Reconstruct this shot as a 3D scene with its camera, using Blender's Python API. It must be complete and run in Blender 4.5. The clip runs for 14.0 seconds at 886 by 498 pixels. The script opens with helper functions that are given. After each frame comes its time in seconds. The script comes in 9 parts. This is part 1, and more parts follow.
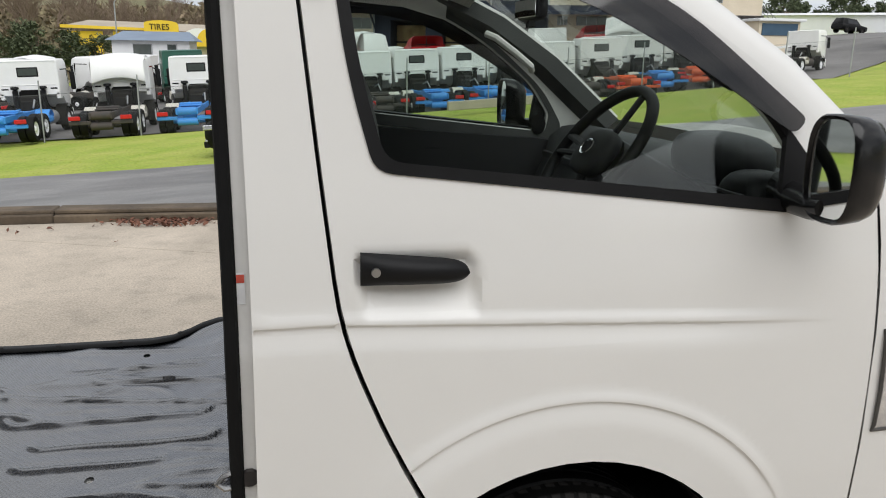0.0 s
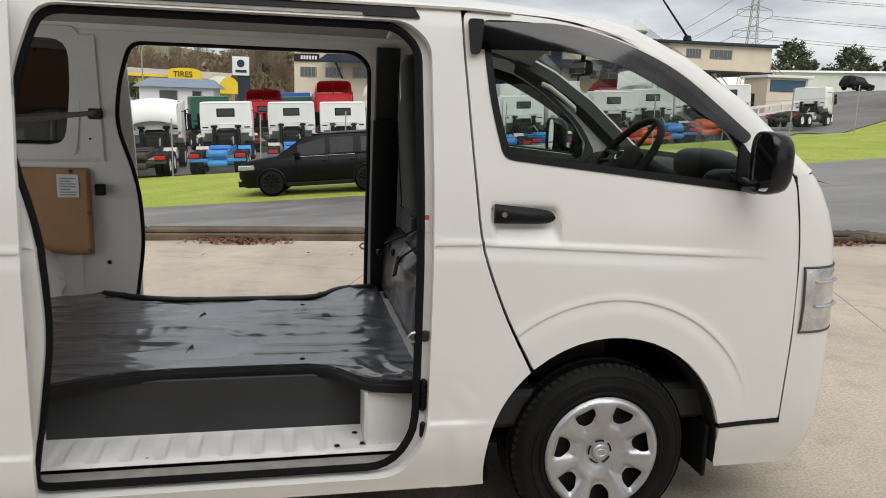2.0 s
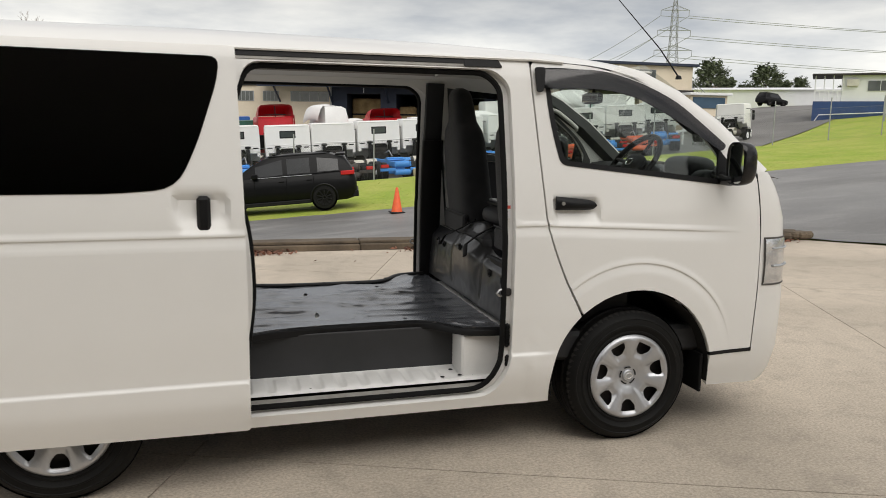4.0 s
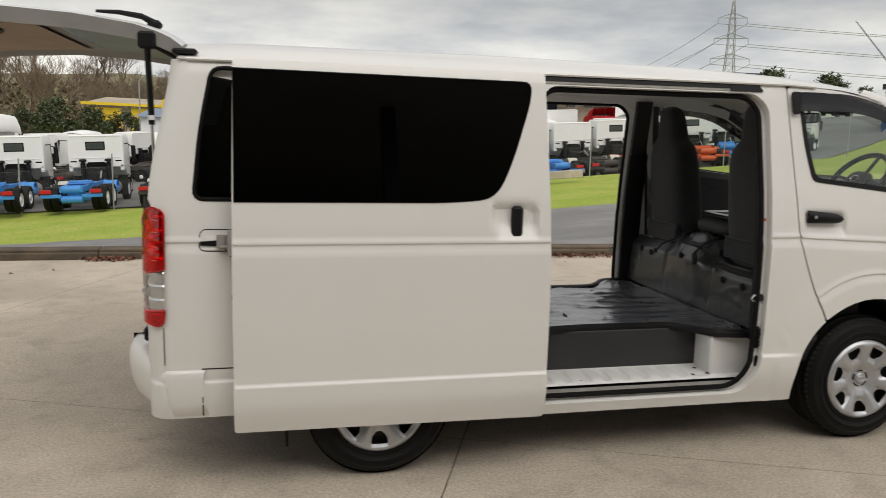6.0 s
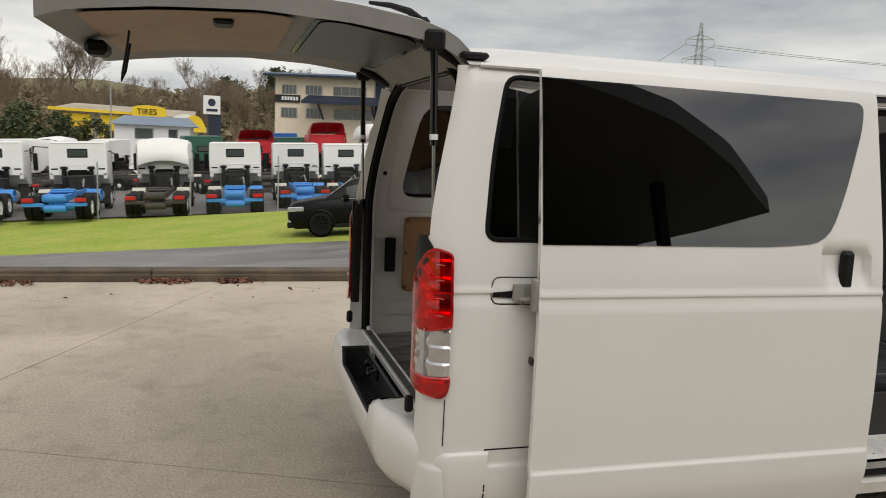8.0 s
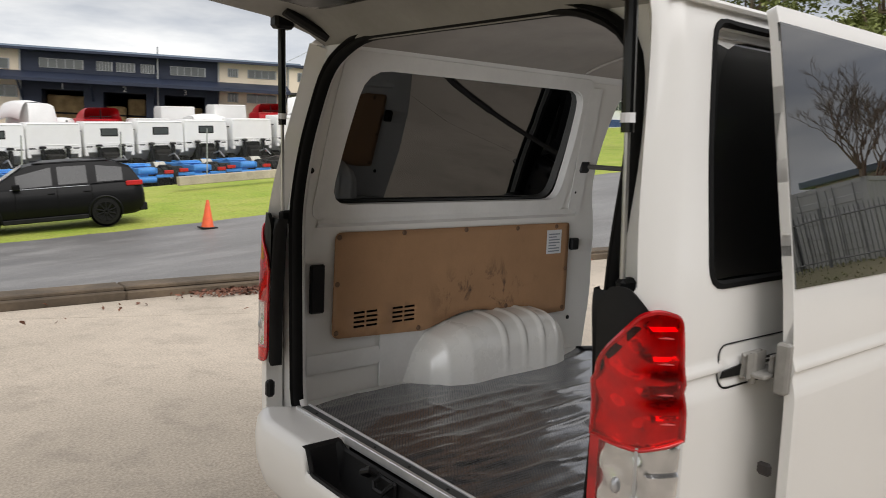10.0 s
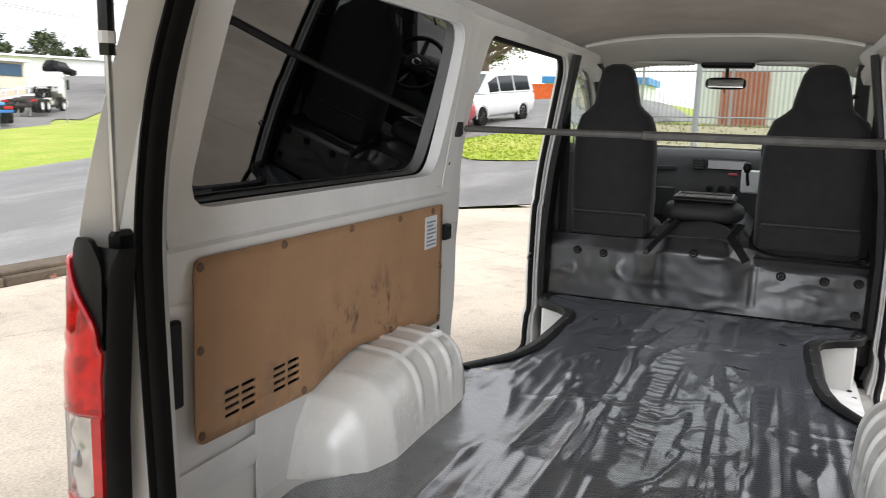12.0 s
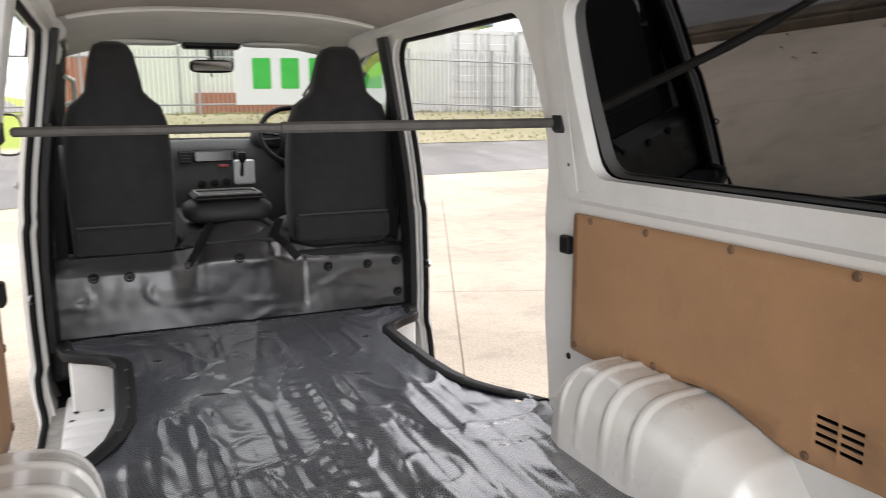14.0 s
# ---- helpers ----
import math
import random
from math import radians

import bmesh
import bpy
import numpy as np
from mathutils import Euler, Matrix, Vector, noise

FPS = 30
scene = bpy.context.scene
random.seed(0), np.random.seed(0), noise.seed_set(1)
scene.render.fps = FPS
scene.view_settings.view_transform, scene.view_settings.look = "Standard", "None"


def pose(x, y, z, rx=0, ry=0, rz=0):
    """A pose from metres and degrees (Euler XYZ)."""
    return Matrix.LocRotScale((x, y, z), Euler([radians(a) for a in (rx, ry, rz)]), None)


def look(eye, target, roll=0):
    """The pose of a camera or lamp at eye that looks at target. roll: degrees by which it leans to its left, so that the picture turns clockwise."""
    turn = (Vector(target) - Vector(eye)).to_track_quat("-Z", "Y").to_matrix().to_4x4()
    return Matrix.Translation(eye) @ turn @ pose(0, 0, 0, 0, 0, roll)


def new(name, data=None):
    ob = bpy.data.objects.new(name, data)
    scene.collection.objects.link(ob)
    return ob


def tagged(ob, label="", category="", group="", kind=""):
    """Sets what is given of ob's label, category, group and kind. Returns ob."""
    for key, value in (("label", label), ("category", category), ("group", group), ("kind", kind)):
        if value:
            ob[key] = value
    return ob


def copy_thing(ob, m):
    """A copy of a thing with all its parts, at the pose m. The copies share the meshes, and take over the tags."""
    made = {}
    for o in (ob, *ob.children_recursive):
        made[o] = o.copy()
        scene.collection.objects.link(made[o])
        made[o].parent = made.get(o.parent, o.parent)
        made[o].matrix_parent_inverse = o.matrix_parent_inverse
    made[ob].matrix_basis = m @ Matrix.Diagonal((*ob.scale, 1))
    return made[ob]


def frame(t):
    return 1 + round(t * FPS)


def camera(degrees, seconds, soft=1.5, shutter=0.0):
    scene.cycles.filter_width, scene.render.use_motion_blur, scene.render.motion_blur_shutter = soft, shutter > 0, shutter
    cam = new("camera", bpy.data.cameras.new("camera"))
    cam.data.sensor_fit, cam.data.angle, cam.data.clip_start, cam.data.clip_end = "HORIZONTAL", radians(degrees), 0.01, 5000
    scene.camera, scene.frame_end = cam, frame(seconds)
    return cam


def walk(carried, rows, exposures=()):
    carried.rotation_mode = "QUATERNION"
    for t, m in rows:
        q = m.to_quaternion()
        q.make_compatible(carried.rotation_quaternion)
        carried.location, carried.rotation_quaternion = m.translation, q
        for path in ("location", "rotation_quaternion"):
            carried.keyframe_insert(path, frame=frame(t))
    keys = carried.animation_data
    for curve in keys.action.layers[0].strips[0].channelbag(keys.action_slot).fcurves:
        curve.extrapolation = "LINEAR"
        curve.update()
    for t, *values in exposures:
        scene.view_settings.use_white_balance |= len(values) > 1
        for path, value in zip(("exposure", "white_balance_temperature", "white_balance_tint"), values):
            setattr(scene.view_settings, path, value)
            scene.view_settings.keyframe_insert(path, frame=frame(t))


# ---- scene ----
from mathutils import geometry

cam = camera(59.4, 14.0, 0.9, 0.25)
PATH = [
    (0, (-0.589, -2.195, 1.583), (-0.165, -0.302, 1.094), 0.9),
    (0.5, (-0.635, -2.472, 1.57), (-0.243, -0.553, 1.166), 1.2),
    (1, (-0.77, -2.697, 1.569), (-0.394, -0.769, 1.192), 1.3),
    (1.5, (-0.989, -2.943, 1.56), (-0.602, -1.016, 1.189), 1.6),
    (2, (-1.106, -3.231, 1.542), (-0.704, -1.307, 1.174), 1.8),
    (2.2, (-1.153, -3.358, 1.557), (-0.745, -1.434, 1.191), 1.8),
    (4.3, (-2.136, -4.111, 1.54), (-1.553, -2.224, 1.229), 0.7),
    (4.5, (-2.268, -4.117, 1.558), (-1.679, -2.232, 1.239), 0.7),
    (5, (-2.537, -4.21, 1.565), (-1.961, -2.321, 1.249), 0.9),
    (5.5, (-2.744, -4.272, 1.575), (-2.219, -2.367, 1.262), 1.1),
    (6, (-3.079, -4.167, 1.573), (-2.628, -2.241, 1.274), 1.4),
    (6.5, (-3.391, -3.981, 1.59), (-2.994, -2.045, 1.286), 1.8),
    (7, (-3.67, -3.709, 1.583), (-3.274, -1.768, 1.307), 2.0),
    (7.2, (-3.78, -3.64, 1.577), (-3.387, -1.698, 1.302), 2.2),
    (9.5, (-4.702, -2.071, 1.567), (-3.602, -0.421, 1.312), 2.4),
    (10, (-4.765, -1.664, 1.544), (-3.505, -0.136, 1.266), 2.3),
    (10.5, (-4.783, -1.292, 1.54), (-3.368, 0.089, 1.237), 2.4),
    (11, (-4.654, -0.939, 1.506), (-3.125, 0.306, 1.174), 2.5),
    (11.5, (-4.569, -0.587, 1.49), (-2.887, 0.437, 1.139), 2.6),
    (12, (-4.494, -0.295, 1.497), (-2.677, 0.468, 1.153), 1.8),
    (12.5, (-4.299, -0.04, 1.503), (-2.385, 0.429, 1.158), 1.6),
    (13, (-4.23, 0.184, 1.487), (-2.256, 0.243, 1.169), 2.0),
    (13.5, (-4.111, 0.377, 1.493), (-2.168, 0.026, 1.171), 0.9),
    (14, (-3.958, 0.503, 1.493), (-2.149, -0.271, 1.136), -0.5),
]
EXPOSURES = [(0.0, 0.32, 6250, 10), (2.2, 0.26, 6450, 10), (5.0, 0.14, 6650, 10), (7.2, 0.0, 6700, 10), (9.4, 0.28, 6550, 10), (10.5, 0.50, 6400, 13), (11.5, 0.98, 6300, 12), (12.5, 1.32, 6300, 11), (13.0, 1.40, 6500, 16), (14.0, 1.42, 6500, 14)]
walk(cam, [(t, look(eye, target, roll)) for t, eye, target, roll in PATH], EXPOSURES)

# ---- world and light ----
world = bpy.data.worlds.new("overcast_sky")
world.use_nodes = True
scene.world = world
wn, wl = world.node_tree.nodes, world.node_tree.links
sky = wn.new("ShaderNodeTexSky")
sky.sky_type = "NISHITA"
sky.sun_disc = False
sky.sun_elevation = radians(42)
sky.sun_rotation = radians(200)
wtc = wn.new("ShaderNodeTexCoord")
wmap = wn.new("ShaderNodeMapping")
wmap.inputs["Scale"].default_value = (1.6, 1.6, 6.5)
wl.new(wtc.outputs["Generated"], wmap.inputs["Vector"])
wnoise = wn.new("ShaderNodeTexNoise")
wnoise.inputs["Scale"].default_value = 1.7
wnoise.inputs["Detail"].default_value = 7
wnoise.inputs["Roughness"].default_value = 0.55
wl.new(wmap.outputs[0], wnoise.inputs["Vector"])
wramp = wn.new("ShaderNodeValToRGB")
wramp.color_ramp.elements[0].position = 0.36
wramp.color_ramp.elements[0].color = (0.46, 0.47, 0.50, 1)
wramp.color_ramp.elements[1].position = 0.62
wramp.color_ramp.elements[1].color = (0.98, 0.95, 0.89, 1)
wl.new(wnoise.outputs["Fac"], wramp.inputs[0])
wsep = wn.new("ShaderNodeSeparateXYZ")
wl.new(wtc.outputs["Generated"], wsep.inputs[0])
wlow = wn.new("ShaderNodeValToRGB")
wlow.color_ramp.interpolation = "EASE"
for k, (at_, val) in enumerate(((0.0, 1.0), (0.07, 0.92), (0.17, 0.58), (0.34, 0.80), (0.6, 0.84))):
    el = wlow.color_ramp.elements[k] if k < 2 else wlow.color_ramp.elements.new(at_)
    el.position = at_
    el.color = (val, val, val, 1)
wl.new(wsep.outputs["Z"], wlow.inputs[0])
wlift = wn.new("ShaderNodeMath")
wlift.operation = "MULTIPLY"
wlift.inputs[1].default_value = 1.22
wl.new(wlow.outputs[0], wlift.inputs[0])
wmul = wn.new("ShaderNodeVectorMath")
wmul.operation = "SCALE"
wl.new(wramp.outputs[0], wmul.inputs[0])
wl.new(wlift.outputs[0], wmul.inputs["Scale"])
wsky = wn.new("ShaderNodeVectorMath")
wsky.operation = "SCALE"
wsky.inputs["Scale"].default_value = 0.10
wl.new(sky.outputs[0], wsky.inputs[0])
wmix = wn.new("ShaderNodeMix")
wmix.data_type = "RGBA"
wmix.inputs["Factor"].default_value = 0.85
wl.new(wsky.outputs[0], wmix.inputs["A"])
wl.new(wmul.outputs[0], wmix.inputs["B"])
wl.new(wmix.outputs["Result"], wn["Background"].inputs["Color"])
wn["Background"].inputs["Strength"].default_value = 1.02

sun = new("sun", bpy.data.lights.new("sun", "SUN"))
sun.data.energy = 1.5
sun.data.angle = radians(60)
sun.data.color = (1.0, 0.97, 0.93)
sun.matrix_world = look((2, -12, 13.5), (0, 0, 0))

# added fill lamp in the plane of the tailgate's opening, brightens the inside beyond the sky
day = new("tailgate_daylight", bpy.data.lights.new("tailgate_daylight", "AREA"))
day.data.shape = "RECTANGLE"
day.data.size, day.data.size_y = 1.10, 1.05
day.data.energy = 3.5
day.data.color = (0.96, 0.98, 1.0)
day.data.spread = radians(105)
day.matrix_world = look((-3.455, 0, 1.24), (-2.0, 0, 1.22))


# ---- geometry helpers ----
class Geo:
    """Collects vertices and faces of one mesh."""

    def __init__(self):
        self.v, self.f = [], []

    def add(self, verts, faces, m=None):
        n = len(self.v)
        self.v += [tuple(m @ Vector(p)) if m else tuple(p) for p in verts]
        self.f += [tuple(i + n for i in f) for f in faces]
        return self

    def box(self, x0, x1, y0, y1, z0, z1, b=0.0, m=None):
        if b <= 0:
            vs = [(x, y, z) for x in (x0, x1) for y in (y0, y1) for z in (z0, z1)]
            return self.add(vs, [(0, 1, 3, 2), (4, 6, 7, 5), (0, 4, 5, 1), (2, 3, 7, 6), (0, 2, 6, 4), (1, 5, 7, 3)], m)
        lo, hi = (x0, y0, z0), (x1, y1, z1)
        b = min(b, *(0.49 * (h - l) for l, h in zip(lo, hi)))
        vs, ix = [], {}
        for c in range(8):
            s = (c & 1, c >> 1 & 1, c >> 2 & 1)
            for a in range(3):
                p = [(hi[k] if s[k] else lo[k]) + (0 if k == a else (-b if s[k] else b)) for k in range(3)]
                ix[s, a] = len(vs)
                vs.append(p)
        fs = []
        for a in range(3):
            o1, o2 = [k for k in range(3) if k != a]
            for s in (0, 1):
                loop = []
                for p, q in ((0, 0), (1, 0), (1, 1), (0, 1)):
                    t = [0, 0, 0]
                    t[a], t[o1], t[o2] = s, p, q
                    loop.append(ix[tuple(t), a])
                fs.append(loop)
            for p in (0, 1):
                for q in (0, 1):
                    t0, t1 = [0, 0, 0], [0, 0, 0]
                    t0[o1] = t1[o1] = p
                    t0[o2] = t1[o2] = q
                    t0[a], t1[a] = 0, 1
                    t0, t1 = tuple(t0), tuple(t1)
                    fs.append((ix[t0, o1], ix[t1, o1], ix[t1, o2], ix[t0, o2]))
        for c in range(8):
            s = (c & 1, c >> 1 & 1, c >> 2 & 1)
            fs.append((ix[s, 0], ix[s, 1], ix[s, 2]))
        return self.add(vs, fs, m)

    def loft(self, loops, closed=True, caps=True, m=None):
        n, k = len(loops[0]), len(loops)
        fs = []
        for a in range(k - 1):
            for b in range(n if closed else n - 1):
                c = (b + 1) % n
                fs.append((a * n + b, a * n + c, (a + 1) * n + c, (a + 1) * n + b))
        if caps and closed:
            fs += [tuple(range(n))[::-1], tuple((k - 1) * n + b for b in range(n))]
        return self.add([p for l in loops for p in l], fs, m)

    def tube(self, pts, r, n=8, closed=False, m=None, flat=1.0):
        pts = [Vector(p) for p in pts]
        loops, up = [], None
        k = len(pts)
        for i, p in enumerate(pts):
            a = pts[(i - 1) % k] if closed or i else p
            b = pts[(i + 1) % k] if closed or i < k - 1 else p
            d = (b - a).normalized()
            if up is None:
                up = Vector((0, 0, 1)) if abs(d.z) < 0.9 else Vector((1, 0, 0))
            s = d.cross(up).normalized()
            up = s.cross(d).normalized()
            rr = r[i] if isinstance(r, (list, tuple)) else r
            loops.append([p + rr * (math.cos(2 * math.pi * j / n) * s + flat * math.sin(2 * math.pi * j / n) * up) for j in range(n)])
        if closed:
            loops.append(loops[0])
        return self.loft(loops, True, not closed, m)

    def lathe(self, prof, n=32, m=None, turn=2 * math.pi):
        """prof: rows of (radius, height along local y)."""
        loops = [[(r * math.cos(turn * j / n), h, r * math.sin(turn * j / n)) for j in range(n)] for r, h in prof]
        return self.loft(loops, True, False, m)

    def sheet(self, fn, us, vs, m=None):
        us, vs = list(us), list(vs)
        n = len(vs)
        fs = [(a * n + b, a * n + b + 1, (a + 1) * n + b + 1, (a + 1) * n + b) for a in range(len(us) - 1) for b in range(n - 1)]
        return self.add([fn(u, v) for u in us for v in vs], fs, m)

    def mesh(self, name, smooth=35, fix=True):
        me = bpy.data.meshes.new(name)
        me.from_pydata(self.v, [], self.f)
        if fix:
            bm = bmesh.new()
            bm.from_mesh(me)
            bmesh.ops.recalc_face_normals(bm, faces=bm.faces)
            bm.to_mesh(me)
            bm.free()
        if smooth:
            me.shade_smooth()
            me.set_sharp_from_angle(angle=radians(smooth))
        return me


def part(name, geo, material, parent=None, label="", smooth=35, fix=True):
    """One mesh object under a thing or a part."""
    me = geo if isinstance(geo, bpy.types.Mesh) else geo.mesh(name, smooth, fix)
    if material and not me.materials:
        me.materials.append(material)
    ob = new(name, me)
    if parent:
        ob.parent = parent
    return tagged(ob, label) if label else ob


def thing(name, label, category, group="", m=None, kind=""):
    ob = new(name)
    ob.empty_display_size = 0.2
    if m:
        ob.matrix_world = m
    return tagged(ob, label, category, group, kind)


def inside(p, loop):
    x, y = p
    ok = False
    j = len(loop) - 1
    for i in range(len(loop)):
        (xi, yi), (xj, yj) = loop[i], loop[j]
        if (yi > y) != (yj > y) and x < (xj - xi) * (y - yi) / (yj - yi) + xi:
            ok = not ok
        j = i
    return ok


def rounded(pts, r=0.03, seg=4):
    """A closed loop with its corners rounded; a point may carry its own radius as a third number."""
    out, n = [], len(pts)
    for i in range(n):
        p, a, b = Vector(pts[i][:2]), Vector(pts[i - 1][:2]), Vector(pts[(i + 1) % n][:2])
        rr = pts[i][2] if len(pts[i]) > 2 else r
        da, db = a - p, b - p
        k = min(rr, 0.45 * da.length, 0.45 * db.length)
        if k < 1e-4:
            out.append(tuple(p))
            continue
        s, e = p + da.normalized() * k, p + db.normalized() * k
        for j in range(seg + 1):
            t = j / seg
            out.append(tuple((1 - t) ** 2 * s + 2 * t * (1 - t) * p + t * t * e))
    return out


def refined(loop, res):
    out = []
    for i in range(len(loop)):
        a, b = Vector(loop[i]), Vector(loop[(i + 1) % len(loop)])
        k = max(1, int(math.ceil((b - a).length / res)))
        out += [tuple(a.lerp(b, j / k)) for j in range(k)]
    return out


def panel(outline, holes, surf, thick=0.0, res=0.05, rows=(), geo=None, rings=()):
    """A curved sheet: loops in (u, v), laid on surf(u, v) and given a thickness towards its inside."""
    loops = [refined(l, res) for l in (outline, *holes)]
    pts, edges = [], []
    for l in loops:
        n = len(pts)
        pts += l
        edges += [(n + i, n + (i + 1) % len(l)) for i in range(len(l))]
    us, vs = [p[0] for p in loops[0]], [p[1] for p in loops[0]]
    nu, nv = int((max(us) - min(us)) / res), int((max(vs) - min(vs)) / res)
    vrows = sorted({round(min(vs) + (j + 0.5) * (max(vs) - min(vs)) / max(1, nv), 4) for j in range(nv)} | {r for r in rows if min(vs) < r < max(vs)})
    edge_pts = np.array(pts)
    for v in vrows:
        for i in range(nu):
            p = (min(us) + (i + 0.5) * (max(us) - min(us)) / nu, v)
            if inside(p, loops[0]) and not any(inside(p, h) for h in loops[1:]):
                if np.min(np.abs(edge_pts - p).sum(1)) > 0.4 * min(res, 0.03) and not any(rs[0] - 0.004 < math.hypot(p[0] - cx, p[1] - cz) < rs[-1] + 0.004 for cx, cz, rs in rings):
                    pts.append(p)
    for cx, cz, rs in rings:
        for r in rs:
            for k in range(150):
                p = (cx + r * math.cos(math.pi * k / 149), cz + r * math.sin(math.pi * k / 149))
                if inside(p, loops[0]) and not any(inside(p, h) for h in loops[1:]) and np.min(np.abs(edge_pts - p).sum(1)) > 0.006:
                    pts.append(p)
    out = geometry.delaunay_2d_cdt([Vector(p) for p in pts], edges, [], 0, 1e-6)
    vv, tris = out[0], []
    for f in out[2]:
        c = sum((vv[i] for i in f), Vector((0, 0))) / len(f)
        if inside(c, loops[0]) and not any(inside(c, h) for h in loops[1:]):
            tris.append(tuple(f))
    P = [Vector(surf(*p)) for p in vv]
    g = geo or Geo()
    if thick == 0:
        return g.add(P, tris)
    d = 0.004
    N = []
    for (u, v) in vv:
        a = Vector(surf(u + d, v)) - Vector(surf(u - d, v))
        b = Vector(surf(u, v + d)) - Vector(surf(u, v - d))
        N.append(a.cross(b).normalized())
    mid = P[len(P) // 2]
    sign = surf.out if hasattr(surf, "out") else 1
    n = len(P)
    count = {}
    for f in tris:
        for i in range(3):
            e = tuple(sorted((f[i], f[(i + 1) % 3])))
            count[e] = count.get(e, 0) + 1
    rim = [(a, b, b + n, a + n) for (a, b), c in count.items() if c == 1]
    return g.add(P + [p - sign * thick * q for p, q in zip(P, N)], tris + [tuple(i + n for i in f)[::-1] for f in tris] + rim)


def rbox(g, x0, x1, y0, y1, z0, z1, e=3.0, n=20, k=10, m=None):
    """A cushion: a box with full, rounded sides."""
    loops = []
    cx, cy, cz, hx, hy, hz = (x0 + x1) / 2, (y0 + y1) / 2, (z0 + z1) / 2, (x1 - x0) / 2, (y1 - y0) / 2, (z1 - z0) / 2
    for i in range(k + 1):
        a = -math.pi / 2 + math.pi * i / k
        s = max(0.02, abs(math.cos(a)) ** (2 / e))
        z = cz + hz * math.copysign(abs(math.sin(a)) ** (2 / e), math.sin(a))
        loops.append([(cx + hx * s * math.copysign(abs(math.cos(t)) ** (2 / e), math.cos(t)), cy + hy * s * math.copysign(abs(math.sin(t)) ** (2 / e), math.sin(t)), z) for t in [2 * math.pi * j / n for j in range(n)]])
    return g.loft(loops, True, True, m)


def ss(a, b, v):
    t = min(1.0, max(0.0, (v - a) / (b - a)))
    return t * t * (3 - 2 * t)


# ---- materials ----
def material(name, c1, c2=None, scale=3.0, rough=0.5, rough2=None, bump=0.0, bscale=60.0, metal=0.0, coat=0.0, fine=0.08, spec=0.5, sheen=0.0, by_object=0.0, by_island=0.0, bdist=0.01, stretch=None):
    """A surface with variation at two scales: wide stains between c1 and c2, and a fine grain; and relief."""
    mt = bpy.data.materials.new(name)
    mt.use_nodes = True
    n, l = mt.node_tree.nodes, mt.node_tree.links
    b = n["Principled BSDF"]
    c2 = c2 or tuple(0.86 * k for k in c1)
    tc = n.new("ShaderNodeTexCoord")
    src = tc.outputs["Object"]
    if stretch:
        mp = n.new("ShaderNodeMapping")
        mp.inputs["Scale"].default_value = stretch
        l.new(src, mp.inputs[0])
        src = mp.outputs[0]
    big = n.new("ShaderNodeTexNoise")
    big.inputs["Scale"].default_value = scale
    big.inputs["Detail"].default_value = 6
    big.inputs["Roughness"].default_value = 0.6
    l.new(src, big.inputs["Vector"])
    sm = n.new("ShaderNodeTexNoise")
    sm.inputs["Scale"].default_value = bscale
    sm.inputs["Detail"].default_value = 4
    l.new(src, sm.inputs["Vector"])
    ramp = n.new("ShaderNodeMapRange")
    ramp.inputs["From Min"].default_value, ramp.inputs["From Max"].default_value = 0.35, 0.65
    l.new(big.outputs["Fac"], ramp.inputs["Value"])
    mx = n.new("ShaderNodeMix")
    mx.data_type = "RGBA"
    mx.inputs["A"].default_value, mx.inputs["B"].default_value = (*c1, 1), (*c2, 1)
    l.new(ramp.outputs[0], mx.inputs["Factor"])
    gr = n.new("ShaderNodeMapRange")
    gr.inputs["To Min"].default_value, gr.inputs["To Max"].default_value = 1 - fine, 1 + fine
    l.new(sm.outputs["Fac"], gr.inputs["Value"])
    sc = n.new("ShaderNodeVectorMath")
    sc.operation = "SCALE"
    l.new(mx.outputs["Result"], sc.inputs[0])
    l.new(gr.outputs[0], sc.inputs["Scale"])
    col = sc.outputs[0]
    if by_object or by_island:
        amount = by_object or by_island
        rnd = n.new("ShaderNodeObjectInfo").outputs["Random"] if by_object else n.new("ShaderNodeNewGeometry").outputs["Random Per Island"]
        rr = n.new("ShaderNodeMapRange")
        rr.inputs["To Min"].default_value, rr.inputs["To Max"].default_value = 1 - amount, 1 + amount
        l.new(rnd, rr.inputs["Value"])
        s2 = n.new("ShaderNodeVectorMath")
        s2.operation = "SCALE"
        l.new(col, s2.inputs[0])
        l.new(rr.outputs[0], s2.inputs["Scale"])
        col = s2.outputs[0]
    l.new(col, b.inputs["Base Color"])
    rg = n.new("ShaderNodeMapRange")
    rg.inputs["To Min"].default_value, rg.inputs["To Max"].default_value = rough, rough2 if rough2 is not None else min(1, rough * 1.25)
    l.new(big.outputs["Fac"], rg.inputs["Value"])
    l.new(rg.outputs[0], b.inputs["Roughness"])
    b.inputs["Metallic"].default_value = metal
    b.inputs["Coat Weight"].default_value = coat
    b.inputs["Coat Roughness"].default_value = 0.06
    b.inputs["Specular IOR Level"].default_value = spec
    if sheen:
        b.inputs["Sheen Weight"].default_value = sheen
    if bump:
        bp = n.new("ShaderNodeBump")
        bp.inputs["Strength"].default_value = bump
        bp.inputs["Distance"].default_value = bdist
        l.new(sm.outputs["Fac"], bp.inputs["Height"])
        l.new(bp.outputs[0], b.inputs["Normal"])
    return mt


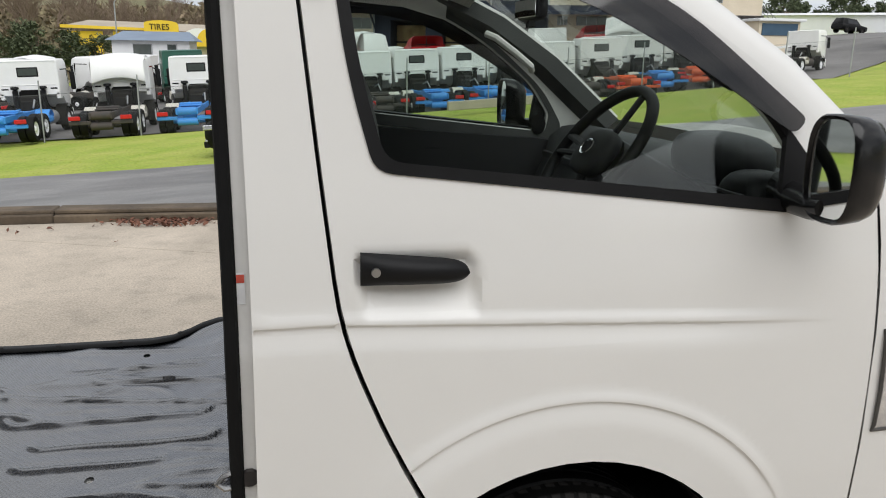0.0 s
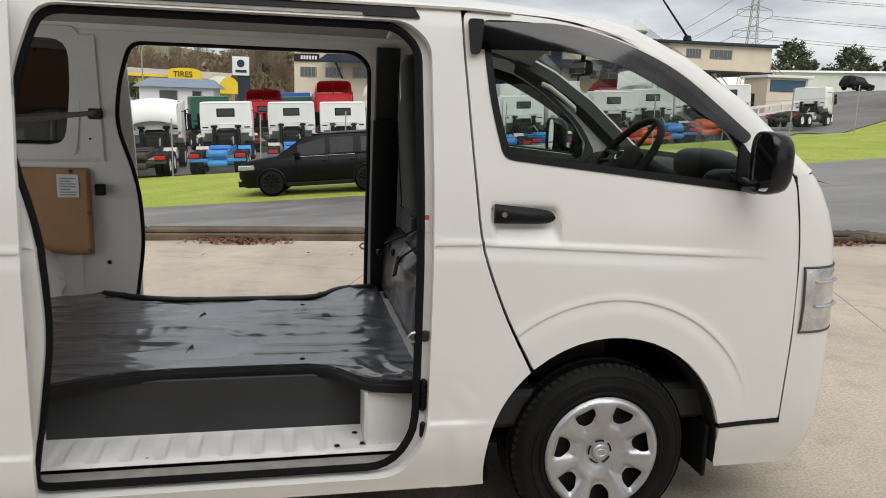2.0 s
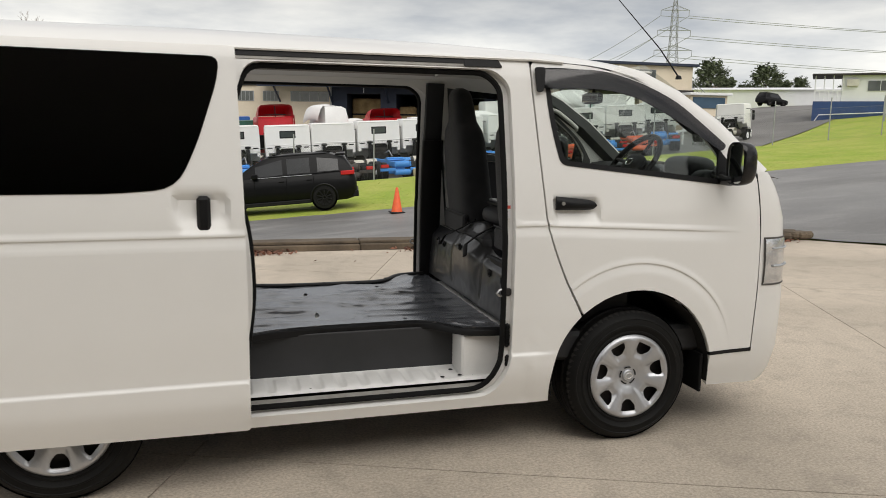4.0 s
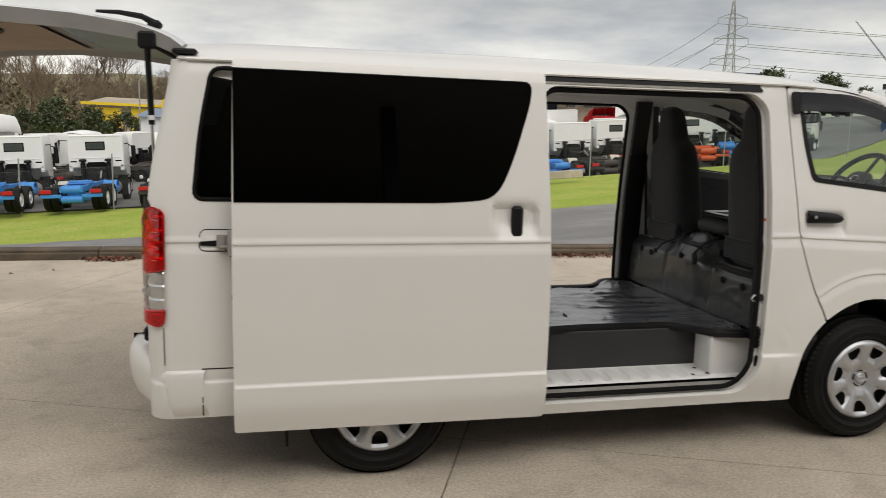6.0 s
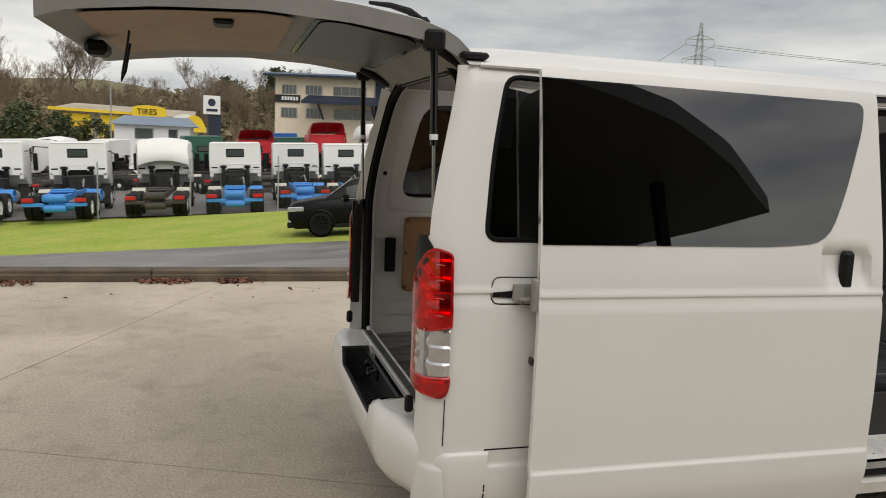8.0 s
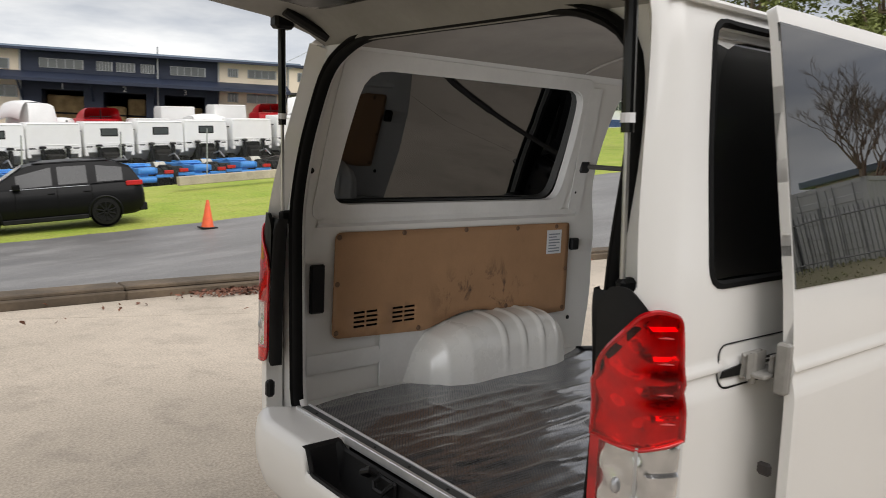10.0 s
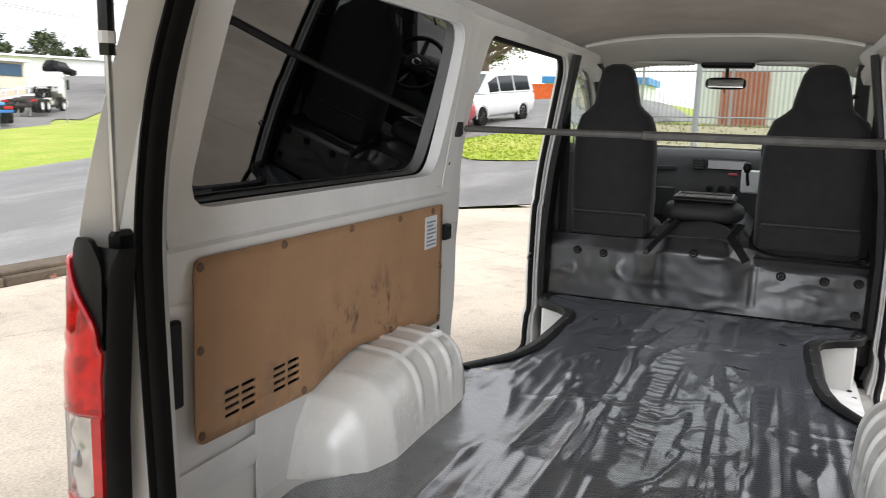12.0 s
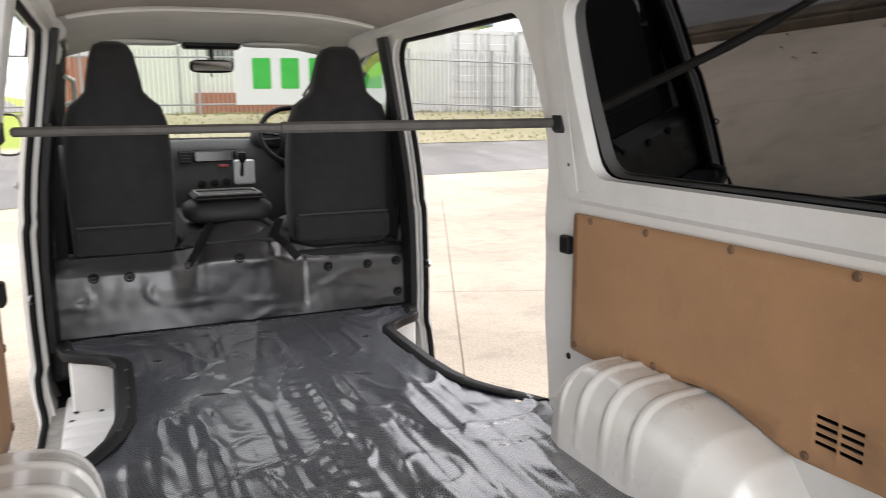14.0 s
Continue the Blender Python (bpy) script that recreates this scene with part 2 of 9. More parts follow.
def glass(name, tint, rough=0.0, base=0.045):
    """A thin pane: tinted see-through with gloss that grows towards grazing angles."""
    mt = bpy.data.materials.new(name)
    mt.use_nodes = True
    n, l = mt.node_tree.nodes, mt.node_tree.links
    n.remove(n["Principled BSDF"])
    tr, gl, mx, lw = n.new("ShaderNodeBsdfTransparent"), n.new("ShaderNodeBsdfGlossy"), n.new("ShaderNodeMixShader"), n.new("ShaderNodeLayerWeight")
    tr.inputs["Color"].default_value = (*tint, 1)
    gl.inputs["Roughness"].default_value = rough
    gl.inputs["Color"].default_value = (1, 1, 1, 1)
    lw.inputs["Blend"].default_value = 0.5
    pw, ma = n.new("ShaderNodeMath"), n.new("ShaderNodeMath")
    pw.operation, ma.operation = "POWER", "MULTIPLY_ADD"
    pw.inputs[1].default_value = 4.6
    ma.inputs[1].default_value, ma.inputs[2].default_value = 1 - base, base
    l.new(lw.outputs["Facing"], pw.inputs[0])
    l.new(pw.outputs[0], ma.inputs[0])
    l.new(ma.outputs[0], mx.inputs[0])
    l.new(tr.outputs[0], mx.inputs[1])
    l.new(gl.outputs[0], mx.inputs[2])
    l.new(mx.outputs[0], n["Material Output"].inputs["Surface"])
    return mt


PAINT = material("white_paint", (0.80, 0.79, 0.76), (0.77, 0.76, 0.73), 1.2, 0.32, 0.4, coat=0.55, fine=0.01, bscale=300)
INNER = material("inner_paint", (0.79, 0.785, 0.765), (0.70, 0.695, 0.675), 4.0, 0.42, 0.55, coat=0.2, fine=0.03, bscale=90)
BLACK = material("black_plastic", (0.006, 0.006, 0.0066), (0.010, 0.010, 0.0106), 6, 0.42, 0.55, bump=0.15, bscale=500, bdist=0.002, spec=0.22)
GLOSSBLACK = material("gloss_black", (0.004, 0.004, 0.0045), (0.006, 0.006, 0.006), 6, 0.16, 0.24, coat=0.15, spec=0.35)
SEAL = material("rubber_seal", (0.004, 0.004, 0.004), (0.007, 0.007, 0.007), 9, 0.6, 0.75, bump=0.1, bscale=300, bdist=0.002, spec=0.15)
TYRE = material("tyre_rubber", (0.0045, 0.0045, 0.0045), (0.008, 0.008, 0.0075), 8, 0.5, 0.7, bump=0.2, bscale=180, bdist=0.003, spec=0.2)
TYREDUST = material("tread_rubber", (0.010, 0.0095, 0.009), (0.020, 0.018, 0.016), 14, 0.8, 0.9, fine=0.3)
SILVER = material("silver_plastic", (0.52, 0.53, 0.55), (0.47, 0.48, 0.5), 9, 0.34, 0.42, metal=0.7, coat=0.3, fine=0.02)
STEEL = material("steel", (0.55, 0.55, 0.55), (0.42, 0.42, 0.42), 12, 0.25, 0.4, metal=1.0)
DARKMETAL = material("dark_metal", (0.03, 0.03, 0.032), (0.06, 0.05, 0.045), 9, 0.5, 0.7, metal=0.4)
CHASSIS = material("underbody", (0.010, 0.010, 0.010), (0.022, 0.020, 0.018), 5, 0.75, 0.9, spec=0.2)
REDLENS = material("red_lens", (0.72, 0.004, 0.010), (0.30, 0.001, 0.004), 7, 0.16, 0.22, metal=0.35, coat=1.0, fine=0.25, bump=0.25, bscale=26, bdist=0.006)
CLEARLENS = material("clear_lens", (0.86, 0.87, 0.88), (0.52, 0.53, 0.55), 16, 0.08, 0.16, metal=0.75, coat=1.0, bump=0.5, bscale=30, bdist=0.008)
LAMPCHROME = material("lamp_reflector", (0.90, 0.90, 0.90), (0.72, 0.72, 0.73), 18, 0.09, 0.16, metal=0.9, fine=0.05, bump=0.35, bscale=55, bdist=0.004)
GATETRIM = material("gate_trim", (0.26, 0.255, 0.24), (0.22, 0.215, 0.20), 5, 0.6, 0.7, fine=0.06)
TRIM = material("grey_trim", (0.013, 0.0135, 0.015), (0.019, 0.019, 0.021), 5, 0.6, 0.7, bump=0.2, bscale=600, bdist=0.002)
DASH = material("dash_plastic", (0.020, 0.021, 0.022), (0.028, 0.028, 0.030), 5, 0.55, 0.65, bump=0.2, bscale=500, bdist=0.002)
FABRIC = material("seat_fabric", (0.0145, 0.0145, 0.016), (0.0095, 0.0095, 0.011), 14, 0.9, 0.95, bump=0.35, bscale=420, bdist=0.003, sheen=0.15, fine=0.2)
LINER = material("roof_lining", (0.34, 0.315, 0.285), (0.28, 0.26, 0.235), 3.5, 0.9, 0.95, bump=0.25, bscale=350, bdist=0.003, fine=0.1)
CABLINER = material("cab_lining", (0.60, 0.595, 0.56), (0.55, 0.545, 0.51), 3.5, 0.85, 0.9, bump=0.2, bscale=350, bdist=0.002)
CHROME = material("mirror_glass", (0.85, 0.87, 0.88), (0.85, 0.87, 0.88), 2, 0.02, 0.03, metal=1.0, fine=0.0)
PILLARGREY = material("pillar_grey", (0.075, 0.078, 0.076), (0.055, 0.057, 0.056), 5, 0.7, 0.8, bump=0.15, bscale=500, bdist=0.002)
STRAP = material("grey_bar", (0.085, 0.080, 0.072), (0.065, 0.06, 0.055), 20, 0.55, 0.7, fine=0.1, spec=0.3)
LABEL = material("paper_label", (0.78, 0.79, 0.8), (0.7, 0.71, 0.73), 30, 0.6)
LABELINK = material("label_ink", (0.25, 0.28, 0.32), None, 60, 0.7)
CLEAR = glass("clear_glass", (0.905, 0.94, 0.92))
PRIVACY = glass("privacy_glass", (0.07, 0.075, 0.08), 0.0, 0.15)
QUARTERGLASS = glass("quarter_glass", (0.06, 0.065, 0.07), 0.0, 0.095)
SMOKE = glass("smoked_acrylic", (0.21, 0.195, 0.195), 0.04, 0.055)
REDGLASS = glass("red_lens_glass", (0.86, 0.012, 0.026), 0.03, 0.05)
LENSGLASS = glass("clear_lens_glass", (0.86, 0.87, 0.88), 0.03, 0.06)
CARGLASS = glass("dark_car_glass", (0.10, 0.11, 0.12))


def hardboard():
    """Brown hardboard with scuffs and dark smears."""
    mt = material("hardboard", (0.43, 0.245, 0.125), (0.38, 0.215, 0.11), 5, 0.5, 0.62, bump=0.15, bscale=240, bdist=0.002, fine=0.1)
    n, l = mt.node_tree.nodes, mt.node_tree.links
    b = n["Principled BSDF"]
    old = b.inputs["Base Color"].links[0].from_socket
    tc = n.new("ShaderNodeTexCoord")
    mp = n.new("ShaderNodeMapping")
    mp.inputs["Scale"].default_value = (8.0, 8.0, 5.0)
    l.new(tc.outputs["Object"], mp.inputs[0])
    st = n.new("ShaderNodeTexNoise")
    st.inputs["Scale"].default_value = 1.3
    st.inputs["Detail"].default_value = 9
    st.inputs["Roughness"].default_value = 0.72
    st.inputs["Distortion"].default_value = 0.6
    l.new(mp.outputs[0], st.inputs["Vector"])
    rp = n.new("ShaderNodeMapRange")
    rp.inputs["From Min"].default_value, rp.inputs["From Max"].default_value = 0.545, 0.64
    rp.inputs["To Max"].default_value = 0.75
    l.new(st.outputs["Fac"], rp.inputs["Value"])
    mx = n.new("ShaderNodeMix")
    mx.data_type = "RGBA"
    mx.inputs["B"].default_value = (0.09, 0.05, 0.03, 1)
    sp = n.new("ShaderNodeVectorMath")
    sp.operation = "DISTANCE"
    flat = n.new("ShaderNodeMapping")
    flat.inputs["Scale"].default_value = (1.0, 1.0, 2.3)
    l.new(tc.outputs["Object"], flat.inputs[0])
    l.new(flat.outputs[0], sp.inputs[0])
    sp.inputs[1].default_value = (-2.52, 0.757, 2.10)
    near = n.new("ShaderNodeMapRange")
    near.inputs["From Min"].default_value, near.inputs["From Max"].default_value = 0.10, 0.34
    near.inputs["To Min"].default_value, near.inputs["To Max"].default_value = 1.3, 0.08
    l.new(sp.outputs["Value"], near.inputs["Value"])
    both = n.new("ShaderNodeMath")
    both.operation = "MULTIPLY"
    both.use_clamp = True
    l.new(rp.outputs[0], both.inputs[0])
    l.new(near.outputs[0], both.inputs[1])
    l.new(both.outputs[0], mx.inputs["Factor"])
    l.new(old, mx.inputs["A"])
    l.new(mx.outputs["Result"], b.inputs["Base Color"])
    return mt


def vinyl(name="black_vinyl", coat=1.0):
    """Black textured vinyl with a fine diamond weave."""
    mt = material(name, (0.010, 0.0112, 0.0155), (0.015, 0.0165, 0.022), 3.0, 0.48, 0.58, fine=0.15, spec=1.0, coat=coat)
    mt.node_tree.nodes["Principled BSDF"].inputs["Coat IOR"].default_value = 2.6
    mt.node_tree.nodes["Principled BSDF"].inputs["Coat Roughness"].default_value = 0.23
    n, l = mt.node_tree.nodes, mt.node_tree.links
    b = n["Principled BSDF"]
    # the sky's cool sheen is painted in as a blue specular tint
    b.inputs["Specular Tint"].default_value = (0.78, 0.86, 1.0, 1)
    tc = n.new("ShaderNodeTexCoord")
    waves = []
    for ang in (38, -38):
        mp = n.new("ShaderNodeMapping")
        mp.inputs["Rotation"].default_value = (0, 0, radians(ang))
        l.new(tc.outputs["Object"], mp.inputs[0])
        wv = n.new("ShaderNodeTexWave")
        wv.inputs["Scale"].default_value = 34
        l.new(mp.outputs[0], wv.inputs["Vector"])
        waves.append(wv.outputs["Fac"])
    ad = n.new("ShaderNodeMath")
    ad.operation = "MULTIPLY"
    l.new(waves[0], ad.inputs[0])
    l.new(waves[1], ad.inputs[1])
    bp = n.new("ShaderNodeBump")
    bp.inputs["Strength"].default_value = 0.7
    bp.inputs["Distance"].default_value = 0.0024
    l.new(ad.outputs[0], bp.inputs["Height"])
    l.new(bp.outputs[0], b.inputs["Normal"])
    return mt


HARDBOARD, VINYL, VINYLSATIN = hardboard(), vinyl(), material("satin_black_vinyl", (0.011, 0.0115, 0.013), (0.017, 0.0175, 0.019), 4.0, 0.30, 0.38, bump=0.1, bscale=260, bdist=0.002, spec=0.7, coat=0.12)

# ---- the van ----
ZT = np.arange(0.0, 2.1, 0.002)
WT = np.interp(ZT, [0, 0.24, 0.30, 0.40, 0.7, 1.0, 1.15, 1.28, 1.4, 1.6, 1.82, 1.88, 1.95], [0.775, 0.785, 0.805, 0.833, 0.84, 0.836, 0.830, 0.815, 0.795, 0.762, 0.725, 0.70, 0.64])
kernel = np.exp(-0.5 * (np.arange(-30, 31) / 10.0) ** 2)
WT = np.convolve(np.pad(WT, 30, mode="edge"), kernel / kernel.sum(), mode="valid")
CREASES = (0.44, 0.465, 0.48, 0.488, 0.494, 0.500, 0.507, 0.52, 1.04, 1.055, 1.068, 1.079, 1.086, 1.089, 1.0908, 1.093, 1.0953, 1.098, 1.102, 1.109, 1.117, 1.125)
HUBS = ((0.0, 0.335), (-2.57, 0.335))


def half(x, z, low=True):
    """Half the body's width at x and height z."""
    w = float(np.interp(z, ZT, WT))
    zc = z + 0.050 * max(0.0, x + 0.50)
    w += (0.009 * (1 - ss(1.040, 1.091, zc)) + 0.0060 * ss(1.125, 1.100, zc) * ss(1.0895, 1.0965, zc)) * (1 - ss(0.22, 0.62, x))
    w += 0.011 * (1 - ss(0.488, 0.505, z)) * (1 - ss(-0.55, -0.35, x))
    for hx, hz in HUBS[:1]:
        r = math.hypot(x - hx, z - hz)
        w += (0.008 * (1 - ss(0.520, 0.567, r)) + 0.0055 * ss(0.598, 0.575, r) * ss(0.565, 0.572, r)) * ss(0.15, 0.3, z) * (1 - ss(0.40, 0.56, x))
    w -= 0.10 * max(0.0, x - 0.35) ** 2
    return w


def lean(u, z):
    return 0.10 * ss(1.22, 1.95, z) * (1 - ss(-3.47, -3.33, u))


U0, RC = -3.46, 0.10


def side_surf(sg, off=0.0, dents=()):
    """The body's side, that wraps round the rear corner: u along the van, v the height."""

    def f(u, z):
        w = half(max(u, U0), z) + off
        for (du, dz, ru, rz, depth) in dents:
            p, q = abs(u - du - 0.12 * (dz - z)) / ru, (z - dz) / rz
            w -= depth * ss(1.0, 0.86, p) * ss(-1.0, 0.1, q) * ss(1.0, 0.8, q)
        ln = lean(u, z)
        if u >= U0:
            return (u + ln, sg * w, z)
        a = (U0 - u) / RC
        rr = RC + off
        if a < math.pi / 2:
            return (U0 + ln - rr * math.sin(a), sg * (w - rr * (1 - math.cos(a))), z)
        return (U0 + ln - rr, sg * (w - rr - (U0 - u - RC * math.pi / 2)), z)

    f.out = -sg
    return f


def arc(cx, cz, r, a0, a1, n=16):
    return [(cx + r * math.cos(radians(a0 + (a1 - a0) * i / n)), cz + r * math.sin(radians(a0 + (a1 - a0) * i / n)), 0) for i in range(n + 1)]


GALV_DULL = material("dull_channel", (0.36, 0.35, 0.32), (0.26, 0.25, 0.23), 12, 0.5, 0.7, fine=0.1)
ALU = material("bright_aluminium", (0.80, 0.80, 0.80), (0.68, 0.68, 0.68), 20, 0.3, 0.45, metal=0.6, fine=0.05)
GLOSSWHITE = material("gloss_white_panel", (0.80, 0.79, 0.75), (0.73, 0.72, 0.68), 5.0, 0.22, 0.34, coat=0.6, fine=0.02, bscale=90)
van = thing("van", "white cargo van with open sliding doors and raised tailgate", "van")

FDOOR = [(-0.54, 1.835, 0.03), (-0.53, 1.69), (-0.50, 1.36, 0.1), (-0.47, 1.08, 0.1), (-0.38, 0.85, 0.1), (-0.285, 0.672, 0)] + arc(0, 0.335, 0.44, 129, 13)[1:] + [(0.685, 0.435, 0.01), (0.70, 0.85, 0.1), (0.693, 1.06, 0.1), (0.665, 1.325, 0.05), (0.42, 1.545, 0.1), (0.2, 1.685, 0.1), (0.0, 1.77, 0.1), (-0.2, 1.82, 0.1), (-0.39, 1.835, 0.1)]
FWIN = [(-0.465, 1.795, 0.03), (-0.435, 1.55, 0.1), (-0.392, 1.385, 0.035), (0.48, 1.290, 0.02), (0.49, 1.36, 0.02), (0.41, 1.475, 0.1), (0.2, 1.635, 0.1), (0.0, 1.735, 0.1), (-0.2, 1.788, 0.1), (-0.35, 1.797, 0.1)]
SOPEN = [(-1.80, 1.785, 0.06), (-1.86, 1.62, 0.1), (-1.895, 1.40, 0.12), (-1.81, 1.12, 0.12), (-1.795, 0.82, 0.1), (-1.83, 0.58, 0.1), (-1.87, 0.325, 0.05), (-0.76, 0.325, 0.10), (-0.672, 0.46, 0.08), (-0.665, 1.2, 0.3), (-0.675, 1.72, 0.08), (-0.75, 1.785, 0.06)]
SEALOOP = SOPEN
SOPEN = [(-1.80, 1.795, 0.06), (-1.86, 1.62, 0.1), (-1.895, 1.40, 0.12), (-1.81, 1.12, 0.12), (-1.795, 0.82, 0.1), (-1.83, 0.58, 0.1), (-1.87, 0.298, 0.05), (-0.725, 0.298, 0.10), (-0.642, 0.45, 0.08), (-0.632, 1.2, 0.3), (-0.642, 1.73, 0.08), (-0.72, 1.795, 0.06)]
QIN = [(-3.215, 1.785, 0.10), (-3.27, 1.55, 0.1), (-3.315, 1.298, 0.085), (-2.115, 1.296, 0.07), (-2.068, 1.56, 0.15), (-2.060, 1.785, 0.085)]
QWIN = [(-3.275, 1.805, 0.045), (-3.325, 1.55, 0.1), (-3.352, 1.278, 0.045), (-2.10, 1.278, 0.04), (-2.055, 1.55, 0.15), (-2.045, 1.80, 0.045)]


def seated(sg):
    """The quarter pane lies a little flatter in its opening than the body's side."""
    base = side_surf(sg, -0.022)

    def f(u, z):
        x, y, h = base(u, z)
        return (x, y - sg * 0.025 * (z - 1.50), h)

    f.out = -sg
    return f


def shrink(loop, d):
    cx = sum(p[0] for p in loop) / len(loop)
    cz = sum(p[1] for p in loop) / len(loop)
    ex, ez = max(abs(p[0] - cx) for p in loop), max(abs(p[1] - cz) for p in loop)
    return [(cx + (p[0] - cx) * (1 - d / ex), cz + (p[1] - cz) * (1 - d / ez), *p[2:]) for p in loop]


def seal(loop, surf, r=0.011, mat=SEAL, name="seal", parent=van, res=0.05, inset=0.0, n=6):
    pts = [surf(*p) for p in refined(rounded(loop, 0.03), res)]
    return part(name, Geo().tube(pts, r, n, True), mat, parent)


for sg in (-1, 1):
    word = "driver side" if sg < 0 else "passenger side"
    # front door with its pane, sash, handle and weather shield
    s = side_surf(sg, 0.0, ((-0.325, 1.153, 0.118, 0.068, 0.021),))
    door = part("front_door", panel(rounded(FDOOR, 0.02), [rounded(FWIN, 0.03)], s, 0.035, 0.0135, CREASES + tuple(1.025 + 0.0035 * k for k in range(19)), rings=((0.0, 0.335, (0.520, 0.535, 0.550, 0.560, 0.565, 0.567, 0.569, 0.571, 0.574, 0.579, 0.588, 0.598)),)), PAINT, van, "white front door, closed")
    part("window", panel(rounded(shrink(FWIN, -0.012), 0.03), [], side_surf(sg, -0.016), 0.004, 0.08), CLEAR, door, "clear door glass").visible_shadow = False
    part("window_sash", panel(rounded(shrink(FWIN, -0.020), 0.03), [rounded(shrink(FWIN, 0.009), 0.03)], side_surf(sg, 0.004), 0.02, 0.05), BLACK, door, "black window sash")
    part("frame_lining", panel(rounded(shrink(FWIN, -0.058), 0.03), [rounded(shrink(FWIN, -0.006), 0.03)], side_surf(sg, -0.038), 0.004, 0.05), PILLARGREY, door, "grey inner window frame")
    part("quarter_sail", panel(rounded([(0.425, 1.296, 0.01), (0.50, 1.285, 0.01), (0.515, 1.36, 0.01), (0.44, 1.45, 0.02)], 0.01), [], side_surf(sg, 0.006), 0.014, 0.05), BLACK, door)
    part("weather_shield", panel(rounded([(-0.515, 1.80, 0.02), (-0.505, 1.715, 0.02), (-0.2, 1.722, 0.1), (-0.02, 1.69, 0.1), (0.2, 1.585, 0.1), (0.445, 1.435, 0.02), (0.475, 1.465, 0.02), (0.2, 1.675, 0.1), (0.0, 1.76, 0.1), (-0.2, 1.81, 0.1)], 0.02), [], side_surf(sg, 0.022), 0.004, 0.05), SMOKE, door, "smoked plastic weather shield")
    part("shield_clip", panel(rounded([(-0.528, 1.81), (-0.52, 1.70), (-0.49, 1.70), (-0.475, 1.81)], 0.012), [], side_surf(sg, 0.024), 0.01, 0.05), BLACK, door)
    gl = Geo()
    loops = []
    for i in range(17):
        t = 1 - (1 - i / 16) ** 2
        x = -0.437 + 0.205 * t
        hgt = (0.031 - 0.009 * t) * (1 - t ** 12) ** 0.5 + 0.001
        o = 0.012 + 0.018 * math.sin(math.pi * min(1, t * 1.05)) ** 0.6
        y0 = sg * (half(x, 1.2) + 0.002)
        loops.append([(x, y0 + sg * o * math.cos(a) * (1 if math.cos(a) > 0 else 0.2), 1.197 - 0.012 * t + hgt * math.sin(a)) for a in [2 * math.pi * k / 12 for k in range(12)]])
    handle = part("handle", gl.loft(loops), BLACK, door, "black pull handle")
    part("lock", Geo().lathe([(0.0, 0.0), (0.0085, 0.0), (0.0085, -0.006), (0.0, -0.006)], 14, pose(-0.412, sg * (half(-0.4, 1.2) + 0.030), 1.198, 0, 0, 0 if sg < 0 else 180)), STEEL, door, "steel key lock")
    part("door_trim", panel(rounded([(-0.44, 1.33), (-0.42, 1.0), (-0.30, 0.80), (0.0, 0.84), (0.30, 0.78), (0.62, 0.6), (0.64, 1.2), (0.50, 1.26)], 0.05), [], side_surf(sg, -0.05), 0.02, 0.1), TRIM, door, "dark grey inner door trim")

    # side shell round the sliding door's opening, with the pillar, the sill and the rail above
    pillar = [(-0.548, 1.838, 0), (-0.538, 1.69), (-0.508, 1.36, 0.1), (-0.478, 1.075, 0.1), (-0.388, 0.845, 0.1), (-0.295, 0.662, 0)] + arc(0, 0.335, 0.44, 132, 192)[1:] + [(-0.43, 0.245, 0), (-1.99, 0.245, 0), (-1.99, 0.40, 0), (-1.99, 1.845, 0), (-0.548, 1.845, 0)]
    part("side_frame", panel(rounded(pillar, 0.02), [rounded(SOPEN, 0.05)], side_surf(sg), 0.062, 0.035, CREASES), PAINT, van, "white door pillar and sill")
    quarter = [(-1.99, 0.40, 0), (-2.13, 0.33, 0)] + arc(-2.57, 0.335, 0.43, 0, 180)[0:] + [(-3.632, 0.335, 0), (-3.622, 1.18, 0), (-3.558, 1.28, 0), (-3.550, 1.845, 0), (-1.99, 1.845, 0)]
    part("quarter_panel", panel(rounded(quarter, 0.0), [rounded(shrink(QWIN, -0.005), 0.03)], side_surf(sg), 0.062, 0.04, CREASES), PAINT, van, "white rear quarter panel")
    part("quarter_window", panel(rounded(shrink(QWIN, -0.02), 0.03), [], seated(sg), 0.005, 0.12), QUARTERGLASS, van, "dark privacy glass")
    seal(shrink(QWIN, -0.008), side_surf(sg, -0.004), 0.010, SEAL, "window_seal")
    seal(shrink(QWIN, -0.002), side_surf(sg, -0.050), 0.005, SEAL, "window_seal")
    part("window_frame", panel(rounded(shrink(QWIN, -0.02), 0.05), [rounded(QIN, 0.05)], side_surf(sg, -0.029), 0.034, 0.06), INNER, van)
    part("frame_flange", panel(rounded(shrink(QWIN, -0.035), 0.05), [rounded(shrink(QIN, -0.0015), 0.05)], side_surf(sg, -0.0635), 0.005, 0.06), INNER, van)
    part("pillar_cover", panel([(-2.03, 1.22), (-2.03, 1.80), (-1.945, 1.80), (-1.945, 1.22)], [], side_surf(sg, -0.0660), 0.003, 0.03), INNER, van)
    part("door_flange", panel(rounded(shrink(SOPEN, -0.012), 0.05), [rounded(SEALOOP, 0.05)], side_surf(sg, -0.040), 0.012, 0.05), INNER, van, "white jamb round the sliding door")
    seal(shrink(SEALOOP, 0.006), side_surf(sg, -0.034), 0.0135, SEAL, "door_seal", n=8)
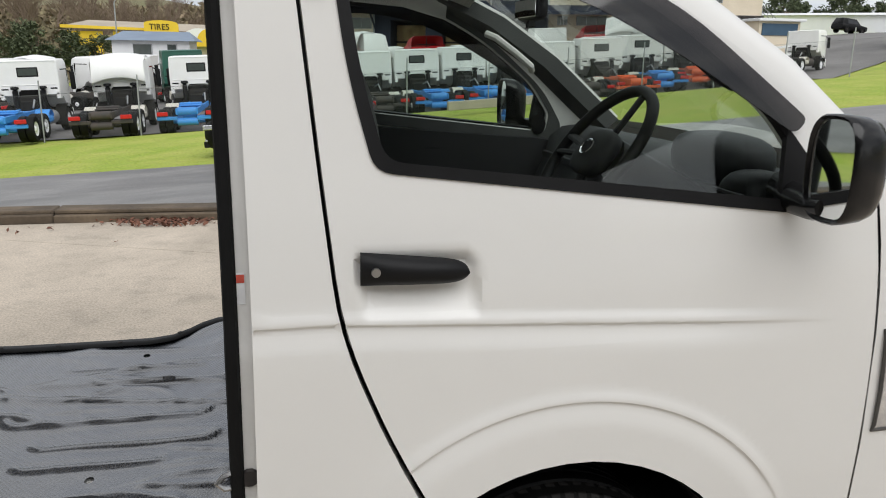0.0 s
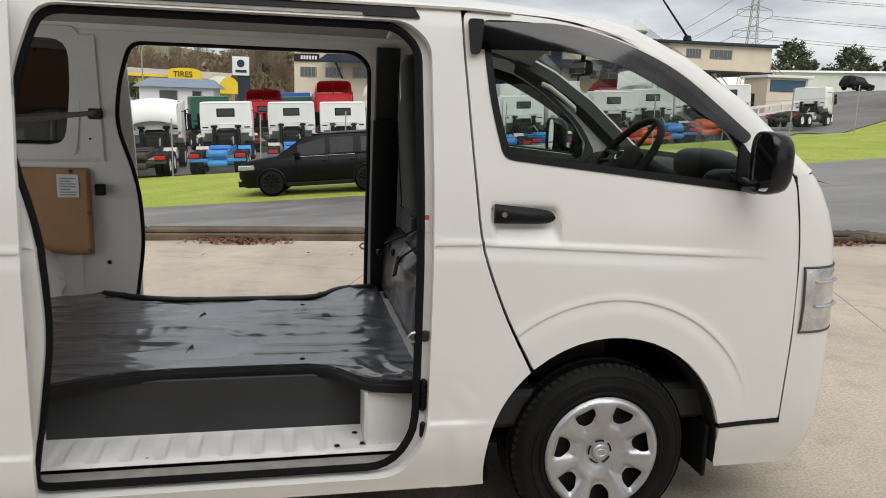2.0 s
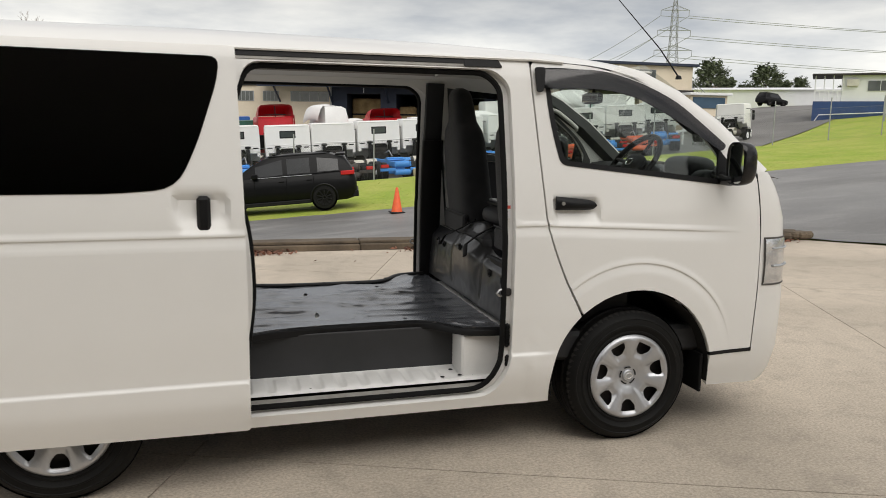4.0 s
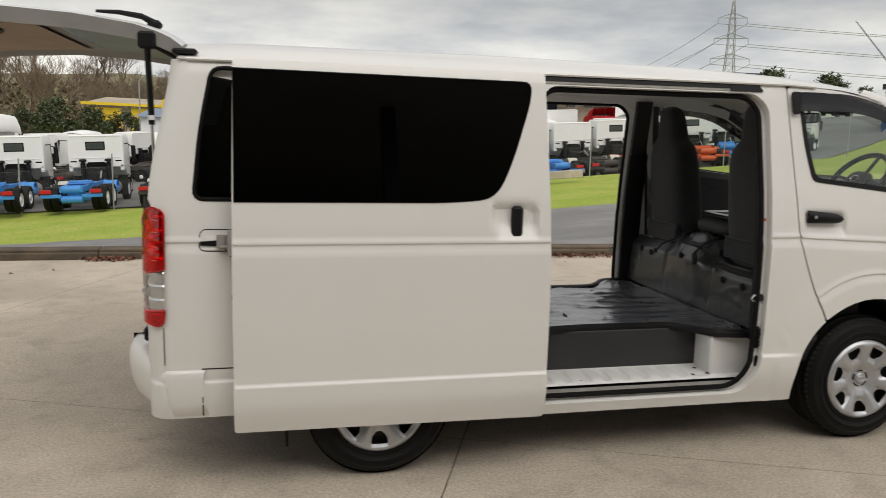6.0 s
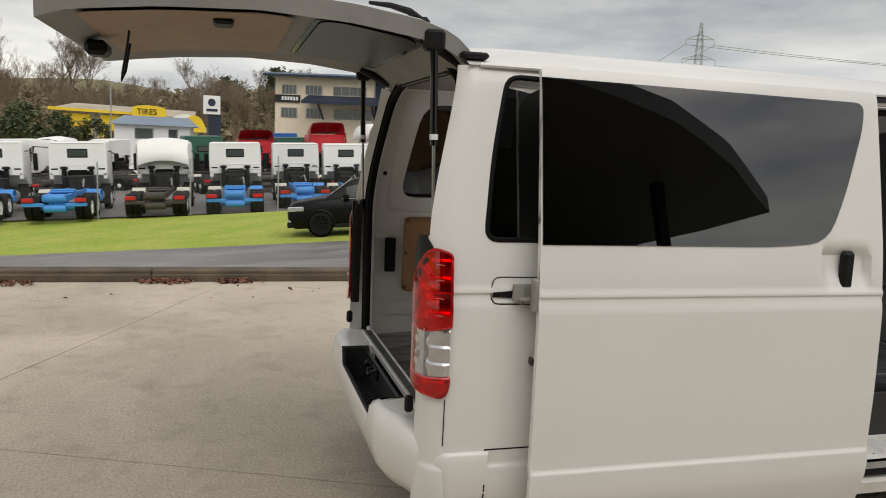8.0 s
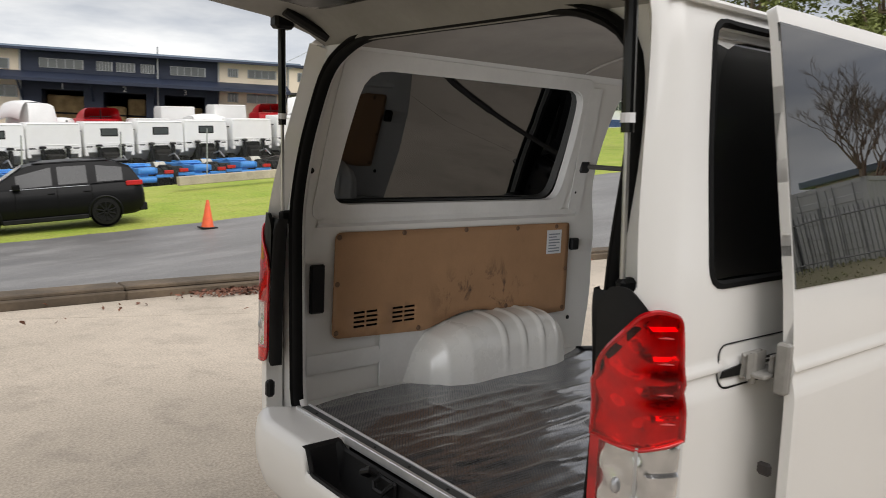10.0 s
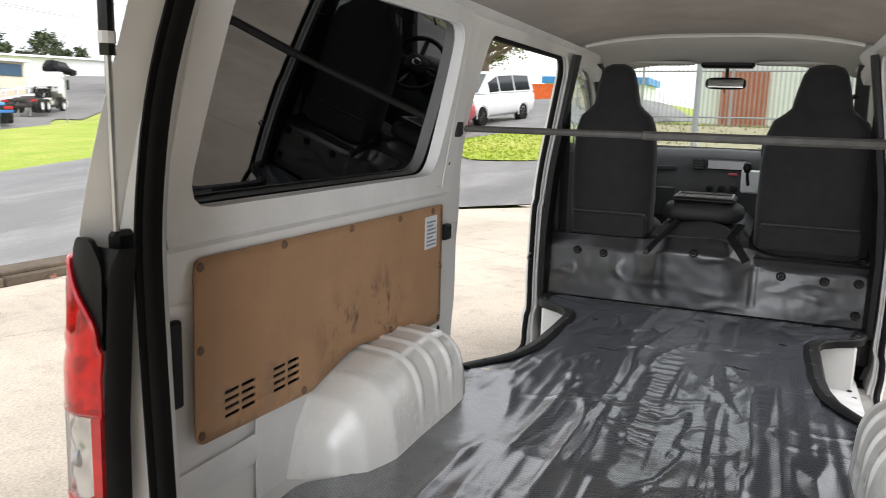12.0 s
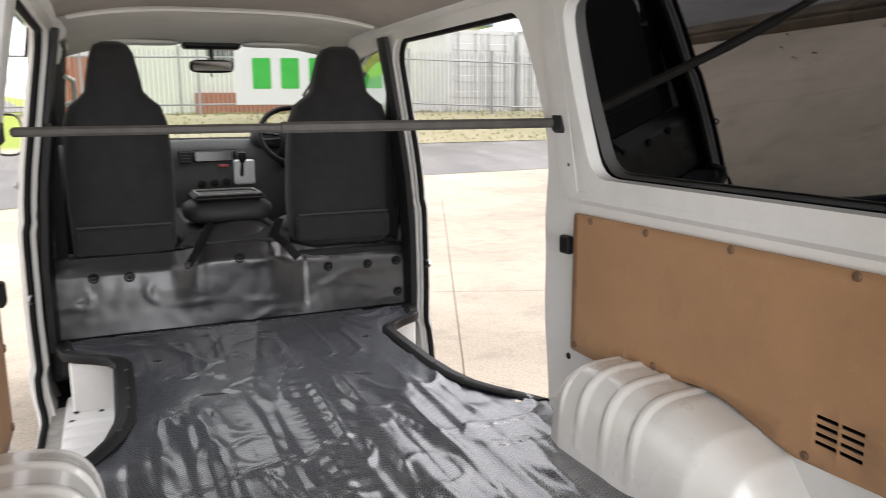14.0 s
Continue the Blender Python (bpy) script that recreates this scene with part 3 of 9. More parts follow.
    # rail cover with the slide arm's slot
    part("rail_cover", panel(rounded([(-3.33, 1.145), (-3.335, 1.062), (-1.99, 1.045), (-1.99, 1.13)], 0.02), [], side_surf(sg, 0.003), 0.012, 0.06, CREASES), PAINT, van, "white rail cover")
    seal([(-3.335, 1.148), (-3.34, 1.058), (-1.985, 1.041), (-1.985, 1.134)], side_surf(sg, 0.001), 0.0018, SEAL, "rail_gap", n=4)
    part("rail_slot", panel([(-3.24, 1.088), (-3.24, 1.106), (-2.0, 1.096), (-2.0, 1.078)], [], side_surf(sg, 0.0055), 0.006, 0.1), BLACK, van)
    part("door_track", panel([(-1.99, 1.803), (-1.99, 1.842), (-0.70, 1.842), (-0.68, 1.803)], [], side_surf(sg, 0.004), 0.01, 0.1), GALV_DULL, van, "dull grey sliding door track")
    # black strip: the shade in the slot above the track, put into the colour
    part("track_shade", panel([(-1.99, 1.816), (-1.99, 1.843), (-0.70, 1.843), (-0.69, 1.816)], [], side_surf(sg, 0.007), 0.01, 0.1), BLACK, van)
    part("track_stop", panel(rounded([(-0.86, 1.804), (-0.86, 1.836), (-0.70, 1.838), (-0.68, 1.804)], 0.006), [], side_surf(sg, 0.009), 0.012, 0.05), BLACK, van, "black track end stop")
    # striker, buffers and tag on the jamb
    yj = lambda z: half(-0.65, z) - 0.040
    part("door_striker", Geo().tube([(-0.668, sg * yj(0.79), 0.805), (-0.70, sg * (yj(0.79) + 0.012), 0.80), (-0.712, sg * (yj(0.79) + 0.014), 0.787), (-0.70, sg * (yj(0.79) + 0.012), 0.774), (-0.668, sg * yj(0.79), 0.77)], 0.006, 6), STEEL, van)
    part("striker_plate", Geo().lathe([(0, -0.006), (0.016, -0.006), (0.020, 0), (0, 0)], 14, pose(-0.652, sg * (yj(0.79) + 0.002), 0.787, 0, 0, 0 if sg < 0 else 180)), DARKMETAL, van)
    buf = part("buffer", Geo().box(-0.665, -0.640, sg * (yj(0.58) + 0.004) - 0.010, sg * (yj(0.58) + 0.004) + 0.010, 0.525, 0.64, 0.009), BLACK, van)
    for k in range(5):
        part("buffer_ridge", Geo().box(-0.662, -0.643, sg * (yj(0.58) + 0.015) - 0.003, sg * (yj(0.58) + 0.015) + 0.003, 0.540 + 0.019 * k, 0.550 + 0.019 * k, 0.002), SEAL, buf)
    part("buffer", Geo().box(-0.663, -0.642, sg * (yj(0.46) + 0.004) - 0.009, sg * (yj(0.46) + 0.004) + 0.009, 0.432, 0.492, 0.008), BLACK, van)
    part("warning_tag", Geo().box(-0.660, -0.644, sg * (yj(1.15) + 0.0015) - 0.001, sg * (yj(1.15) + 0.0015) + 0.001, 1.13, 1.19, 0.0005), LABEL, van)
    part("tag_band", Geo().box(-0.659, -0.645, sg * (yj(1.15) + 0.003) - 0.0008, sg * (yj(1.15) + 0.003) + 0.0008, 1.172, 1.187), material("tag_red", (0.6, 0.09, 0.06), None, 40, 0.5) if sg < 0 else bpy.data.materials["tag_red"], van)

    # the sliding door, pushed back along the side
    SD = [(-3.195, 1.848, 0.012), (-3.205, 1.1, 0.3), (-3.205, 0.285, 0.015), (-1.822, 0.275, 0.015), (-1.822, 1.1, 0.3), (-1.845, 1.842, 0.012)]
    SWIN = [(-3.30, 1.812, 0), (-3.30, 1.268, 0), (-2.30, 1.268, 0.14), (-2.08, 1.285, 0.16), (-2.0, 1.45, 0.12), (-1.918, 1.70, 0.05), (-1.905, 1.80, 0.045)]
    SWIN = [(max(p[0], -3.196), *p[1:]) for p in SWIN]
    off = 0.092
    sdoor = part("sliding_door", panel(rounded(SD, 0.01), [], side_surf(sg, off, ((-1.985, 1.182, 0.103, 0.086, 0.026),)), 0.022, 0.022, CREASES), PAINT, van, "white sliding door, slid open to the rear")
    part("window", panel(rounded(SWIN, 0.02), [], side_surf(sg, off + 0.003), 0.006, 0.1), PRIVACY, sdoor, "black privacy glass")
    part("window_backing", panel(rounded(shrink(SWIN, 0.004), 0.02), [], side_surf(sg, off + 0.0005), 0.002, 0.1), GLOSSBLACK, sdoor)
    hl = Geo()
    for z0, z1 in ((1.115, 1.255),):
        y = half(-1.98, 1.19) + off
        hl.box(-2.008, -1.955, sg * (y - 0.012) - 0.018, sg * (y - 0.012) + 0.018, z0, z1, 0.012)
    part("handle", hl, BLACK, sdoor, "black upright pull handle")
    part("slide_arm", Geo().box(-3.25, -3.15, sg * 0.84 - 0.05, sg * 0.84 + 0.05, 1.075, 1.085, 0.003).box(-3.26, -3.20, sg * 0.845, sg * 0.86, 1.08, 1.12, 0.004).box(-3.212, -3.175, sg * 0.86 - 0.02, sg * 0.89, 1.082, 1.118, 0.006).tube([(-3.235, sg * 0.855, 1.06), (-3.235, sg * 0.855, 1.125)], 0.008).box(-3.222, -3.200, sg * 0.905 - 0.018, sg * 0.905 + 0.012, 1.045, 1.155, 0.005), GALV_DULL, sdoor, "dull steel slide arm")
    part("arm_slot", panel([(-3.335, 1.082), (-3.335, 1.098), (-3.20, 1.110), (-3.20, 1.076)], [], side_surf(sg, 0.009), 0.004, 0.05), BLACK, van)
    part("latch", Geo().box(-3.208, -3.195, sg * 0.885 - 0.016, sg * 0.885 + 0.016, 0.855, 0.885, 0.006), DARKMETAL, sdoor)

    # wing mirror
    def mirror_ring(x, ky, kz, dy=0.0):
        return [(x - (0.075 if sg > 0 else 0.0), sg * (0.940 + dy + 0.066 * ky * math.copysign(abs(math.cos(k)) ** 0.62, math.cos(k))), 1.383 + 0.103 * kz * math.copysign(abs(math.sin(k)) ** 0.62, math.sin(k))) for k in [2 * math.pi * j / 28 for j in range(28)]]

    shell = [mirror_ring(x, ky, kz) for x, ky, kz in ((0.436, 0.90, 0.90), (0.428, 0.93, 0.93), (0.426, 0.97, 0.97), (0.430, 1.0, 1.0), (0.450, 1.0, 1.0), (0.478, 0.96, 0.97), (0.500, 0.86, 0.90), (0.516, 0.68, 0.74), (0.524, 0.40, 0.46), (0.526, 0.08, 0.1))]
    arm = [[(0.455 + 0.030 * math.cos(k), sg * y, z + h * math.sin(k)) for k in [2 * math.pi * j / 12 for j in range(12)]] for y, z, h in ((0.765, 1.315, 0.040), (0.82, 1.305, 0.032), (0.88, 1.300, 0.028), (0.92, 1.305, 0.024))]
    mirror = part("wing_mirror", Geo().loft(shell, True, False).loft(arm), GLOSSBLACK, van, "gloss black wing mirror", smooth=50)
    part("mirror_glass", Geo().loft([mirror_ring(0.4355 - 0.0 * q, q, q) for q in (0.90, 0.02)], True, False), CHROME, mirror, "mirror glass", smooth=60)

    # inner side: hardboard, wheel housing, ledge, catch and hooks
    yi = lambda z: half(-2.5, z) - 0.066
    hb = panel(rounded([(-3.28, 1.193, 0.03), (-3.288, 0.795, 0.03), (-2.85, 0.775, 0.02), (-2.62, 0.84, 0.08), (-2.35, 0.80, 0.05), (-2.13, 0.765, 0.02), (-2.008, 0.765, 0.015), (-2.012, 1.185, 0.015)], 0.02), [[(u, z), (u + 0.052, z), (u + 0.052, z + 0.009), (u, z + 0.009)] for u in (-3.195, -3.137, -3.015, -2.957) for z in (0.825, 0.843, 0.861, 0.879)], (lambda g=sg: (lambda u, z: (u, g * (0.762 - 0.004), z)))(), 0.0, 0.06)
    board = part("hardboard_panel", hb, HARDBOARD, van, "brown hardboard lining with smears and vent slots")
    md = board.modifiers.new("thickness", "SOLIDIFY")
    md.thickness = 0.005
    for u, z in ((-3.265, 1.175), (-2.97, 1.18), (-2.65, 1.178), (-2.35, 1.172), (-2.10, 1.170), (-3.27, 1.0), (-3.272, 0.815), (-2.885, 0.79), (-2.025, 0.97), (-2.03, 0.785), (-2.25, 0.80), (-2.40, 0.83)):
        part("clip", Geo().lathe([(0, 0.009), (0.007, 0.0085), (0.0105, 0.005), (0.0105, 0.0)], 10, pose(u, sg * 0.756, z, 0, 0, 180 if sg > 0 else 0)), material("clip_brown", (0.16, 0.09, 0.05), None, 30, 0.5) if u == -3.265 and sg < 0 else bpy.data.materials["clip_brown"], board)
    # black sheets added behind the slots, in place of the gap's shade
    for u in (-3.205, -3.025):
        part("vent_void", Geo().sheet(lambda p, v: (p, sg * 0.768, v), (u, u + 0.13), (0.815, 0.90)), GLOSSBLACK, board)
    part("inner_arch", Geo().box(-3.06, -2.07, min(sg * 0.770, sg * 0.7765), max(sg * 0.770, sg * 0.7765), 0.55, 0.80, 0.002), INNER, van)
    hump = []
    for i in range(111):
        x = -2.945 + 0.797 * i / 110
        h = float(np.interp(x, [-2.945, -2.93, -2.895, -2.84, -2.75, -2.62, -2.34, -2.26, -2.205, -2.172, -2.148], [0.56, 0.60, 0.695, 0.762, 0.800, 0.821, 0.821, 0.812, 0.785, 0.728, 0.61]))
        d = float(np.interp(x, [-2.945, -2.93, -2.895, -2.84, -2.74, -2.26, -2.195, -2.166, -2.148], [0.0, 0.03, 0.115, 0.165, 0.195, 0.195, 0.18, 0.15, 0.10]))
        rib = 0.0055 * sum(ss(0.018, 0.009, abs(x - q)) for q in (-2.565, -2.455, -2.345, -2.245))
        row = []
        for j in range(17):
            a = (j / 16) * math.pi / 2
            rb = rib * ss(0.98, 0.80, j / 16)
            k = math.sin(a) ** 0.50
            row.append((x, sg * (0.772 - (d + rb) * k - 0.022 * (1 - math.cos(a) ** 0.5) * ss(0.0, 0.1, d)), 0.555 + (h - 0.555 + rb) * max(0.0, math.cos(a)) ** 0.40))
        hump.append(row)
    part("wheel_housing", Geo().loft(hump, False, False), GLOSSWHITE, van, "white ribbed wheel housing", smooth=60)
    part("window_ledge", Geo().loft([[(x, sg * (0.776 - d), z) for d, z in ((0, 1.262), (0.024, 1.25), (0.030, 1.228), (0.014, 1.212), (0, 1.205))] for x in (-3.36, -3.3, -2.6, -2.05, -1.98)], False, False), INNER, van)
    part("low_rib", Geo().loft([[(x, sg * (0.776 - d), z) for d, z in ((0, 0.735), (0.005 * e, 0.722), (0.007 * e, 0.70), (0.005 * e, 0.676), (0, 0.662))] for x, e in ((-3.38, 0), (-3.33, 1), (-3.0, 1), (-2.95, 0))], False, False), INNER, van)
    part("catch", Geo().box(-1.995, -1.945, sg * 0.755 - 0.012, sg * 0.755 + 0.012, 1.055, 1.11, 0.005), BLACK, van)
    part("hook", Geo().tube([(-2.0, sg * 0.74, 1.60), (-2.0, sg * 0.722, 1.565), (-2.0, sg * 0.715, 1.55), (-1.985, sg * 0.715, 1.548)], 0.004, 6), BLACK, van)
    part("vent_flap", Geo().box(-3.382, -3.325, sg * 0.756 - 0.01, sg * 0.756 + 0.01, 0.90, 1.08, 0.005), BLACK, van)
    for u, z in ((-3.40, 1.42), (-3.395, 1.70), (-2.0, 1.33), (-1.95, 0.72)):
        part("plug", Geo().lathe([(0, 0.006), (0.009, 0.004), (0.011, 0)], 10, pose(u, sg * (half(u, z) - 0.064), z, 0, 0, 180 if sg > 0 else 0)), BLACK, van)
    # step well
    st = Geo()
    rows = []
    for i in range(241):
        x = -1.93 + 1.29 * i / 240
        ph = ((x + 1.93) / 0.105) % 1.0
        rb = 0.011 * ss(0.10, 0.24, ph) * ss(0.86, 0.72, ph) * (1 - ss(-0.95, -0.93, x))
        rows.append([(x, sg * y, z) for y, z in ((0.52, 0.388), (0.545, 0.376), (0.565, 0.370 + 0.4 * rb), (0.60, 0.368 + rb), (0.69, 0.364 + rb), (0.712, 0.364 + 0.5 * rb), (0.722, 0.364), (0.730, 0.352))])
    part("step", st.loft(rows, False, False), INNER, van, "white ribbed entry step", smooth=40)
    part("step_channel", Geo().loft([[(x, sg * y, z) for y, z in ((0.72, 0.335), (0.745, 0.331), (0.79, 0.329))] for x in (-1.93, -0.66)], False, False), GALV_DULL, van, "dull grey lower door channel")
    for x, y in ((-1.80, 0.66), (-1.55, 0.705), (-1.02, 0.70), (-0.93, 0.70), (-0.84, 0.69), (-0.78, 0.69), (-1.02, 0.60), (-0.86, 0.60)):
        part("hole", Geo().lathe([(0, 0.002), (0.010, 0.0015), (0.011, 0)], 10, pose(x, sg * y, 0.368, 90)), BLACK, van)
    part("step_riser", Geo().box(-1.96, -0.82, sg * 0.535 - 0.012, sg * 0.535 + 0.012, 0.375, 0.574, 0.004), DASH, van, "dark grey riser board")
    part("step_end", Geo().box(-0.835, -0.60, min(sg * 0.52, sg * 0.70), max(sg * 0.52, sg * 0.70), 0.34, 0.565, 0.01), INNER, van)
    part("step_end", Geo().box(-2.10, -1.90, min(sg * 0.52, sg * 0.70), max(sg * 0.52, sg * 0.70), 0.34, 0.565, 0.01), INNER, van)

# floor, roof, ends
part("load_floor", Geo().box(-3.50, -0.56, -0.53, 0.53, 0.50, 0.572).box(-3.50, -1.90, -0.77, 0.77, 0.50, 0.57), INNER, van, "white painted load floor")
part("underbody", Geo().box(-3.45, 0.70, -0.50, 0.50, 0.26, 0.50, 0.03).box(-2.05, -0.50, -0.78, -0.60, 0.27, 0.325).box(-2.05, -0.50, 0.60, 0.78, 0.27, 0.325).box(0.47, 0.68, -0.72, 0.72, 0.27, 0.42).box(-3.40, -3.05, -0.74, 0.74, 0.34, 0.46), CHASSIS, van, "black underbody")


def ztop(x):
    return float(np.interp(x, [-3.45, -3.2, -2.0, -0.9, -0.3, 0.08, 0.2], [1.955, 1.972, 1.972, 1.955, 1.925, 1.885, 1.86]))


def zside(x):
    return float(np.interp(x, [-3.5, -0.5, -0.2, 0.0, 0.12, 0.2], [1.845, 1.842, 1.825, 1.78, 1.74, 1.70]))


def roof_pt(x, v, drop=0.0, scale=1.0):
    w = (0.722 if x < -0.4 else 0.722 + 0.01 * ss(-0.4, 0.1, x)) * scale
    a = abs(v) ** 2.6
    return (x + 0.05 * (1 - v * v) * ss(-0.3, 0.15, x) - 0.02 * v * v * (1 - ss(-3.42, -3.3, x)), v * w, zside(x) + (ztop(x) - zside(x)) * (1 - a) - drop)


vs = [math.sin(math.pi / 2 * k / 16) for k in range(-16, 17)]
part("roof", Geo().sheet(lambda x, v: roof_pt(x, v), [-3.40 + 3.50 * i / 40 for i in range(41)], vs), PAINT, van, "white roof", smooth=60)
for sg in (-1, 1):
    part("roof_gutter", Geo().tube([(x, sg * 0.726, zside(x) + 0.001) for x in [-3.38 + 3.0 * i / 20 for i in range(21)]], 0.008, 6), PAINT, van)
part("headliner", Geo().sheet(lambda x, v: (x, v * 0.66, zside(x) - 0.005 + (ztop(x) - zside(x) - 0.035) * (1 - abs(v) ** 3)), [-3.38 + 2.78 * i / 30 for i in range(31)], vs), LINER, van, "grey beige roof lining", smooth=60)
part("cab_headliner", Geo().sheet(lambda x, v: (x, v * 0.70, zside(x) - 0.012 + (ztop(x) - zside(x) - 0.05) * (1 - abs(v) ** 3)), [-0.61 + 0.74 * i / 12 for i in range(13)], vs), CABLINER, van, "pale cab roof lining", smooth=60)
part("cant_rail", Geo().loft([[(x, -0.60, zside(x) + 0.03), (x, -0.655, zside(x) - 0.01), (x, -0.675, zside(x) - 0.06), (x, -0.71, zside(x) - 0.06)] for x in (-3.4, -2.0, -0.6, -0.1, 0.05)], False, False), INNER, van)
part("cant_rail", Geo().loft([[(x, 0.60, zside(x) + 0.03), (x, 0.655, zside(x) - 0.01), (x, 0.675, zside(x) - 0.06), (x, 0.71, zside(x) - 0.06)] for x in (-3.4, -2.0, -0.6, -0.1, 0.05)], False, False), INNER, van)
part("roof_bow", Geo().tube([(-2.15, v * 0.60, zside(-2.15) + (ztop(-2.15) - zside(-2.15) - 0.043) * (1 - abs(v) ** 3)) for v in vs[2:-2]], 0.006, 6), LINER, van)
part("roof_bow", Geo().tube([(-0.605, v * 0.62, zside(-0.6) + (ztop(-0.6) - zside(-0.6) - 0.05) * (1 - abs(v) ** 3)) for v in vs[2:-2]], 0.011, 6), CABLINER, van)

# rear opening: header, sill, seal, aluminium strip
RO = [(-0.634, 0.578, 0.11), (-0.66, 1.2, 0.3), (-0.658, 1.55, 0.2), (-0.612, 1.77, 0.14), (-0.44, 1.85, 0.12), (0.44, 1.85, 0.12), (0.612, 1.77, 0.14), (0.658, 1.55, 0.2), (0.66, 1.2, 0.3), (0.634, 0.578, 0.11)]


def rear_x(y, z):
    return U0 - RC + lean(-3.5, z) + 0.075


rim = panel(rounded([(-0.76, 0.36, 0), (-0.765, 1.2, 0.1), (-0.70, 1.80, 0.1), (-0.64, 1.90, 0.05), (0.64, 1.90, 0.05), (0.70, 1.80, 0.1), (0.765, 1.2, 0.1), (0.76, 0.36, 0)], 0), [rounded(RO, 0.05)], lambda y, z: (rear_x(y, z) + 0.01, y, z), 0.0, 0.05)
rf = part("rear_frame", rim, INNER, van, "white tailgate frame")
md = rf.modifiers.new("thickness", "SOLIDIFY")
md.thickness = 0.03
md.offset = 0
sl = refined(rounded(shrink(RO, -0.014), 0.05), 0.05)
rows = []
for k in range(len(sl) + 1):
    (ya, za), (yb, zb), (y, z) = sl[(k - 1) % len(sl)], sl[(k + 1) % len(sl)], sl[k % len(sl)]
    nv = Vector((zb - za, -(yb - ya))).normalized()
    rows.append([(rear_x(y, z) + 0.012 - 0.040 * p, y + q * nv.x, z + q * nv.y) for p, q in ((0, -0.017), (0.55, -0.018), (0.9, -0.012), (1.0, -0.004), (0.72, 0.0), (0.85, 0.006), (0.75, 0.014), (0.5, 0.018), (0, 0.017))])
part("tailgate_seal", Geo().loft(rows, False, False), SEAL, van, "black tailgate seal", smooth=60)
sill = part("sill_plate", Geo().box(-3.516, -3.460, -0.60, 0.60, 0.598, 0.6225, 0.003), PILLARGREY, van, "dark grey sill plate between bright strips")
for x0, x1 in ((-3.472, -3.463), (-3.520, -3.506)):
    part("sill_strip", Geo().box(x0, x1, -0.60, 0.60, 0.600, 0.6285, 0.002), ALU, sill, "bright aluminium sill strip")
for k in range(7):
    part("screw", Geo().lathe([(0, 0.003), (0.004, 0.0025), (0.005, 0)], 8, pose(-3.488, -0.52 + 0.172 * k, 0.6225, 90)), BLACK, sill)
part("sill_edge", Geo().box(-3.500, -3.473, -0.60, 0.60, 0.592, 0.603, 0.002), BLACK, van)
for k in range(7):
    part("screw", Geo().lathe([(0, 0.004), (0.006, 0.003), (0.007, 0)], 8, pose(-3.487, -0.54 + 0.18 * k, 0.603, 90)), BLACK, van)
part("hinge_cover", Geo().box(-3.44, -3.34, -0.70, -0.58, 1.868, 1.89, 0.008), BLACK, van)

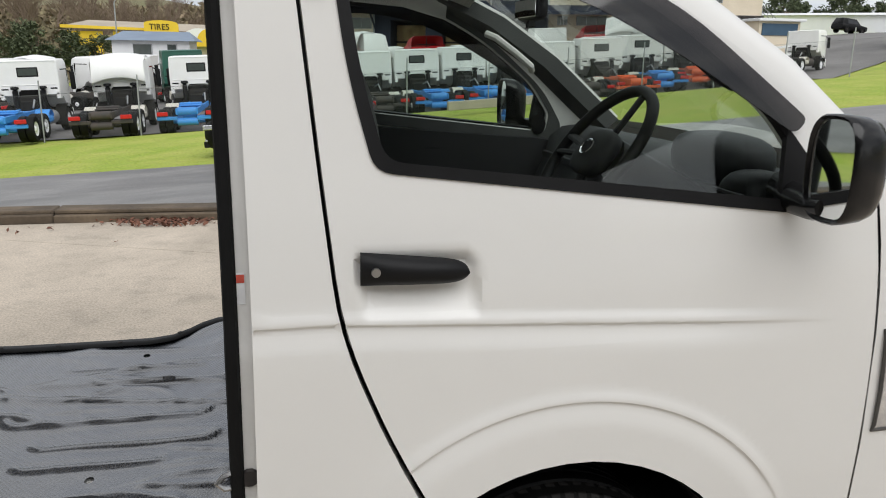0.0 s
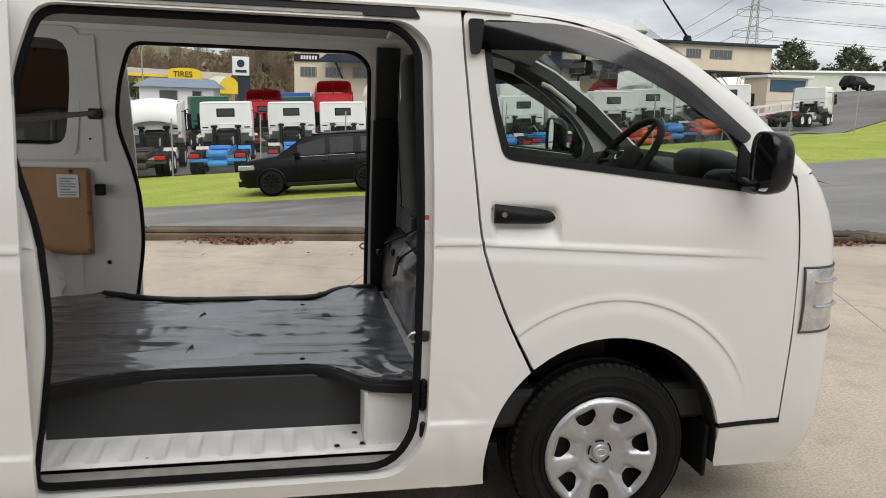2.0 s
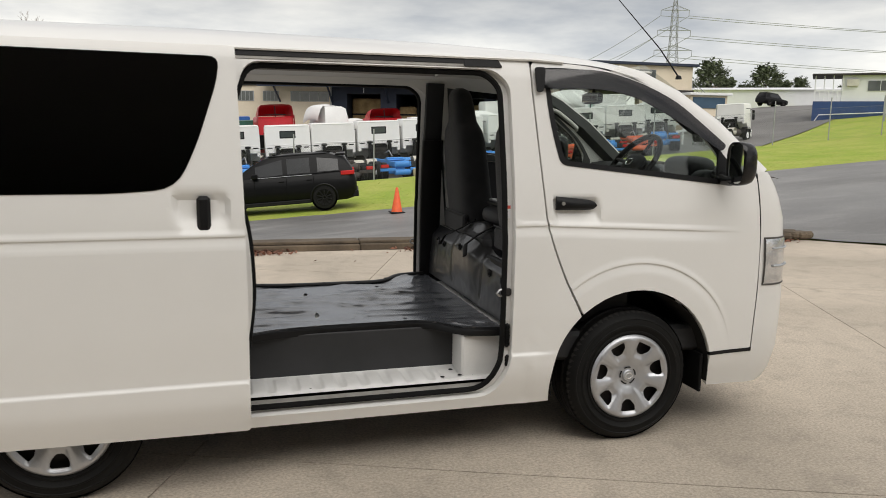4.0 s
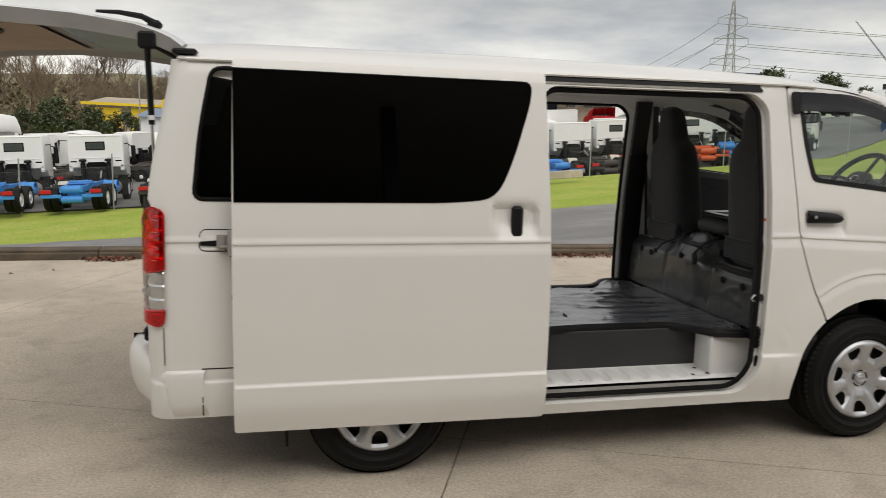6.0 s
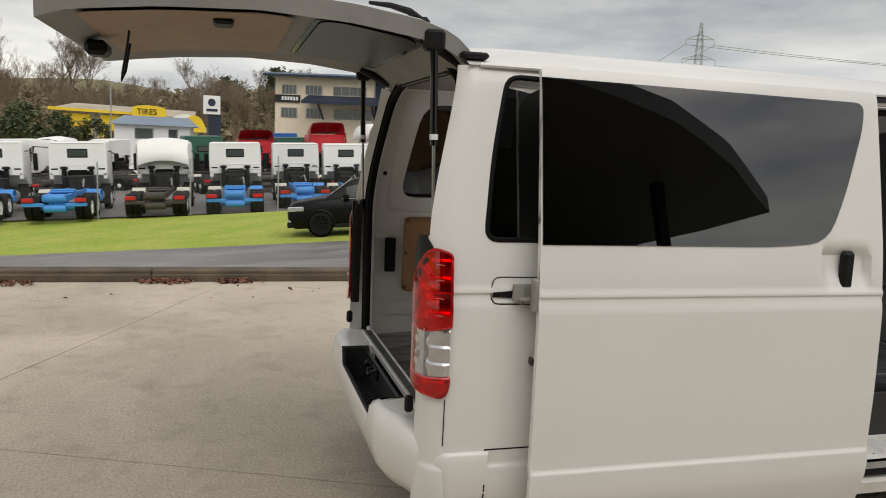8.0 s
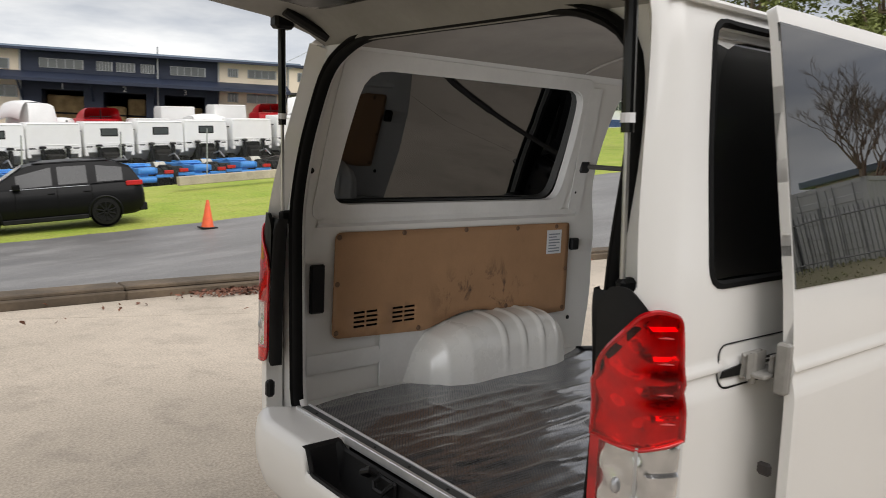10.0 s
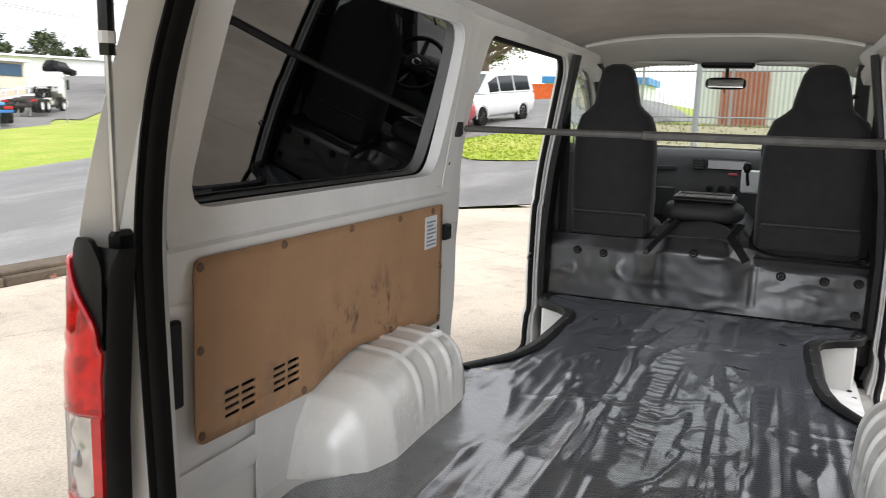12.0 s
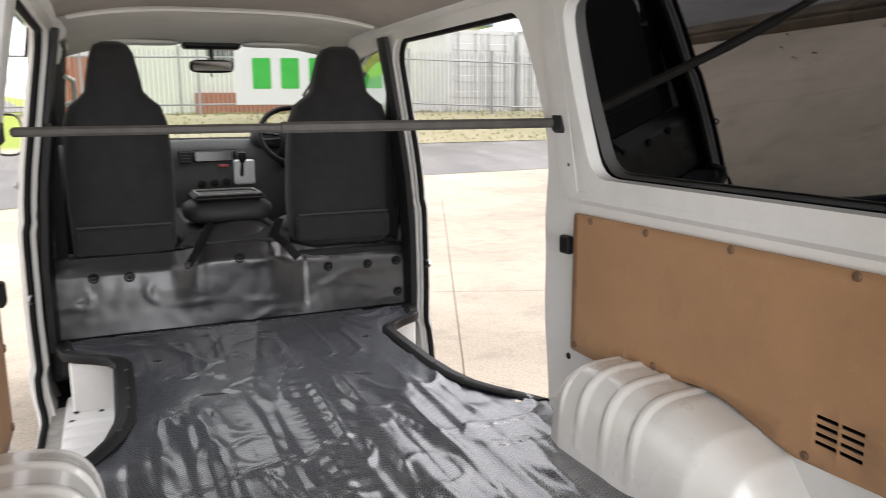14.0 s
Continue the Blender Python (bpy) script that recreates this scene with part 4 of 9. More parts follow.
# tail lamps
for sg in (-1, 1):
    T0, T1 = -3.475, -3.643
    red_loop = rounded([(T0, 1.222, 0.015), (T0 - 0.045, 1.237, 0.02), (T0 - 0.075, 1.228, 0.03), (T1 - 0.006, 1.115, 0.06), (T1 - 0.012, 0.975, 0.0), (T0 - 0.08, 0.966, 0.0), (T0, 0.985, 0)], 0.02)

    def cells(u, z, lo=0.004):
        """The reflector's bowls on the inner half, and steps on the outer half."""
        q = ss(T0 - 0.074, T0 - 0.066, u)
        bowl = 0.5 + 0.5 * math.cos(2 * math.pi * (z - 1.0) / 0.075) * math.cos(2 * math.pi * (u - T1) / 0.085)
        step = 0.25 + 0.75 * (((z - 0.74) / 0.058) % 1.0)
        return side_surf(sg, lo + 0.0065 * (bowl * (1 - q) + step * q))(u, z)

    lamp = part("tail_lamp", panel(red_loop, [], cells, 0.0, 0.008), LAMPCHROME, van, "red and clear tail lamp", smooth=30)
    part("red_lens", panel(red_loop, [], side_surf(sg, 0.0155), 0.0, 0.02), REDGLASS, lamp, "clear red lens")
    edge_pts = [side_surf(sg, 0.011)(*p) for p in refined(red_loop, 0.02)]
    part("lens_rim", Geo().tube(edge_pts, 0.0055, 6, True), REDLENS, lamp)
    clear_loop = [(T0 - 0.002, 0.982), (T0 - 0.08, 0.963), (T1 + 0.012, 0.972), (T1 + 0.010, 0.818), (T0 - 0.08, 0.808), (T0 - 0.002, 0.815)]
    part("clear_reflector", panel(clear_loop, [], cells, 0.0, 0.008), LAMPCHROME, lamp, "bright reflector", smooth=30)
    part("clear_lens", panel(clear_loop, [], side_surf(sg, 0.0150), 0.0, 0.02), LENSGLASS, lamp, "clear lens")
    part("bulb", rbox(Geo(), -0.016, 0.016, -0.010, 0.010, -0.018, 0.018, 2.0, m=Matrix.Translation(side_surf(sg, 0.004)(T0 - 0.118, 0.885))), SILVER, lamp)
    part("lens_divider", panel([(T0 - 0.082, 0.972), (T0 - 0.087, 0.972), (T0 - 0.087, 0.812), (T0 - 0.082, 0.812)], [], side_surf(sg, 0.0155), 0.006, 0.02), SILVER, lamp)
    low_loop = rounded([(T0, 0.812, 0), (T0 - 0.08, 0.805, 0), (T1 - 0.012, 0.815, 0), (T1, 0.765, 0.03), (T0 - 0.01, 0.742, 0.03)], 0.0)
    part("lower_reflector", panel(low_loop, [], cells, 0.0, 0.008), LAMPCHROME, lamp, smooth=30)
    part("lower_lens", panel(low_loop, [], side_surf(sg, 0.0155), 0.0, 0.02), REDGLASS, lamp, "red lower lens")
    part("lens_rim", Geo().tube([side_surf(sg, 0.011)(*p) for p in refined(low_loop, 0.02)], 0.005, 6, True), REDLENS, lamp)
    part("lens_edge", panel([(T1 + 0.010, 0.975), (T1 - 0.012, 0.975), (T1 - 0.012, 0.815), (T1 + 0.008, 0.815)], [], side_surf(sg, 0.0145), 0.014, 0.02), REDLENS, lamp, "red lens edge")
    part("lamp_shroud", panel(rounded([(-3.530, 1.225, 0), (-3.545, 1.248, 0.01), (-3.572, 1.278, 0.015), (-3.608, 1.276, 0.01), (-3.640, 1.235, 0.02), (-3.650, 1.09, 0)], 0.005), [], side_surf(sg, 0.007), 0.012, 0.02), BLACK, van, "black shroud above the tail lamp")
    for z in (1.185, 1.135, 1.075, 1.02):
        part("lens_rib", panel(rounded([(T0 - 0.022, z), (T0 - 0.022, z + 0.002), (T0 - 0.036, z + 0.005), (T0 - 0.050, z + 0.002)], 0.001), [], side_surf(sg, 0.017), 0.006, 0.02), material("lens_rib_red", (0.75, 0.12, 0.12), None, 20, 0.1, coat=1.0) if "lens_rib_red" not in bpy.data.materials else bpy.data.materials["lens_rib_red"], lamp)
    rows = []
    for z, k in ((0.748, 0.6), (0.765, 1.0), (0.95, 1.0), (1.15, 1.0), (1.215, 0.95), (1.245, 0.7), (1.262, 0.25)):
        w = half(-3.46, z)
        o = 0.138 - 0.061 * ss(1.13, 1.20, z)
        rows.append([(-3.545 - 0.012 * k * (1 - ss(1.1, 1.2, z)), sg * (w - o), z), (-3.548 - 0.018 * k, sg * (w - max(o, 0.138)), z), (-3.548 - 0.012 * k, sg * (w - 0.144), z), (-3.540, sg * (w - 0.148), z), (-3.522, sg * (w - 0.152), z)])
    part("lamp_surround", Geo().loft(rows, False, False), BLACK, van, "black lamp surround", smooth=50)
    part("gap_line", panel([(-3.488, 0.735), (-3.488, 0.575), (-3.4845, 0.575), (-3.4845, 0.735)], [], side_surf(sg, 0.0015), 0.004, 0.05), SEAL, van)
    # gas strut
    top, low = (-3.535, sg * 0.70, 1.90), (-3.515, sg * 0.715, 1.27)
    mid = tuple(a + 0.52 * (b - a) for a, b in zip(top, low))
    strut = part("gas_strut", Geo().tube([top, mid], 0.013, 10), GLOSSBLACK, van, "black gas strut")
    part("strut_rod", Geo().tube([mid, low], 0.006, 8), STEEL, strut, "bright steel rod")
    part("strut_band", Geo().tube([tuple(a + 0.46 * (b - a) for a, b in zip(top, low)), tuple(a + 0.49 * (b - a) for a, b in zip(top, low))], 0.0145, 10), LABEL, strut)
    part("strut_mount", Geo().box(low[0] - 0.013, low[0] + 0.04, low[1] - 0.013, low[1] + 0.013, 1.24, 1.285, 0.008), BLACK, van)
    part("hinge_arm", Geo().tube([(-3.42, sg * 0.60, 1.86), (-3.50, sg * 0.62, 1.90), (-3.56, sg * 0.63, 1.93)], 0.018, 8), BLACK, van)
    part("stop_rubber", Geo().box(-3.585, -3.555, sg * 0.69 - 0.014, sg * 0.69 + 0.014, 0.645, 0.705, 0.008), BLACK, van)

# rear bumper, wrapped from side to side, with a black step
def bumper_loop(z, inset, z_in, inset_in):
    """One line along the bumper; in the middle it dips into the step's tub."""
    pts = []
    for k in range(-96, 97):
        a = k / 96
        y = 0.862 * math.copysign(min(1, abs(a) * 1.15) ** 0.9, a) if abs(a) < 0.87 else math.copysign(0.862, a)
        x = -3.672 + 0.342 * max(0.0, (abs(a) - 0.52) / 0.48) ** 1.75
        flank = ss(0.66, 0.84, abs(a))
        y = math.copysign(max(0.0, abs(y) - inset * (0.6 - 0.2 * flank)), y)
        q = ss(0.366, 0.352, abs(y + 0.085))
        i, h = inset + (inset_in - inset) * q, z + (z_in - z) * q
        if h > 0.5:
            h -= flank * (h - 0.5) * (0.07 / 0.12)
        pts.append((x + i * (1 - 0.7 * flank), y, h))
    return pts


bl = [bumper_loop(*r) for r in ((0.335, 0.10, 0.335, 0.10), (0.345, 0.06, 0.345, 0.06), (0.40, 0.022, 0.40, 0.022), (0.47, 0.004, 0.47, 0.004), (0.54, 0.0, 0.522, 0.0), (0.59, 0.006, 0.542, 0.003), (0.612, 0.02, 0.550, 0.010), (0.618, 0.03, 0.546, 0.018), (0.62, 0.045, 0.462, 0.022), (0.62, 0.10, 0.456, 0.10), (0.62, 0.13, 0.456, 0.135), (0.62, 0.165, 0.456, 0.165))]
bumper = part("rear_bumper", Geo().loft(bl, False, False), PAINT, van, "white rear bumper with black step", smooth=70)
def tub_row(y, f):
    """A cut through the step: f = 1 in its full depth, 0 level with the bumper's top."""
    deep = ((-3.6665, 0.548), (-3.663, 0.5565), (-3.652, 0.556), (-3.646, 0.500), (-3.634, 0.484), (-3.576, 0.484), (-3.562, 0.498), (-3.550, 0.600), (-3.540, 0.606))
    return [(x, y, z + (1 - f) * max(0.0, 0.6245 - z) if x < -3.552 else z + (1 - f) * (0.6245 - z)) for x, z in deep]


tub = part("step_tub", Geo().loft([tub_row(y, f) for y, f in ((-0.468, 0), (-0.452, 0.05), (-0.436, 0.5), (-0.424, 0.95), (-0.41, 1), (0.225, 1), (0.240, 0.95), (0.255, 0.5), (0.272, 0.05), (0.292, 0))], False, False), BLACK, bumper, "black moulded bumper step", smooth=40)
tread = Geo()
for i in range(20):
    for j in range(4):
        tread.box(-3.637 + 0.022 * j, -3.622 + 0.022 * j, -0.42 + 0.034 * i, -0.396 + 0.034 * i, 0.483, 0.489, 0.002)
tagged(part("step_tread", tread, BLACK, tub), kind="stuff")
part("latch_striker", Geo().box(-3.566, -3.556, -0.045, 0.045, 0.555, 0.605, 0.004).tube([(-3.555, -0.030, 0.600), (-3.585, -0.030, 0.590), (-3.590, -0.020, 0.575), (-3.590, 0.020, 0.575), (-3.585, 0.030, 0.590), (-3.555, 0.030, 0.600)], 0.007, 6).tube([(-3.56, 0.055, 0.60), (-3.58, 0.06, 0.615), (-3.585, 0.085, 0.60), (-3.56, 0.09, 0.585)], 0.011, 8), BLACK, van, "black tailgate latch striker")
for sg in (-1, 1):
    part("bumper_gap", panel([(-3.338, 0.345), (-3.338, 0.552), (-3.333, 0.552), (-3.333, 0.345)], [], side_surf(sg, 0.003), 0.004, 0.05), SEAL, bumper)
    part("bumper_seam", panel([(-3.338, 0.551), (-3.338, 0.5555), (-2.995, 0.5555), (-2.995, 0.551)], [], side_surf(sg, 0.0015), 0.004, 0.05), SEAL, bumper)

# tailgate, raised
GL = 1.33


def gate_top(u):
    return (-3.40 - u, float(np.interp(u, [0, 0.06, 0.18, 0.40, 0.70, 1.0, 1.22, GL], [1.905, 1.948, 1.982, 2.010, 2.022, 2.004, 1.978, 1.955])))


def gate_w(u):
    return float(np.interp(u, [0, 0.1, 0.5, 0.9, 1.25, GL], [0.66, 0.70, 0.735, 0.765, 0.765, 0.70]))


def gate_low(u, v):
    """The height of the gate's underside."""
    x, z = gate_top(u)
    return z - 0.066 + 0.028 * ss(0.0, 0.14, 1 - abs(v)) * ss(0, 0.10, u) * ss(0, 0.10, GL - u)


outer, under = [], []
GV = [k / 18 for k in range(-18, 19)]
for i in range(30):
    u = GL * i / 29
    x, z = gate_top(u)
    outer.append([(x, v * gate_w(u), z + 0.04 * (1 - abs(v) ** 2.4) - 0.006 * max(0, (abs(v) - 0.9) / 0.1) ** 2) for v in GV])
    under.append([(x, v * gate_w(u) * 0.995, gate_low(u, v)) for v in GV])
gate = part("tailgate", Geo().loft(outer, False, False), PAINT, van, "white tailgate, raised open", smooth=60)
part("tailgate_inner", Geo().loft(under, False, False).loft([[o[0], u[0]] for o, u in zip(outer, under)], False, False).loft([[o[-1], u[-1]] for o, u in zip(outer, under)], False, False).loft([list(outer[-1]), list(under[-1])], False, False).loft([list(outer[0]), list(under[0])], False, False), GATETRIM, gate, "grey inner tailgate trim", smooth=50)


def gate_under(u, y, d):
    return (gate_top(u)[0], y, gate_low(u, y / gate_w(u)) - d)


gw = panel(rounded([(0.14, -0.52, 0.08), (0.14, 0.52, 0.08), (0.49, 0.57, 0.08), (0.49, -0.57, 0.08)], 0.08), [], lambda u, y: gate_under(u, y, 0.009), 0.0, 0.06)
part("tailgate_window", gw, material("gate_glass", (0.02, 0.022, 0.024), (0.028, 0.03, 0.032), 4, 0.28, 0.36), gate, "dark tailgate glass")
part("tailgate_window_backing", panel(rounded([(0.12, -0.54, 0.1), (0.12, 0.54, 0.1), (0.51, 0.59, 0.1), (0.51, -0.59, 0.1)], 0.1), [], lambda u, y: gate_under(u, y, 0.005), 0.0, 0.06), GLOSSBLACK, gate)
TAN = material("tan_board", (0.34, 0.24, 0.16), (0.30, 0.21, 0.14), 6, 0.6, 0.7, bump=0.1, bscale=200)
tb = part("tailgate_board", panel(rounded([(0.58, -0.58, 0.06), (0.58, 0.58, 0.06), (1.24, 0.60, 0.06), (1.24, -0.60, 0.06)], 0.1), [], lambda u, y: gate_under(u, y, 0.012), 0.0, 0.06), TAN, gate, "tan inner tailgate board")
part("gate_handle", Geo().box(-4.24, -4.17, -0.44, -0.32, gate_under(0.8, -0.4, 0)[2] - 0.030, gate_under(0.8, -0.4, 0)[2] - 0.008, 0.01), BLACK, gate, "black pull recess")
part("gate_strap", Geo().tube([(-4.50, -0.45, 1.90), (-4.505, -0.45, 1.86), (-4.52, -0.455, 1.77), (-4.525, -0.44, 1.745), (-4.515, -0.43, 1.77), (-4.50, -0.43, 1.86)], 0.010, 6, flat=0.4), BLACK, gate, "black fabric pull strap")
part("gate_catch", Geo().box(-4.70, -4.62, -0.07, 0.07, 1.85, 1.905, 0.015), BLACK, gate)
part("rear_wiper", Geo().tube([(-3.53, -0.47, 2.01), (-3.58, -0.51, 2.032), (-3.66, -0.57, 2.036), (-3.74, -0.62, 2.03)], [0.016, 0.013, 0.010, 0.006], 8), BLACK, gate, "black rear wiper")
part("wiper_pivot", Geo().box(-3.56, -3.50, -0.50, -0.44, 1.985, 2.022, 0.012), BLACK, gate)
part("gate_bracket", Geo().box(-3.57, -3.50, -0.72, -0.67, 1.88, 1.95, 0.01), BLACK, gate)
part("gate_bracket", Geo().box(-3.57, -3.50, 0.67, 0.72, 1.88, 1.95, 0.01), BLACK, gate)

# wheels
def wheel(x, sg):
    m = pose(x, sg * 0.645, 0.332, 0, 0, 0 if sg < 0 else 180)
    prof = [(0.20, 0.10), (0.20, -0.155), (0.212, -0.166), (0.222, -0.170), (0.224, -0.175), (0.230, -0.175), (0.233, -0.170), (0.252, -0.176), (0.256, -0.180), (0.262, -0.180), (0.265, -0.175), (0.288, -0.172), (0.291, -0.1745), (0.296, -0.173), (0.305, -0.163), (0.316, -0.150), (0.324, -0.138), (0.330, -0.124)]
    for y in (-0.115, -0.06, 0.0, 0.06, 0.115):
        prof += [(0.3315, y - 0.024), (0.3315, y + 0.018), (0.324, y + 0.020), (0.324, y + 0.026)]
    prof += [(0.324, 0.15), (0.29, 0.17), (0.20, 0.16)]
    prof = [(r, h if h < -0.06 else -0.06 + (h + 0.06) * 0.5) for r, h in prof]
    tyre = part("wheel", Geo().lathe(prof, 72, m), TYRE, van, "black tyre on a steel wheel with silver cover", smooth=28)
    lugs = Geo()
    for k in range(66):
        r = m @ Matrix.Rotation(2 * math.pi * (k + 0.5) / 66, 4, "Y")
        lugs.add([(-0.010, -0.100, 0.3335), (0.009, -0.104, 0.3335), (0.012, -0.139, 0.3255), (-0.007, -0.137, 0.3255), (-0.009, -0.152, 0.3125), (0.008, -0.154, 0.3125)], [(0, 1, 2, 3), (3, 2, 5, 4)], r)
        lugs.add([(-0.010, -0.100, 0.320), (-0.010, -0.100, 0.3335), (-0.007, -0.137, 0.3255), (-0.009, -0.152, 0.3125), (-0.009, -0.140, 0.305)], [(0, 1, 2, 3, 4)], r)
        lugs.add([(0.009, -0.104, 0.320), (0.009, -0.104, 0.3335), (0.012, -0.139, 0.3255), (0.008, -0.154, 0.3125), (0.009, -0.140, 0.305)], [(0, 1, 2, 3, 4)], r)
    tagged(part("tread", lugs, TYREDUST, tyre, "", 0, False), kind="stuff")
    holes = []
    for k in range(7):
        a = 2 * math.pi * (k + 0.25) / 7
        quad = [(0.122, -0.115), (0.122, 0.115), (0.150, 0.235), (0.181, 0.215), (0.181, -0.215), (0.150, -0.235)]
        holes.append(rounded([(r * math.cos(a + d), r * math.sin(a + d)) for r, d in quad], 0.010, 3))
    rim_loop = [(0.213 * math.cos(2 * math.pi * k / 84), 0.213 * math.sin(2 * math.pi * k / 84)) for k in range(84)]

    def dome(p, q):
        r = math.hypot(p, q)
        d = float(np.interp(r, [0, 0.05, 0.062, 0.10, 0.165, 0.190, 0.203, 0.213], [0.148, 0.15, 0.156, 0.168, 0.182, 0.187, 0.184, 0.170]))
        th = math.atan2(q, p)
        c = math.cos(7 * (th - 2 * math.pi * 0.25 / 7))
        d -= 0.013 * ss(-0.45, 0.25, c) * ss(0.09, 0.12, r) * (1 - ss(0.180, 0.196, r))
        d += 0.003 * ss(-0.75, -0.92, c) * ss(0.07, 0.09, r) * (1 - ss(0.18, 0.2, r))
        return tuple(m @ Vector((p, -d, q)))

    cap = part("wheel_cover", panel(rim_loop, holes, dome, 0.0, 0.0075), SILVER, tyre, "silver seven-spoke wheel cover", smooth=60)
    part("wheel_disc", Geo().lathe([(0.0, -0.135), (0.20, -0.12), (0.20, -0.10)], 32, m), DARKMETAL, tyre)
    part("badge", Geo().lathe([(0, -0.162), (0.026, -0.161), (0.030, -0.156), (0.030, -0.15)], 20, m), SILVER, tyre)
    part("badge_ring", Geo().tube([tuple(m @ Vector((0.018 * math.cos(k * math.pi / 8), -0.1625, 0.013 * math.sin(k * math.pi / 8)))) for k in range(16)], 0.0022, 5, True), CHROME, tyre)
    for k in range(5):
        a0 = 2 * math.pi * k / 5
        part("cap_slot", Geo().tube([tuple(m @ Vector((0.042 * math.cos(a0 + j * 0.16), -0.1520, 0.042 * math.sin(a0 + j * 0.16)))) for j in range(6)], 0.0032, 5), BLACK, tyre)


for x in (0.0, -2.57):
    for sg in (-1, 1):
        wheel(x, sg)
        arch = Geo().loft([[(x + r * math.cos(a), sg * y, 0.335 + r * math.sin(a)) for y, r in (((0.835, 0.432), (0.80, 0.43), (0.50, 0.42)) if x > -1 else ((0.832, 0.425), (0.81, 0.42), (0.79, 0.40)))] for a in [math.pi * k / 24 for k in range(-1, 26)]], False, False)
        part("wheel_arch", arch, CHASSIS, van, "black wheel arch lining")
        part("arch_back", Geo().sheet(lambda u, v: (x + u, sg * (0.50 if x > -1 else 0.785), v), (-0.44, 0.44), (0.25, 0.78)), CHASSIS, van)
    part("mud_flap", Geo().box(x - 0.42, x - 0.41, -0.82, -0.64, 0.17, 0.34, 0.003), SEAL, van) if x < -1 else None
part("arch_flap", Geo().box(0.395, 0.412, -0.82, -0.62, 0.22, 0.42, 0.004), SEAL, van)

# the nose: bumper, corners, bonnet strip and scuttle
def nose_x0(z):
    return float(np.interp(z, [0.235, 0.435, 0.85, 1.06, 1.20, 1.325], [0.690, 0.691, 0.706, 0.699, 0.687, 0.671]))


def nose_loop(z, xf):
    x0, pts = nose_x0(z), []
    w = half(x0, z)
    for k in range(-28, 29):
        a = math.pi / 2 * k / 28
        s, c = math.sin(a), math.cos(a)
        pts.append((x0 + (xf - x0) * abs(c) ** 0.62, math.copysign(w * abs(s) ** 0.62, s), z))
    return pts


nz = [(0.235, 0.90, 0.76), (0.25, 0.95, 0.79), (0.30, 0.99, 0.815), (0.42, 1.012, 0.828), (0.55, 1.02, 0.832), (0.72, 1.018, 0.832), (0.76, 1.008, 0.828), (1.0, 0.995, 0.822), (1.10, 0.985, 0.818), (1.20, 0.945, 0.81), (1.27, 0.90, 0.80), (1.315, 0.86, 0.79), (1.335, 0.83, 0.78)]
part("nose", Geo().loft([nose_loop(z, xf) for z, xf, w in nz], False, False), PAINT, van, "white front end and bumper", smooth=60)
part("skirt", panel([(0.435, 0.425), (0.436, 0.30), (0.46, 0.245), (0.70, 0.235), (0.70, 0.425)], [], side_surf(-1), 0.03, 0.05), PAINT, van)
part("skirt", panel([(0.435, 0.425), (0.436, 0.30), (0.46, 0.245), (0.70, 0.235), (0.70, 0.425)], [], side_surf(1), 0.03, 0.05), PAINT, van)
part("skirt_strip", panel([(0.43, 0.418), (0.43, 0.436), (0.69, 0.436), (0.69, 0.418)], [], side_surf(-1, 0.003), 0.02, 0.05), BLACK, van, "black rubbing strip")
for sg in (-1, 1):
    hl = []
    for z, b in ((0.765, 0.002), (0.78, 0.005), (0.86, 0.006), (0.95, 0.006), (0.99, 0.005), (1.003, 0.002)):
        xf = float(np.interp(z, [k[0] for k in nz], [k[1] for k in nz]))
        x0 = nose_x0(z)
        w = half(x0, z)
        row = []
        for k in range(13):
            a = math.pi / 2 * (0.993 - 0.55 * k / 12)
            row.append((x0 + (xf - x0) * math.cos(a) ** 0.62 + b, sg * (w * math.sin(a) ** 0.62 + b), z))
        hl.append(row)
    lamp = part("headlamp", Geo().loft(hl, False, False), CLEARLENS, van, "clear headlamp", smooth=50)
    part("headlamp_frame", Geo().tube(hl[0] + [r[-1] for r in hl[1:-1]] + hl[-1][::-1] + [r[0] for r in hl[1:-1]][::-1], 0.0045, 6, True), STRAP, lamp)
    for q, rad in ((2, 0.005), (3, 0.004)):
        part("headlamp_reflector", Geo().tube([tuple(Vector(p) + Vector((0.004, sg * 0.004, 0))) for p in hl[q][1:9]], rad, 6), SILVER, lamp)
    # front pillar between the door and the windscreen
    edge = [(0.70, 1.325), (0.42, 1.56), (0.2, 1.70), (0.0, 1.79), (-0.12, 1.815)]
    rows = []
    for x, z in edge:
        w = half(x, z)
        rows.append([(x - 0.012, sg * (w - 0.001), z - 0.012), (x + 0.012, sg * (w - 0.004), z + 0.004), (x + 0.05, sg * (w - 0.03), z + 0.022), (x + 0.072, sg * (w - 0.075), z + 0.024), (x + 0.03, sg * (w - 0.085), z - 0.01)])
    part("front_pillar", Geo().loft(rows, False, False), PAINT, van, "white windscreen pillar", smooth=60)
    part("pillar_trim", Geo().loft([[(r[0][0] - 0.02, r[0][1] - sg * 0.022, r[0][2] - 0.016), (r[4][0] - 0.012, r[4][1] - sg * 0.006, r[4][2] - 0.012), (r[3][0] - 0.004, r[3][1] - sg * 0.016, r[3][2] - 0.012)] for r in rows], False, False), PILLARGREY, van, "grey windscreen pillar trim")

